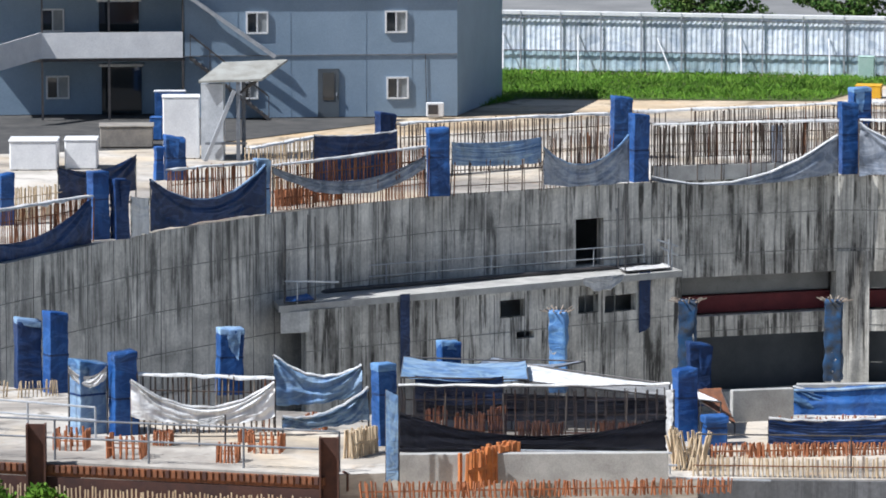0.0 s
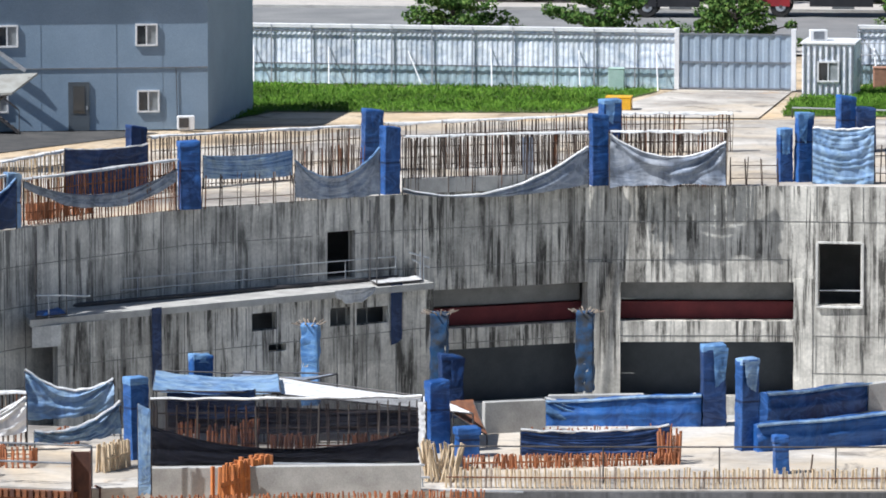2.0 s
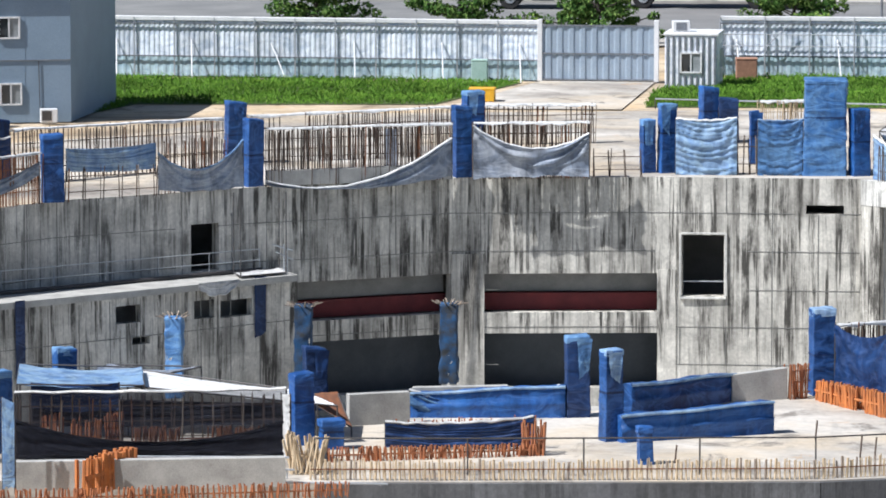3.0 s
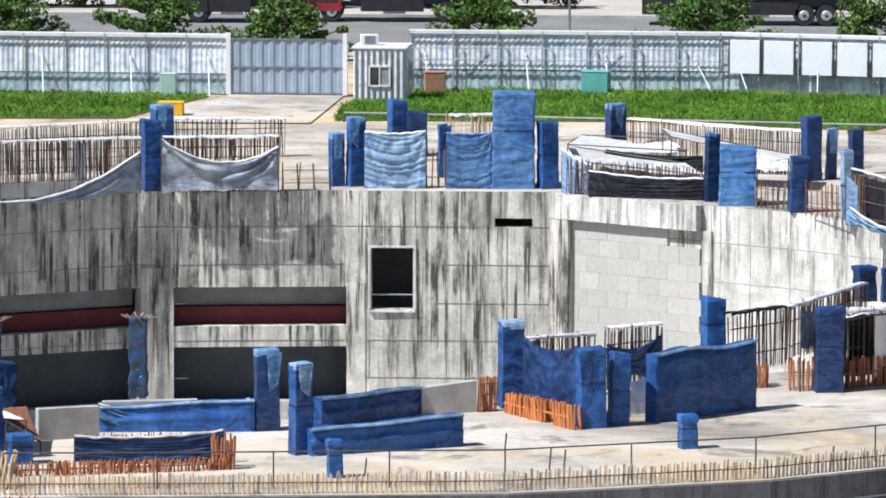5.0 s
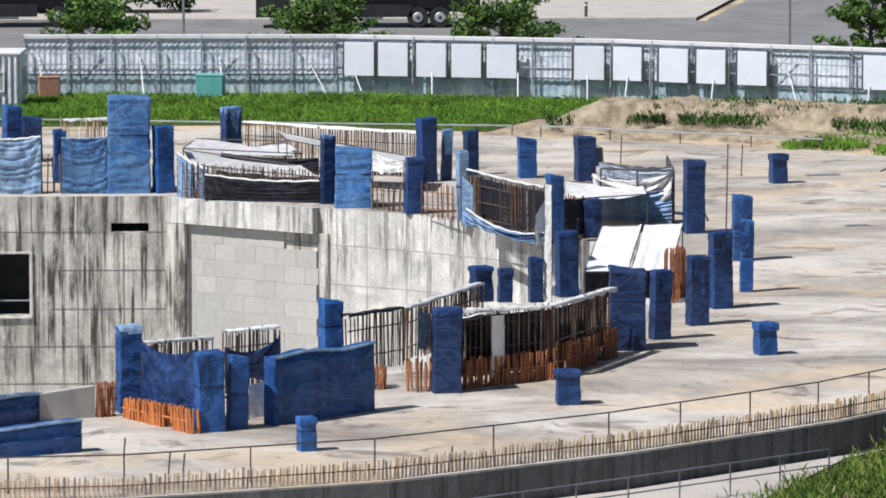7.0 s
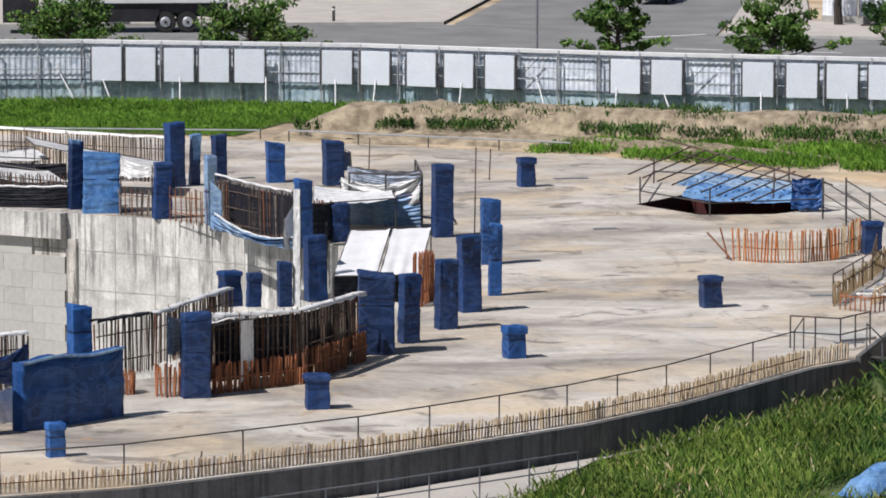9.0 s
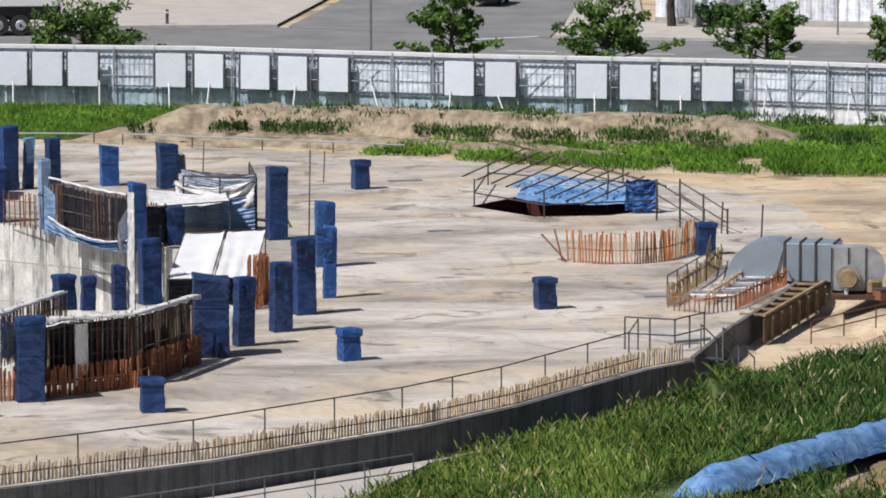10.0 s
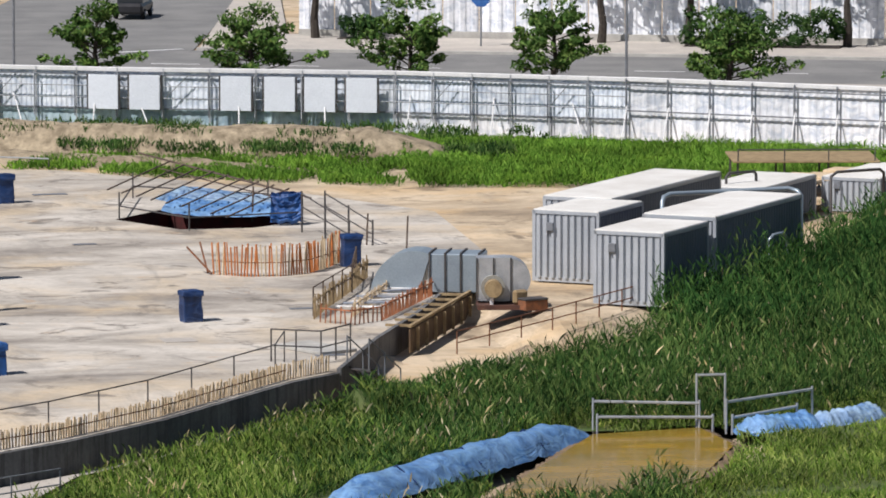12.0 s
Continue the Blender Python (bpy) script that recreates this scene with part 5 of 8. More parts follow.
def ribbed(w, h, n, depth):
    """A trapezoid-ribbed sheet, w wide and h high, in the xz plane."""
    bm = bmesh.new()
    prof = []
    for i in range(n):
        x0 = -w / 2 + w * i / n
        s = w / n
        prof += [(x0, 0), (x0 + 0.35 * s, 0), (x0 + 0.5 * s, -depth), (x0 + 0.85 * s, -depth)]
    prof.append((w / 2, 0))
    lo = [bm.verts.new((x, y, 0)) for x, y in prof]
    hi = [bm.verts.new((x, y, h)) for x, y in prof]
    for i in range(len(prof) - 1):
        bm.faces.new((lo[i], lo[i + 1], hi[i + 1], hi[i]))
    return bm


def sheet_material(name, a, b):
    m = Mat(name, 0.45, 0.05)
    v = m.coords()
    n1, n2 = m.noise(v, 0.9, 4), m.noise(m.coords((2.5, 2.5, 0.5)), 1.0, 4)
    c = m.mix(a, b, m.ramp(n1, [(0.35, grey(0)), (0.65, grey(1))]))
    c = m.mix(c, m.ramp(n2, [(0.35, grey(0.78)), (0.6, grey(1.08))]), 0.8, "MULTIPLY")
    # dents; their blotchy sky reflections are painted into the sheet colour too
    dent_glare = m.noise(m.coords((1.6, 1.6, 2.6)), 1.0, 4, 0.6, 0.8)
    c = m.mix(c, m.ramp(dent_glare, [(0.36, (0.62, 0.68, 0.76)), (0.52, grey(1.0)), (0.66, grey(1.12))]), 0.8, "MULTIPLY")
    m.bump(dent_glare, 0.35, 0.12)
    c = m.mix(c, m.ramp(m.random(), [(0, grey(0.86)), (1, grey(1.1))]), 1.0, "MULTIPLY")
    return m.done(c)


M_SHEET = sheet_material("ribbed_fence_sheet", (0.80, 0.84, 0.90), (0.66, 0.72, 0.80))
M_SHEET_LOW = sheet_material("lower_fence_sheet", (0.34, 0.47, 0.53), (0.46, 0.58, 0.64))
M_SHEET_WHITE = sheet_material("white_fence_sheet", (0.84, 0.86, 0.90), (0.77, 0.79, 0.84))


def build_fence():
    bay = 2.0
    up = mesh_of(ribbed(bay, 1.82, 8, 0.022), "upper_sheet")
    low = mesh_of(ribbed(bay, 1.0, 5, 0.02), "lower_sheet")
    tall = mesh_of(ribbed(bay, 2.8, 6, 0.02), "tall_sheet")
    up.materials.append(M_SHEET)
    low.materials.append(M_SHEET_LOW)
    low_white = low.copy()
    low_white.materials[0] = M_SHEET_WHITE
    tall.materials.append(M_SHEET_WHITE)
    post = mesh_of(boxm((0, 0, 1.4), (0.06, 0.06, 2.8)), "post")
    post_dark = mesh_of(boxm((0, 0, 1.4), (0.07, 0.07, 2.8)), "post")
    rail = mesh_of(boxm((0, 0, 0), (bay, 0.06, 0.06)), "rail")
    capm = mesh_of(boxm((0, 0, 0), (bay, 0.22, 0.20), 0, 0.02), "cap")
    for m, mm in ((post, M_STEEL), (post_dark, M_GREYSTEEL), (rail, M_GREYSTEEL), (capm, M_PAINTWHITE)):
        m.materials.append(mm)
    brace = bars_mesh("brace", [((0, -0.05, 1.75), (0.25, -1.3, 0.0), 0.035)], 6)
    brace2 = bars_mesh("brace", [((0, -0.05, 1.6), (0.9, -1.2, 0.0), 0.03)], 6)
    lattice = bars_mesh("lattice", [((-1, -0.36, 1.45), (1, -0.36, 1.45), 0.025), ((-1, -0.36, 2.0), (1, -0.36, 2.0), 0.025), ((-1.0, -0.36, 0.6), (-1.0, -0.36, 2.6), 0.035), ((-1.0, -0.36, 1.0), (-1.0, -0.08, 1.0), 0.025), ((-1.0, -0.36, 2.5), (-1.0, -0.08, 2.5), 0.025)], 5)
    strut = bars_mesh("strut", [((-0.9, -0.34, 1.45), (0.1, -0.34, 2.5), 0.022)], 5)
    for m in (brace, brace2):
        m.materials.append(M_PAINTWHITE)
    lattice.materials.append(M_GREYSTEEL)
    lattice_pale = lattice.copy()
    lattice_pale.materials[0] = M_PALEGREY
    strut.materials.append(M_GREYSTEEL)
    rnd = random.Random(9)
    for si, line in enumerate(FENCE):
        e = thing("site_fence", ("ribbed white sheet hoarding on a steel frame" if si < 2 else "clean white ribbed hoarding with dark steel posts") + " round the site", "fence")
        for a, b in zip(line, line[1:]):
            a, b = Vector(a), Vector(b)
            d = b - a
            n = max(1, round(d.length / bay))
            step = d.length / n
            rz = math.atan2(d.y, d.x)
            for i in range(n):
                c = a + d * ((i + 0.5) / n)
                m = Matrix.Translation((c.x, c.y, 0)) @ Matrix.Rotation(rz, 4, "Z")
                st = Matrix.Diagonal((step / bay, 1, 1, 1))

                def put(nm, me, off=(0, 0, 0), stretch=True):
                    ob = new(nm, me)
                    ob.parent = e
                    ob.matrix_world = m @ Matrix.Translation(off) @ (st if stretch else Matrix.Identity(4))
                if si < 2:
                    put("upper_sheet", up, (0, 0, 0.95 + rnd.uniform(-0.01, 0.01)))
                    put("lower_sheet", low_white if a.x > 41 else low, (0, 0.02, 0.0))
                    put("post", post, (-step / 2, -0.1, 0), False)
                    put("rail", rail, (0, -0.13, 0.95))
                    put("rail", rail, (0, -0.13, 2.5))
                    put("cap", capm, (0, 0, 2.74))
                    if i % 2 == 0:
                        put("brace", brace if rnd.random() < 0.6 else brace2, (rnd.uniform(-0.3, 0.3), 0, 0), False)
                    if a.x > -12:
                        put("lattice", lattice_pale if rnd.random() < 0.7 else lattice)
                        if i % 3 == 1:
                            put("strut", strut)
                else:
                    put("tall_sheet", tall)
                    put("post", post_dark, (-step / 2, -0.2, 0), False)
                    put("rail", rail, (0, -0.2, 1.35))
                    put("rail", rail, (0, -0.2, 2.5))
                    put("cap", capm, (0, 0, 2.76))
                    put("brace", brace, (-step / 2, 0, 0), False)


M_PALEGREY = mottled("pale_grey_paint", (0.42, 0.44, 0.47), (0.30, 0.32, 0.35), 2.0, 0.7)
M_GREYSTEEL = mottled("grey_steel", (0.24, 0.26, 0.29), (0.17, 0.18, 0.20), 3.0, 0.55, 0.3)
build_fence()


def hoarding_board(x, y, w):
    a, b = (16.5, 262.8), (29.0, 257.0)
    rz = -14 if x < 16.5 else -25 if x < 29 else -19
    e = thing("hoarding_board", "blank pale grey square board fixed to the fence frame", "board", pose(x, y - 0.5, 0.94, 0, 0, rz), "square boards on the fence")
    part("face", boxm((0, 0, 0.79), (w, 0.05, 1.58), 0, 0.01), M_BOARD, e)
    for s in (-1, 1):
        part("edge_batten", boxm((s * (w / 2 + 0.05), 0.06, 0.79), (0.08, 0.08, 1.62)), M_DARKSTEEL, e)


for bx, by in ((4.61, 265.73), (6.2, 265.34), (7.99, 264.89), (9.63, 264.49), (11.28, 264.09), (15.34, 263.08), (17.1, 262.52), (19.19, 261.55),
               (20.88, 260.77), (22.72, 259.91), (28.3, 257.32), (30.13, 256.61), (34.17, 255.23), (36.1, 254.57), (37.87, 253.97), (39.7, 253.35)):
    hoarding_board(bx, by, 1.43)


# ---- gate and guard hut ----
def build_gate():
    e = thing("site_gate", "closed blue-grey sheet metal double gate", "gate", pose(-16.9, 263.0, 0, 0, 0, -2))
    leaf = mesh_of(ribbed(0.54, 2.55, 1, 0.05), "panel")
    leaf.materials.append(mottled("gate_blue", (0.30, 0.37, 0.46), (0.36, 0.43, 0.51), 1.0, 0.5, 0.2, 0.05))
    for i in range(10):
        ob = new("panel", leaf)
        ob.parent = e
        ob.location = (-2.43 + 0.54 * i, 0, 0.08)
    for z in (0.08, 1.3, 2.62):
        part("cross_rail", boxm((0, -0.06, z), (5.4, 0.06, 0.07)), M_GREYSTEEL, e)
    for x in (-2.75, 2.75):
        part("gate_post", boxm((x, 0, 1.45), (0.22, 0.22, 2.9), 0, 0.01), M_PAINTWHITE, e)


build_gate()


def window_unit(parent, c, w, h, rz=0.0, out=-1):
    """A white two-pane sliding window as a part with its own pieces; c is its centre on the face."""
    fr = bmesh.new()
    t = 0.07
    for cc, s in (((0, 0, h / 2), (w, 0.1, t)), ((0, 0, -h / 2), (w, 0.1, t)), ((-w / 2, 0, 0), (t, 0.1, h + t)), ((w / 2, 0, 0), (t, 0.1, h + t)), ((0, 0, 0), (t * 0.8, 0.08, h))):
        box(fr, cc, s)
    f = part("window", fr, M_PAINTWHITE, parent, "white sliding window")
    f.location = c
    f.rotation_euler = (0, 0, rz)
    for s in (-1, 1):
        p = part("pane", boxm((s * w / 4, 0.02, 0), (w / 2 - t, 0.02, h - t)), M_GLASS if s < 0 else M_CURTAIN, f)
    return f


def glass():
    m = Mat("dark_glass", 0.05, 0.0, 0.8)
    return m.done((0.02, 0.025, 0.03))


M_GLASS = glass()
M_CURTAIN = mottled("curtained_pane", (0.30, 0.32, 0.33), (0.22, 0.24, 0.25), 2.0, 0.3)
M_ROOFBLUE = mottled("blue_roof", (0.03, 0.22, 0.52), (0.04, 0.26, 0.58), 1.0, 0.5)
M_PALEGREEN = mottled("pale_green_paint", (0.36, 0.52, 0.45), (0.44, 0.58, 0.52), 2.0, 0.5)
M_BRICK = mottled("brick_stack", (0.38, 0.20, 0.13), (0.28, 0.15, 0.10), 5.0, 0.9)
M_TEAL = mottled("teal_paint", (0.10, 0.36, 0.33), (0.14, 0.42, 0.38), 2.0, 0.5)
M_YELLOW = mottled("yellow_plastic", (0.75, 0.42, 0.02), (0.65, 0.34, 0.02), 2.0, 0.5)


def build_hut():
    e = thing("guard_hut", "white ribbed container guard hut beside the gate", "hut", pose(-12.3, 260.9, 0, 0, 0, -4))
    w, d, h = 2.45, 2.3, 2.45
    part("body", boxm((0, 0, h / 2), (w, d, h), 0, 0.03), M_SHEET_WHITE, e)
    rib = mesh_of(boxm((0, 0, h / 2), (0.09, 0.06, h - 0.1)), "rib")
    rib.materials.append(M_GREYSTEEL)
    for i in range(9):
        x = -w / 2 + 0.12 + i * (w - 0.24) / 8
        if abs(x) < 0.52:
            for z0, z1 in ((0.05, 0.6), (1.75, h - 0.05)):
                part("short_rib", boxm((x, -d / 2 - 0.02, (z0 + z1) / 2), (0.09, 0.06, z1 - z0)), M_GREYSTEEL, e)
            continue
        ob = new("rib", rib)
        ob.parent, ob.location = e, (x, -d / 2 - 0.02, 0)
    window_unit(e, (0.0, -d / 2 - 0.05, 1.2), 0.95, 0.9)
    window_unit(e, (w / 2 + 0.03, 0.3, 1.3), 0.8, 0.8, math.pi / 2)
    part("roof_rim", boxm((0, 0, h + 0.06), (w + 0.12, d + 0.12, 0.12), 0, 0.02), M_PAINTWHITE, e)
    a = thing("roof_air_unit", "pale boxy air conditioner on the hut roof", "air conditioner", pose(-12.9, 260.6, 2.57, 0, 0, 10))
    part("case", boxm((0, 0, 0.25), (0.8, 0.5, 0.5), 0, 0.02), M_PAINTWHITE, a)
    part("grille", boxm((0, -0.26, 0.25), (0.5, 0.02, 0.36)), M_GREYSTEEL, a)
    part("bracket", boxm((0, 0, 0.0), (0.7, 0.4, 0.03)), M_GREYSTEEL, a)


build_hut()


def crate(name, x, y, z, s, rz, mat, label, category, lid=None):
    e = thing(name, label, category, pose(x, y, z, 0, 0, rz))
    part("body", boxm((0, 0, s[2] / 2), s, 0, min(s) * 0.05), mat, e)
    part("lid", boxm((0, 0, s[2] + 0.03), (s[0] * 1.04, s[1] * 1.04, 0.07), 0, 0.02), lid or mat, e)
    for k in (-1, 1):
        part("skid", boxm((k * s[0] * 0.35, 0, -0.0), (0.1, s[1], 0.06)), M_DARKSTEEL, e)
    return e


crate("grit_bin", -21.5, 252.9, 0, (1.15, 0.8, 0.55), 0, M_YELLOW, "yellow plastic grit bin on the grass", "bin")
crate("generator_box", -2.4, 264.4, 0, (1.3, 0.9, 1.05), -8, M_TEAL, "teal green generator box by the fence", "generator")
crate("meter_box", -22.4, 262.0, 0.02, (0.75, 0.5, 1.0), 0, M_PALEGREEN, "pale green metal cabinet by the fence", "cabinet")
crate("brick_pallet", -10.0, 264.6, 0, (1.0, 0.8, 0.95), 5, M_BRICK, "pallet of orange bricks by the fence", "pallet")


# ---- site office ----
def build_office():
    e = thing("site_office", "two-storey grey prefab site office with white windows", "building", pose(-38.6, 242.1, 0, 0, 0, 14))
    L, Dp, Ht = 11.9, 8.0, 6.05
    part("wall", prism(bmesh.new(), [(-L, 0), (0, 0), (2.75, 8.2), (-L, 8.2)], 0, Ht), M_PREFAB, e)
    part("wing_wall", boxm((-L - 5.5, 5.2, Ht / 2), (11.0, 6.0, Ht)), M_PREFAB, e)
    part("roof", prism(bmesh.new(), [(-L - 11.3, -0.3), (0.25, -0.3), (3.0, 8.5), (-L - 11.3, 8.5)], Ht, Ht + 0.28), M_ROOFBLUE, e, "blue metal roof with a straight eave")
    part("storey_trim", boxm((-L / 2, -0.02, 2.72), (L, 0.05, 0.05)), M_GREYSTEEL, e)
    for x in (-2.0, -4.0, -7.3, -9.6):
        part("panel_joint", boxm((x, -0.004, Ht / 2), (0.02, 0.016, Ht)), M_PREFAB, e)
    for x, z in ((-2.68, 4.15), (-2.62, 1.25), (-8.75, 4.15)):
        window_unit(e, (x, -0.04, z), 0.9, 0.9)
    dr = part("door", boxm((-5.65, -0.04, 1.06), (0.92, 0.08, 2.12)), M_DOORGREY, e, "dark grey glazed office door")
    part("door_handle", boxm((-5.3, -0.11, 1.0), (0.05, 0.06, 0.16)), M_STEEL, dr)
    part("door_glass", boxm((-5.65, -0.09, 1.35), (0.5, 0.02, 1.2)), M_GLASS, dr)
    window_unit(e, (-9.1, -0.04, 1.2), 0.7, 0.7)
    # wing: windows and doors
    yw = 2.2
    for x, z in ((-17.4, 1.2), (-17.6, 4.15)):
        window_unit(e, (x, yw - 0.05, z), 0.95, 0.95)
    for x, z, w, h in ((-14.6, 1.05, 1.75, 2.1), (-14.7, 4.0, 1.75, 1.9)):
        d2 = part("double_door", boxm((x, yw - 0.05, z), (w, 0.08, h)), M_GLASS, e, "dark open double doorway")
        part("lintel", boxm((x, yw - 0.1, z + h / 2 + 0.05), (w + 0.2, 0.1, 0.1)), M_PAINTWHITE, d2)
    # balcony
    part("balcony_floor", boxm((-L - 3.6, 0.9, 2.62), (7.2, 2.4, 0.16)), M_DARKSTEEL, e, "dark steel balcony deck")
    part("balcony_parapet", boxm((-L - 3.2, -0.32, 3.25), (6.2, 0.06, 1.12)), M_PAINTWHITE, e, "white sheet balcony front")
    bp = part("balcony_return", boxm((0, 0, 0), (3.2, 0.06, 1.12)), M_PAINTWHITE, e, "white sheet balcony side")
    bp.location, bp.rotation_euler = (-L - 7.2, -1.55, 3.1), (0, radians(-6), radians(52))
    for x in (-L - 0.1, -L - 3.3, -L - 6.2):
        part("balcony_post", boxm((x, -0.3, 1.3), (0.1, 0.1, 2.6)), M_DARKSTEEL, e)
        part("upper_post", boxm((x, -0.3, 4.9), (0.08, 0.08, 2.3)), M_DARKSTEEL, e)
    part("porch_roof", boxm((-L - 3.6, 0.7, 5.75), (7.6, 2.4, 0.12)), M_STEEL, e)
    # stair along the front, with a sheet canopy
    a, b = Vector((-L + 0.2, -0.55, 2.7)), Vector((-L + 3.6, -0.55, 0.0))
    for s in (-0.4, 0.4):
        part("stringer", bars_mesh("stringer", [(a + Vector((0, s, 0)), b + Vector((0, s, 0)), 0.08)]), M_DARKSTEEL, e)
        part("hand_rail", bars_mesh("hand_rail", [(a + Vector((0, s, 1)), b + Vector((0, s, 1)), 0.03)]), M_DARKSTEEL, e)
    for i in range(14):
        p = a + (b - a) * (i + 0.5) / 14
        part("tread", boxm(p, (0.26, 0.8, 0.04)), M_DARKSTEEL, e)
    for i in range(5):
        p = a + (b - a) * i / 4 + Vector((0, -0.4, 0))
        part("rail_post", bars_mesh("rail_post", [(p, p + Vector((0, 0, 1)), 0.025)]), M_DARKSTEEL, e)
    part("stair_canopy", bars_mesh("stair_canopy", [((-L + 0.1, -0.7, 5.4), (-L + 3.9, -0.7, 2.7), 0.11), ((-L + 0.1, -0.3, 5.4), (-L + 3.9, -0.3, 2.7), 0.11)]), M_STEEL, e, "pale sloping stair canopy edge")
    part("cable", bars_mesh("cable", [((-1.4, -0.04, 2.7), (-1.35, -0.04, 0.3), 0.02)]), M_DARKSTEEL, e)
    ac = thing("outdoor_unit", "white outdoor air conditioner at the office wall", "air conditioner", pose(-39.45, 241.25, 0, 0, 0, 14))
    part("case", boxm((0, 0, 0.35), (0.75, 0.35, 0.6), 0, 0.02), M_PAINTWHITE, ac)
    part("fan_grille", boxm((-0.1, -0.18, 0.36), (0.42, 0.02, 0.42)), M_DARKSTEEL, ac)
    part("foot", boxm((0, 0, 0.03), (0.6, 0.3, 0.06)), M_GREYSTEEL, ac)


M_DOORGREY = mottled("door_grey", (0.10, 0.12, 0.14), (0.07, 0.085, 0.10), 1.0, 0.4)
build_office()

crate("white_tank", -52.0, 218.6, 0, (1.9, 1.6, 1.15), 10, M_PAINTWHITE, "white plastic storage box on the deck", "storage box")
crate("white_tank", -50.2, 219.2, 0, (1.3, 1.4, 1.15), 10, M_PAINTWHITE, "white plastic storage box on the deck", "storage box")
crate("timber_box", -50.2, 227.6, 0, (2.2, 1.4, 0.85), 12, mottled("grey_timber", (0.32, 0.29, 0.25), (0.22, 0.20, 0.18), 2.0), "weathered grey timber box in the yard", "box")
crate("white_cabinet", -47.0, 223.4, 0, (1.5, 1.0, 2.5), 12, M_PAINTWHITE, "tall white cabinet standing in the yard", "cabinet")
crate("blue_notice_stand", -49.2, 231.6, 0, (1.3, 0.3, 1.9), 12, M_BLUE, "blue notice stand in the yard", "notice board", M_PAINTWHITE)
crate("water_barrel", -49.5, 230.4, 0, (0.55, 0.55, 0.9), 0, M_BLUE, "blue water barrel beside the notice stand", "barrel")


def build_shed():
    e = thing("hoist_shelter", "grey steel shelter with a sloping pale sheet roof", "shelter", pose(-45.2, 223.6, 0, 0, 0, 12))
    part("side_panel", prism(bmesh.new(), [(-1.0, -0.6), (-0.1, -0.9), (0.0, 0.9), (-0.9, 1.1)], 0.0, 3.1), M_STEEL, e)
    rf = bmesh.new()
    top = [rf.verts.new(p) for p in ((-1.10, -1.05, 3.26), (1.45, -1.15, 3.33), (2.55, 1.15, 3.92), (-0.1, 1.35, 3.80))]
    low = [rf.verts.new(v.co - Vector((0, 0, 0.09))) for v in top]
    rf.faces.new(top)
    rf.faces.new(low[::-1])
    for i in range(4):
        j = (i + 1) % 4
        rf.faces.new((low[i], low[j], top[j], top[i]))
    part("roof_sheet", rf, M_WEATHERED, e, "bleached sloping roof sheet")
    for x, y in ((0.5, -1.0), (0.75, 0.9)):
        part("post", boxm((x, y, 1.6), (0.16, 0.14, 3.2)), M_GREYSTEEL, e)
    part("strut", bars_mesh("strut", [((-0.85, -1.2, 0.0), (0.35, -1.05, 2.85), 0.11)]), M_STEEL, e)
    part("strut", bars_mesh("strut", [((0.55, -1.05, 2.75), (2.2, 0.6, 3.75), 0.06)]), M_DARKSTEEL, e)
    part("foot_beam", boxm((0.0, -0.95, 0.7), (1.7, 0.08, 0.1)), M_GREYSTEEL, e)


build_shed()


# ---- road, pavement and what lies beyond the fence ----
def strip(name, pts, z, mat, label):
    bm = bmesh.new()
    bm.faces.new([bm.verts.new((x, y, z)) for x, y in pts])
    bmesh.ops.recalc_face_normals(bm, faces=bm.faces)
    for f in bm.faces:
        if f.normal.z < 0:
            f.normal_flip()
    return tagged(part(name, bm, mat), label, name.split("_")[0], kind="structure")


strip("road", [(-200, 290), (20, 291), (62, 276), (180, 230), (190, 242), (66, 290.4), (38, 300.8), (24, 309.5), (-200, 310)], 0.0, M_ASPHALT, "grey asphalt road behind the fence")
strip("road_side", [(24.5, 309.4), (38.0, 300.6), (47, 345), (56, 420), (40, 420), (33, 345)], 0.0, M_ASPHALT, "side road joining behind the site")
strip("pavement_near", [(-200, 282), (18, 282), (60, 267), (178, 222), (180, 229.6), (62, 275.6), (20, 290.6), (-200, 289.6)], 0.06, M_PAVING, "pale near pavement along the road")
strip("pavement_far", [(-200, 310.4), (24, 310), (32, 345), (30, 420), (-200, 420)], 0.10, M_PAVING, "sandy pavement across the road")
strip("pavement_corner", [(38.4, 301.0), (66, 290.8), (190, 242.4), (195, 250), (70, 299), (44.5, 310), (49, 345), (46.6, 345)], 0.10, M_PAVING, "pale corner pavement with a kerb")
strip("driveway", [(-19.6, 263), (-14.2, 263), (-15.0, 249.5), (-23, 249.5)], 0.0, M_SLAB, "pale concrete driveway from the gate")
for q in ([(-200, 309.9), (24, 309.5), (24, 309.8), (-200, 310.2)], [(38.2, 300.6), (66, 290.4), (190, 242.0), (190, 242.3), (66, 290.7), (38.3, 300.9)]):
    tagged(part("kerb", prism(bmesh.new(), q, 0.0, 0.15), M_CONC), "low concrete kerb along the road", "kerb", kind="structure")
for k in range(9):
    x = 36 + k * 6.0
    y = 300.3 - (x - 36) * 0.375 - 8.2
    tagged(part("lane_mark", boxm((x, y, 0.006), (2.6, 0.16, 0.01), math.radians(-20.5)), M_PAINTWHITE), "white painted lane dash", "marking", kind="structure")
tagged(part("stop_line", boxm((35.5, 300.8, 0.006), (4.6, 0.35, 0.01), math.radians(25)), M_PAINTWHITE), "white stop line at the side road", "marking", kind="structure")


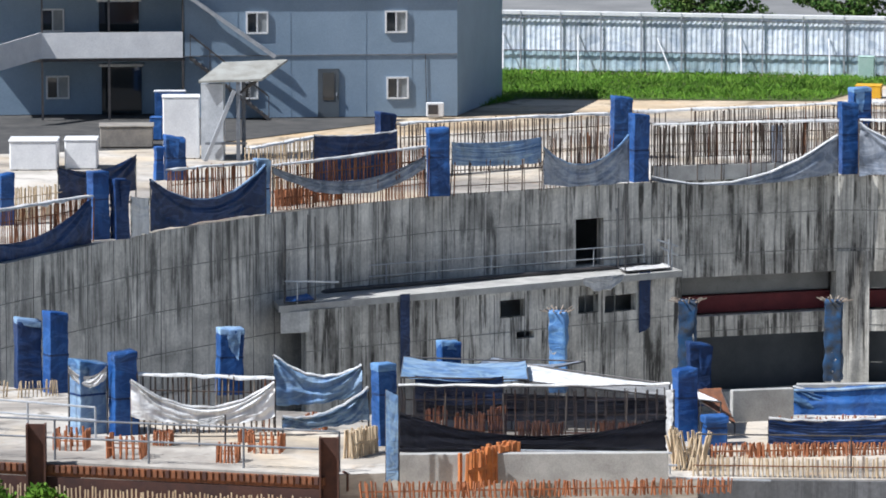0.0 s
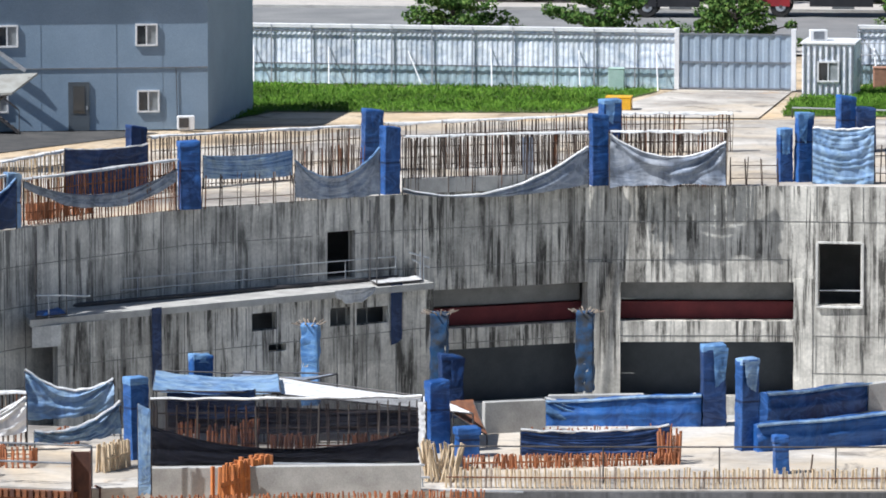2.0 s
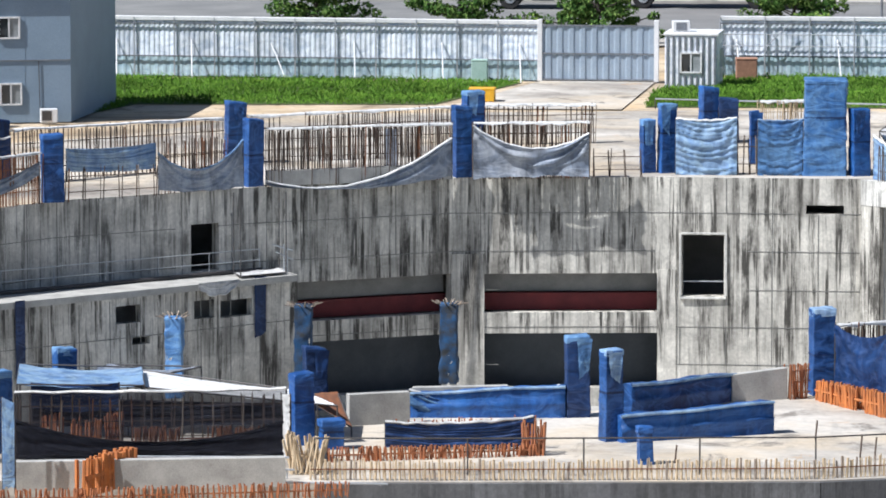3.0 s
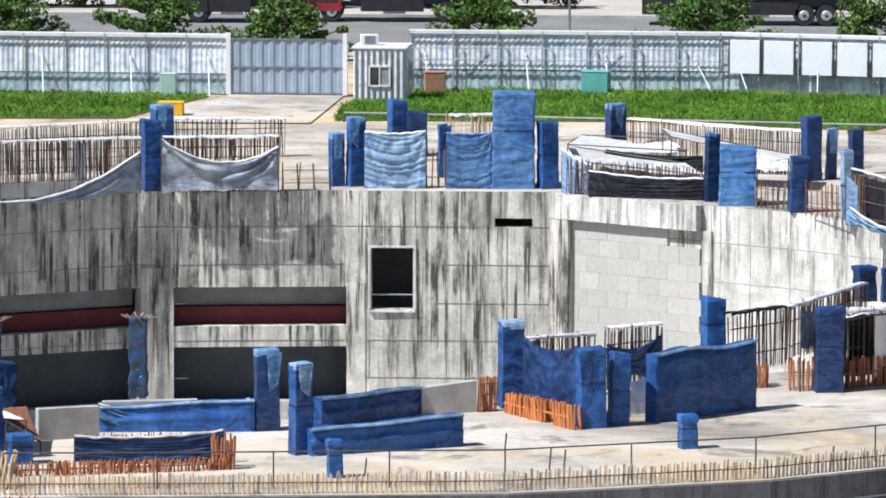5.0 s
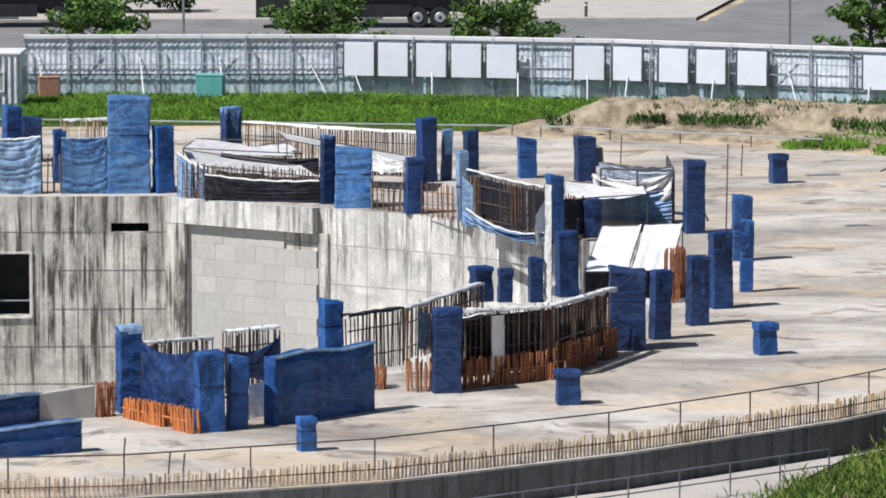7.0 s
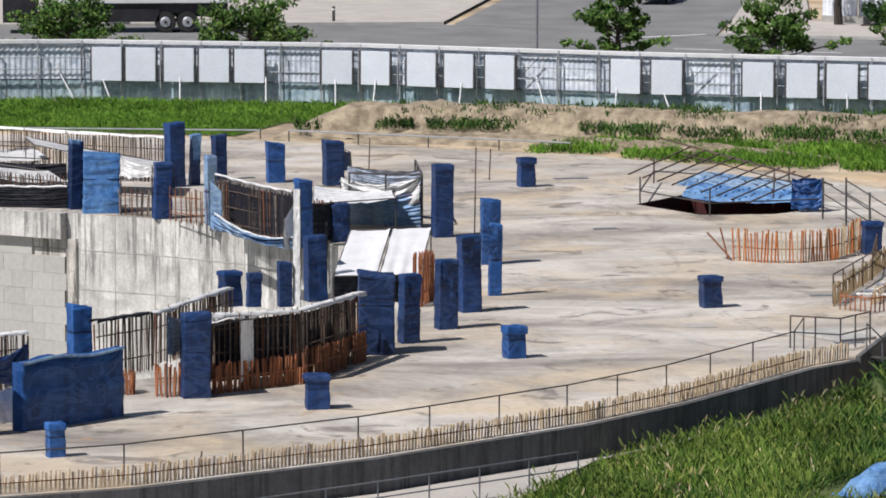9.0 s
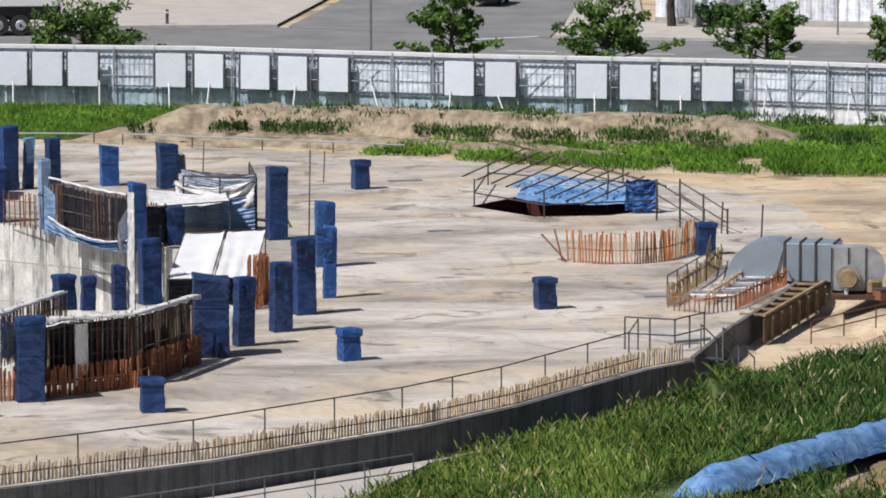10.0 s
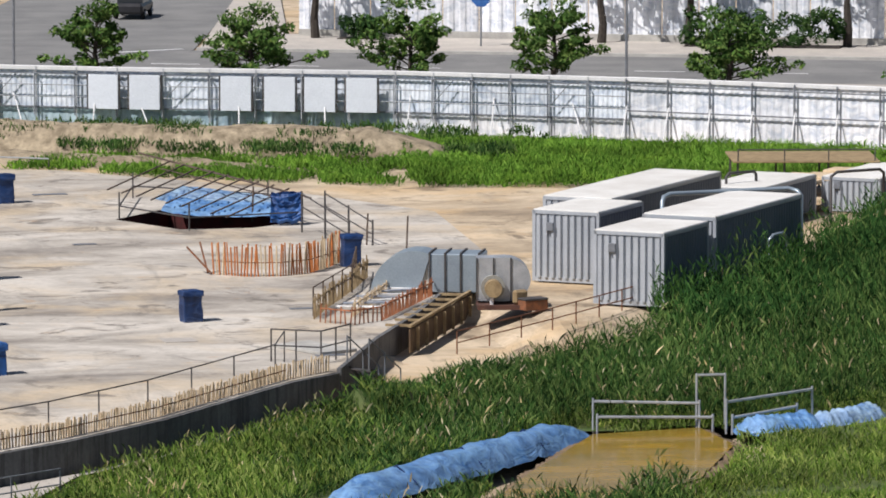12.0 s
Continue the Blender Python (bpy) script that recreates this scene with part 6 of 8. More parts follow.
def build_far_hoarding():
    e = thing("far_hoarding", "tall white sheet hoarding across the road", "fence")
    me = mesh_of(ribbed(2.0, 6.0, 3, 0.06), "sheet")
    me.materials.append(M_SHEET_WHITE)
    a, b = Vector((45.0, 309.0)), Vector((100.0, 286.4))
    d = b - a
    n = int(d.length / 2)
    for i in range(n):
        ob = new("sheet", me)
        ob.parent = e
        c = a + d * (i + 0.5) / n
        ob.matrix_world = Matrix.Translation((c.x, c.y, 0.1)) @ Matrix.Rotation(math.atan2(d.y, d.x), 4, "Z")
    part("base_beam", boxm(((a.x + b.x) / 2, (a.y + b.y) / 2 - 0.15, 0.25), (d.length, 0.3, 0.4), math.atan2(d.y, d.x)), M_CONC, e)


build_far_hoarding()


# ---- plants ----
def leaves_mesh(name, centres, per, size, seed, squash=0.8):
    """Leaf clumps: many small tilted quads round each centre."""
    rnd = np.random.RandomState(seed)
    vs, fs = [], []
    for c, r in centres:
        for _ in range(per):
            v = rnd.normal(size=3)
            v = v / np.linalg.norm(v) * r * rnd.uniform(0.55, 1.05)
            v[2] *= squash
            p = np.array(c) + v
            s = size * rnd.uniform(0.6, 1.4)
            a = rnd.normal(size=3)
            a /= np.linalg.norm(a)
            b = np.cross(a, rnd.normal(size=3))
            b /= np.linalg.norm(b) + 1e-9
            k = len(vs)
            vs += [tuple(p - a * s), tuple(p + b * s * 0.45), tuple(p + a * s), tuple(p - b * s * 0.45)]
            fs.append((k, k + 1, k + 2, k + 3))
    me = bpy.data.meshes.new(name)
    me.from_pydata(vs, [], fs)
    return me


M_LEAF = grass_mat("tree_leaf", (0.024, 0.060, 0.014), (0.058, 0.120, 0.027), (0.14, 0.21, 0.06))
M_LEAF_DARK = grass_mat("hedge_leaf", (0.014, 0.035, 0.012), (0.03, 0.07, 0.02), (0.06, 0.11, 0.03))
M_BARK = mottled("bark", (0.035, 0.029, 0.024), (0.06, 0.05, 0.042), 6.0, 0.95)


def tree(x, y, h, spread, seed, mat=None, label="small leafy street tree with drooping branches", bare=0.06):
    rnd = random.Random(seed)
    e = thing("tree", label, "tree", pose(x, y, 0, 0, 0, rnd.uniform(0, 360)), "street trees")
    bm = bmesh.new()
    prev, r0 = Vector((0, 0, 0)), 0.05 * h ** 0.7
    for i in range(1, 6):
        p = Vector((rnd.uniform(-0.1, 0.1), rnd.uniform(-0.1, 0.1), h * 0.62 * i / 5))
        d = p - prev
        m = Matrix.Translation((prev + p) / 2) @ d.to_track_quat("Z", "Y").to_matrix().to_4x4()
        bmesh.ops.create_cone(bm, cap_ends=False, segments=7, radius1=r0 * (1.15 - 0.17 * (i - 1)), radius2=r0 * (1.15 - 0.17 * i), depth=d.length * 1.05, matrix=m)
        prev = p
    part("trunk", bm, M_BARK, e)
    centres, limbs = [], []
    for i in range(24):
        a = i * 2.4 + rnd.uniform(-0.4, 0.4)
        z0 = h * (bare + 0.52 * i / 24)
        reach = spread * rnd.uniform(0.45, 1.0) * (1.2 - 0.65 * i / 24)
        tip = Vector((math.cos(a) * reach, math.sin(a) * reach, z0 + h * rnd.uniform(0.05, 0.22)))
        limbs.append((Vector((0, 0, z0)), tip, 0.035))
        for k in (0.55, 0.8, 1.05):
            centres.append((tuple(Vector((0, 0, z0)).lerp(tip, k) + Vector((rnd.uniform(-0.2, 0.2), rnd.uniform(-0.2, 0.2), 0.05))), spread * rnd.uniform(0.10, 0.18)))
    for i in range(6):
        centres.append(((rnd.uniform(-0.35, 0.35) * spread, rnd.uniform(-0.35, 0.35) * spread, h * rnd.uniform(0.62, 0.95)), spread * rnd.uniform(0.2, 0.3)))
    for a, b, r in limbs:
        part("limb", bars_mesh("limb", [(a, b, r)], 5), M_BARK, e)
    tagged(part("crown", leaves_mesh("crown", centres, 70, 0.125, seed, 0.6), mat or M_LEAF, e), kind="stuff")
    return e


for i, (tx, ty, th, ts) in enumerate(((-33.0, 287.0, 3.9, 2.2), (-25.5, 287.5, 4.4, 2.3), (-18.3, 284.0, 3.7, 2.2), (-8.4, 286.5, 4.6, 2.4), (3.0, 286.8, 4.5, 2.6), (12.3, 285.8, 4.2, 2.6),
                                      (31.0, 284.5, 5.6, 2.2), (38.6, 282.0, 4.6, 2.5), (46.4, 279.5, 5.2, 2.4), (53.2, 276.5, 6.0, 2.5), (61.2, 272.0, 4.7, 2.6), (70.5, 269.0, 5.0, 2.4))):
    tree(tx, ty, th * (0.92 if i < 6 else 0.86), ts * (1.4 if i < 6 else 1.15), i + 3)
for i, (tx, ty) in enumerate(((45.6, 306.8), (60.5, 300.8), (65.0, 298.9), (73.0, 295.6), (82.0, 292.0))):
    tree(tx, ty, 9.0, 3.2, i + 40, M_LEAF, "tall street tree with a dark bare trunk", 0.42)


def hedge(x, y, w, d, h, rz, seed):
    e = thing("hedge", "dense dark green clipped hedge along the pavement", "hedge", pose(x, y, 0, 0, 0, rz))
    rnd = random.Random(seed)
    cs = [((rnd.uniform(-w / 2, w / 2), rnd.uniform(-d / 2, d / 2), rnd.uniform(0.2, h)), 0.45) for _ in range(int(w * 9))]
    tagged(part("foliage", leaves_mesh("foliage", cs, 60, 0.13, seed), M_LEAF_DARK, e), kind="stuff")
    part("soil_bed", boxm((0, 0, 0.12), (w, d, 0.08)), M_BARK, e)


hedge(68.6, 296.6, 8.5, 1.6, 2.0, -21, 5)
hedge(-27.0, 314.5, 20.0, 2.0, 3.0, 0, 7)
hedge(-8.5, 315.5, 9.0, 2.0, 2.4, 0, 8)
hedge(48.0, 305.9, 2.4, 1.2, 1.2, -21, 6)
for i, px in enumerate((2.0, 5.5, 8.2, 14.0, 18.0)):
    bl = thing("bollard", "short dark pavement bollard across the road", "bollard", pose(px, 311.2, 0.1), "bollards on the pavement")
    part("shaft", bars_mesh("shaft", [((0, 0, 0), (0, 0, 0.8), 0.09)], 8), M_DARKSTEEL, bl)
    part("band", bars_mesh("band", [((0, 0, 0.6), (0, 0, 0.7), 0.1)], 8), M_PAINTWHITE, bl)
for px, py in ((27.0, 286.5), (57.0, 277.0), (-4.0, 289.0)):
    sp = thing("sign_pole", "thin grey roadside pole behind the fence", "pole", pose(px, py, 0))
    part("shaft", bars_mesh("shaft", [((0, 0, 0), (0, 0, 7), 0.07)], 8), M_GREYSTEEL, sp)
    part("base", boxm((0, 0, 0.1), (0.3, 0.3, 0.2)), M_CONC, sp)
sg = thing("road_sign", "blue round road sign on a grey pole", "road sign", pose(53.6, 299.6, 0, 0, 0, -20))
part("shaft", bars_mesh("shaft", [((0, 0, 0), (0, 0, 3.2), 0.05)], 8), M_GREYSTEEL, sg)
part("plate", bars_mesh("plate", [((0, -0.06, 2.75), (0, -0.02, 2.75), 0.55)], 8), M_BLUE, sg)


# ---- vehicles on the road ----
M_TYRE = mottled("tyre", (0.022, 0.022, 0.023), (0.035, 0.034, 0.033), 8.0, 0.9)
M_TRUCKBLACK = mottled("black_truck_paint", (0.02, 0.02, 0.023), (0.035, 0.035, 0.04), 2.0, 0.35)
M_TRUCKRED = mottled("red_truck_paint", (0.33, 0.03, 0.035), (0.25, 0.025, 0.03), 1.0, 0.4)


def wheel(parent, x, y, r=0.58, w=0.3):
    bm = bmesh.new()
    m = Matrix.Translation((x, y, r)) @ Matrix.Rotation(math.pi / 2, 4, "X")
    bmesh.ops.create_cone(bm, cap_ends=True, segments=24, radius1=r, radius2=r, depth=w, matrix=m)
    bmesh.ops.bevel(bm, geom=[ed for ed in bm.edges if len(ed.link_faces) == 2 and ed.calc_face_angle(0) > 1.0], offset=0.05, segments=2, affect="EDGES")
    wh = part("tyre", bm, M_TYRE, parent)
    s = -1 if y < 0 else 1
    b2 = bmesh.new()
    bmesh.ops.create_cone(b2, cap_ends=True, segments=20, radius1=r * 0.55, radius2=r * 0.42, depth=0.08, matrix=Matrix.Translation((x, y + s * w * 0.52, r)) @ Matrix.Rotation(math.pi / 2, 4, "X"))
    rim = part("rim", b2, M_STEEL, wh, "dull steel rim")
    b3 = bmesh.new()
    bmesh.ops.create_cone(b3, cap_ends=True, segments=10, radius1=r * 0.2, radius2=r * 0.16, depth=0.12, matrix=Matrix.Translation((x, y + s * w * 0.55, r)) @ Matrix.Rotation(math.pi / 2, 4, "X"))
    part("hub", b3, M_DARKSTEEL, wh)


def lorry(x, y, length, body, axles, label, cab=None, side=None):
    e = thing("lorry", label, "lorry", pose(x, y, 0))
    part("chassis", boxm((0, 0, 0.95), (length, 0.9, 0.25), 0, 0.02), M_TRUCKBLACK, e)
    part("load_bed", boxm((0.8, 0, 2.55), (length - 2.6, 2.4, 1.9), 0, 0.04), body, e)
    part("underframe", boxm((0.8, 0, 1.3), (length - 2.8, 1.9, 0.55), 0, 0.03), M_TRUCKBLACK, e)
    part("side_skirt", boxm((-0.3, -1.12, 0.95), (length * 0.36, 0.06, 0.7)), side or M_TRUCKBLACK, e)
    cb = part("cab", prism(bmesh.new(), [(-length / 2 - 0.2, -1.2), (-length / 2 + 1.7, -1.2), (-length / 2 + 1.7, 1.2), (-length / 2 - 0.2, 1.2)], 0.6, 3.0), cab or body, e)
    part("side_window", boxm((-length / 2 + 0.6, -1.21, 2.3), (1.0, 0.03, 0.7)), M_GLASS, cb)
    part("fender", boxm((-length / 2 + 0.9, -1.16, 1.15), (1.3, 0.1, 0.14)), M_TRUCKBLACK, e)
    part("fuel_tank", bars_mesh("fuel_tank", [((-0.8, -0.85, 0.75), (0.4, -0.85, 0.75), 0.3)], 12), M_STEEL, e)
    part("mud_guard", boxm((axles[-1] + 0.75, -1.0, 0.6), (0.05, 0.5, 0.6)), M_TRUCKBLACK, e)
    for ax in axles:
        for s in (-1.0, 1.0):
            wheel(e, ax, s)


lorry(-22.4, 305.9, 6.4, M_TRUCKBLACK, (-2.0, 1.9), "black tractor lorry parked on the road")
lorry(-13.6, 307.0, 9.6, M_TRUCKRED, (-3.6, 2.6, 3.9), "red flatbed lorry parked on the road")
lorry(6.2, 306.0, 12.6, M_PAINTWHITE, (-5.0, 2.3, 3.5), "white box lorry parked on the road", M_TRUCKBLACK)
def car(x, y, rz, mat, label):
    e = thing("car", label, "car", pose(x, y, 0, 0, 0, rz))
    part("body", boxm((0, 0, 0.62), (4.3, 1.75, 0.62), 0, 0.16), mat, e)
    part("cabin", prism(bmesh.new(), [(-1.2, -0.75), (1.5, -0.75), (1.5, 0.75), (-1.2, 0.75)], 0.9, 1.42), M_GLASS, e)
    part("roof", boxm((0.1, 0, 1.43), (2.1, 1.4, 0.06), 0, 0.02), mat, e)
    for ax in (-1.35, 1.35):
        for s in (-0.8, 0.8):
            wheel(e, ax, s, 0.33, 0.22)


car(37.6, 325.0, 75, M_TRUCKBLACK, "black car waiting in the side road")
# ---- grass, mound and field ----
def blades(name, spots, height, width, seed, lean=0.35, label="", mat=None, cat="grass", leaf=0.0):
    """Many single blades; spots are (x, y, z, scale)."""
    rnd = np.random.RandomState(seed)
    n = len(spots)
    sp = np.array(spots)
    h = height * sp[:, 3] * rnd.uniform(0.55, 1.25, n)
    if leaf:
        sp = sp.copy()
        sp[:, 2] += h * rnd.uniform(0.0, 1.0, n) ** 0.7
        h = leaf * rnd.uniform(0.6, 1.5, n)
    a = rnd.uniform(0, 2 * np.pi, n)
    w = width * rnd.uniform(0.6, 1.5, n)
    dx, dy = np.cos(a) * w, np.sin(a) * w * 0.4
    lx, ly = rnd.normal(0, lean, n) * h, rnd.normal(0, lean, n) * h
    p0 = np.stack([sp[:, 0] - dx, sp[:, 1] - dy, sp[:, 2] - 0.03], 1)
    p1 = np.stack([sp[:, 0] + dx, sp[:, 1] + dy, sp[:, 2] - 0.03], 1)
    p2 = np.stack([sp[:, 0] + dx * 0.7 + lx * 0.4, sp[:, 1] + dy + ly * 0.4, sp[:, 2] + h * 0.6], 1)
    p3 = np.stack([sp[:, 0] + lx, sp[:, 1] + ly, sp[:, 2] + h], 1)
    vs = np.stack([p0, p1, p2, p3], 1).reshape(-1, 3)
    me = bpy.data.meshes.new(name)
    me.from_pydata([tuple(v) for v in vs], [], [(4 * i, 4 * i + 1, 4 * i + 2, 4 * i + 3) for i in range(n)])
    ob = part(name, me, mat)
    return tagged(ob, label, cat, kind="stuff")


def scatter(n, region, seed, z=None, patch=0.0):
    """Random spots in a plan outline, thinned by a patchy noise."""
    rnd = random.Random(seed)
    xs, ys = [p[0] for p in region], [p[1] for p in region]
    out, tries = [], 0
    while len(out) < n and tries < n * 12:
        tries += 1
        x, y = rnd.uniform(min(xs), max(xs)), rnd.uniform(min(ys), max(ys))
        if not inside(x, y, region):
            continue
        k = noise.noise((x * 0.35, y * 0.35, seed)) + 0.5 * noise.noise((x * 1.3, y * 1.3, seed))
        if patch and k < -patch:
            continue
        zz = ground_z(x, y) if z is None else z(x, y)
        out.append((x, y, zz, 0.75 + 0.45 * k))
    return out


GRASS_BACK_W = [(-39.0, 244.0), (-37.0, 250.5), (-23.5, 251.5), (-20.4, 262.5), (-60.0, 264.0), (-60.0, 252.0)]
GRASS_BACK_E = [(-14.0, 251.0), (0.0, 251.5), (10.0, 248.0), (12.5, 254.0), (26.0, 249.5), (45.0, 240.0), (47.5, 238.0), (57.0, 241.0), (51.0, 246.5), (41.3, 252.2), (29.0, 256.4), (16.5, 262.2), (3.5, 265.4), (-11.2, 265.8), (-14.0, 258.0)]
MEADOW_W = [(22.0, 239.5), (31.5, 233.2), (38.5, 229.5), (39.5, 243.5), (28.0, 246.5)]
MEADOW = [(38.5, 229.5), (46.0, 228.0), (57.0, 230.0), (63.0, 235.5), (57.0, 241.5), (47.0, 244.0), (39.5, 243.5)]
blades("grass", scatter(24000, MEADOW_W, 4, None, 0.12), 0.4, 0.026, 4, 0.5, "patchy green weeds on the soil at the deck's edge", M_GRASS, "grass", 0.15)
blades("grass", scatter(60000, GRASS_BACK_W, 1), 0.24, 0.017, 1, 0.6, "bright green rough grass before the fence", M_GRASS, "grass", 0.13)
blades("grass", scatter(95000, GRASS_BACK_E, 2), 0.24, 0.017, 2, 0.6, "bright green rough grass before the fence", M_GRASS, "grass", 0.13)
blades("grass", scatter(80000, MEADOW, 3, None, 0.9), 0.6, 0.018, 3, 0.5, "long green weeds at the deck's edge", M_GRASS, "grass", 0.17)


def soil_sheet(name, region, label, mat):
    bm = bmesh.new()
    bm.faces.new([bm.verts.new((x, y, -0.03)) for x, y in region])
    for f in bm.faces:
        f.normal_update()
        if f.normal.z < 0:
            f.normal_flip()
    bmesh.ops.triangulate(bm, faces=bm.faces)
    tagged(part(name, bm, mat), label, "ground", kind="structure")


M_TURF = mottled("turf_soil", (0.06, 0.10, 0.025), (0.10, 0.12, 0.04), 1.5, 0.95)
soil_sheet("ground_turf_west", GRASS_BACK_W, "green turf under rough grass", M_TURF)
# yard sheet: the shade before the office is painted into its dark colour
YARD = [(-62.0, 220.0), (-50.0, 224.0), (-46.0, 231.0), (-40.5, 240.5), (-51.0, 243.0), (-70.0, 240.0)]
soil_sheet("ground_yard", YARD, "office yard soil with the shade on it painted in", mottled("yard_soil_shaded", (0.045, 0.045, 0.045), (0.09, 0.085, 0.08), 0.8, 0.95))
soil_sheet("ground_turf_east", GRASS_BACK_E, "green turf under rough grass", M_TURF)


M_STRAWSOIL = mottled("straw_soil", (0.40, 0.33, 0.23), (0.17, 0.135, 0.09), 1.6, 0.95, fine=7.0, bump=0.9)


def build_mound(spine, tall, half):
    """A long low bank of straw-coloured soil."""
    bm = bmesh.new()
    rows = []
    pts = []
    for (x0, y0), (x1, y1) in zip(spine, spine[1:]):
        for k in range(14):
            pts.append((x0 + (x1 - x0) * k / 14, y0 + (y1 - y0) * k / 14))
    n = len(pts)
    for i, (x, y) in enumerate(pts):
        e = min(1, i / 9, (n - 1 - i) / 12)
        row = []
        for j in range(15):
            v = j / 14 * 2 - 1
            up = max(0.0, min(1.0, (v + 0.95) / 0.5)) if v < 0 else (1 - v * v) ** 0.7
            h = (up * up * (3 - 2 * up) if v < 0 else up) * tall * e + 0.16 * noise.noise((x * 0.5, y * 0.5 + v * 2, 0)) * e + 0.12 * noise.noise((x * 1.9, v * 6, 3)) * e
            row.append(bm.verts.new((x + v * 0.2 * half, y + v * half, max(-0.12, h - 0.08))))
        rows.append(row)
    for p, q in zip(rows, rows[1:]):
        for i in range(14):
            f = bm.faces.new((p[i], q[i], q[i + 1], p[i + 1]))
            f.smooth = True
    bmesh.ops.recalc_face_normals(bm, faces=bm.faces)
    tagged(part("soil_mound", bm, M_STRAWSOIL), "long low bank of dry straw-coloured soil", "soil bank", kind="structure")

def bank_weeds():
    bank = [(15.0, 247.0), (24.0, 245.5), (38.0, 239.5), (46.0, 238.5), (45.0, 242.0), (30.0, 247.0), (18.0, 250.5)]
    blades("weeds", scatter(3500, bank, 12, lambda x, y: 1.0, -0.12), 0.35, 0.03, 12, 0.35, "patchy green weeds on the soil bank", M_REED, "weeds", 0.16)
    face = [(12.5, 247.4), (17.0, 247.9), (23.0, 246.3), (30.0, 243.1), (38.0, 240.6), (44.0, 238.6), (44.0, 236.9), (37.0, 239.3), (29.5, 241.7), (23.0, 244.9), (17.0, 246.4), (12.5, 245.9)]
    blades("weeds", scatter(9000, face, 14, lambda x, y: 0.35, -0.06), 0.5, 0.03, 14, 0.4, "dark weeds hanging over the bank's front", M_REED, "weeds", 0.15)


build_mound([(12.0, 249.5), (17.0, 249.8), (23.0, 248.2), (30.0, 245.0), (38.0, 242.5), (44.0, 240.5)], 1.35, 3.2)
build_mound([(15.0, 246.2), (19.0, 245.4), (24.0, 243.0), (30.0, 239.4), (35.5, 236.4)], 0.4, 1.9)
bank_weeds()
for a, b in (((-13.5, 249.9, 0.45), (11.0, 246.2, 0.4)), ((20.5, 243.4, 0.2), (25.3, 241.6, 0.2)), ((12.2, 245.0, 0.5), (24.0, 239.2, 0.45))):
    e = thing("pipe_rail", "thin pale pipe rail at the deck's back edge", "railing")
    part("pipe", bars_mesh("pipe", [(a, b, 0.035)], 6), M_STEEL, e)
    for k in range(5):
        p = Vector(a).lerp(Vector(b), k / 4)
        part("stake", bars_mesh("stake", [((p.x, p.y, 0), tuple(p), 0.03)], 6), M_DARKSTEEL, e)

# The low field with reeds.
FIELD = [(11.2, 147.0), (14.6, 155.0), (17.0, 159.8), (20.6, 165.2), (25.4, 172.0), (28.0, 174.4), (32.6, 178.6), (37.6, 184.0), (41.6, 189.0), (45.6, 194.0), (50.0, 202.0), (60.0, 215.0), (70.0, 214.0), (60.0, 180.0), (50.0, 158.0), (40.0, 150.0), (22.0, 146.0)]
POND = [(27.3, 153.2), (30.1, 160.1), (33.4, 167.2), (36.9, 168.0), (37.2, 164.4), (34.8, 158.2), (30.4, 153.0)]


HEAPS = [(22.4, 154.0), (33.2, 167.8)]
HEAPS_FRONT = [(24.0, 153.4), (34.2, 166.8)]


def field_spot(n, seed, lo, hi, patch):
    out = []
    for x, y, z, s in scatter(n, FIELD, seed, None, patch):
        d = distance(x, y, POND + POND[:1])
        if inside(x, y, POND) or d < 0.35 or (x > 36.5 and distance(x, y, [(37.9, 166.8), (43.4, 170.0)]) < 1.2) or distance(x, y, HEAPS) < 1.1 or distance(x, y - 0.0, HEAPS_FRONT) < 1.3:
            continue
        tall = lo + (hi - lo) * min(1.0, max(0.0, (x - 22) / 14.0))
        tall += max(0.0, min(1.0, (x - 38.0) / 7.0)) * 0.9 * (seed == 21)
        tall *= min(1.0, 0.18 + distance(x, y, [(29.0, 176.0), (32.0, 179.4), (35.4, 184.2), (38.4, 188.3)]) / 5.0 + max(0.0, x - 39.0) / 3.0)
        if x > 33 and y < 168.5:
            if seed != 22:
                continue
            tall = 0.55
        out.append((x, y, z, s * tall))
    return out


def field_sheet():
    """Green soil under the reeds, following the ground."""
    bm = bmesh.new()
    vv = {}
    for i in range(26, 140):
        for j in range(290, 436):
            q = [(i / 2, j / 2), (i / 2 + 0.5, j / 2), (i / 2 + 0.5, j / 2 + 0.5), (i / 2, j / 2 + 0.5)]
            if not inside(*q[0], FIELD) or not inside(*q[2], FIELD) or any(inside(x, y, POND) for x, y in q) or distance(*q[0], POND + POND[:1]) < 1.0 or distance(*q[0], HEAPS_FRONT) < 1.6:
                continue
            for c in q:
                if c not in vv:
                    vv[c] = bm.verts.new((c[0], c[1], ground_z(*c) + 0.06))
            bm.faces.new([vv[c] for c in q])
    tagged(part("ground_turf_field", bm, M_TURF), "dark green soil under the reeds", "ground", kind="structure")


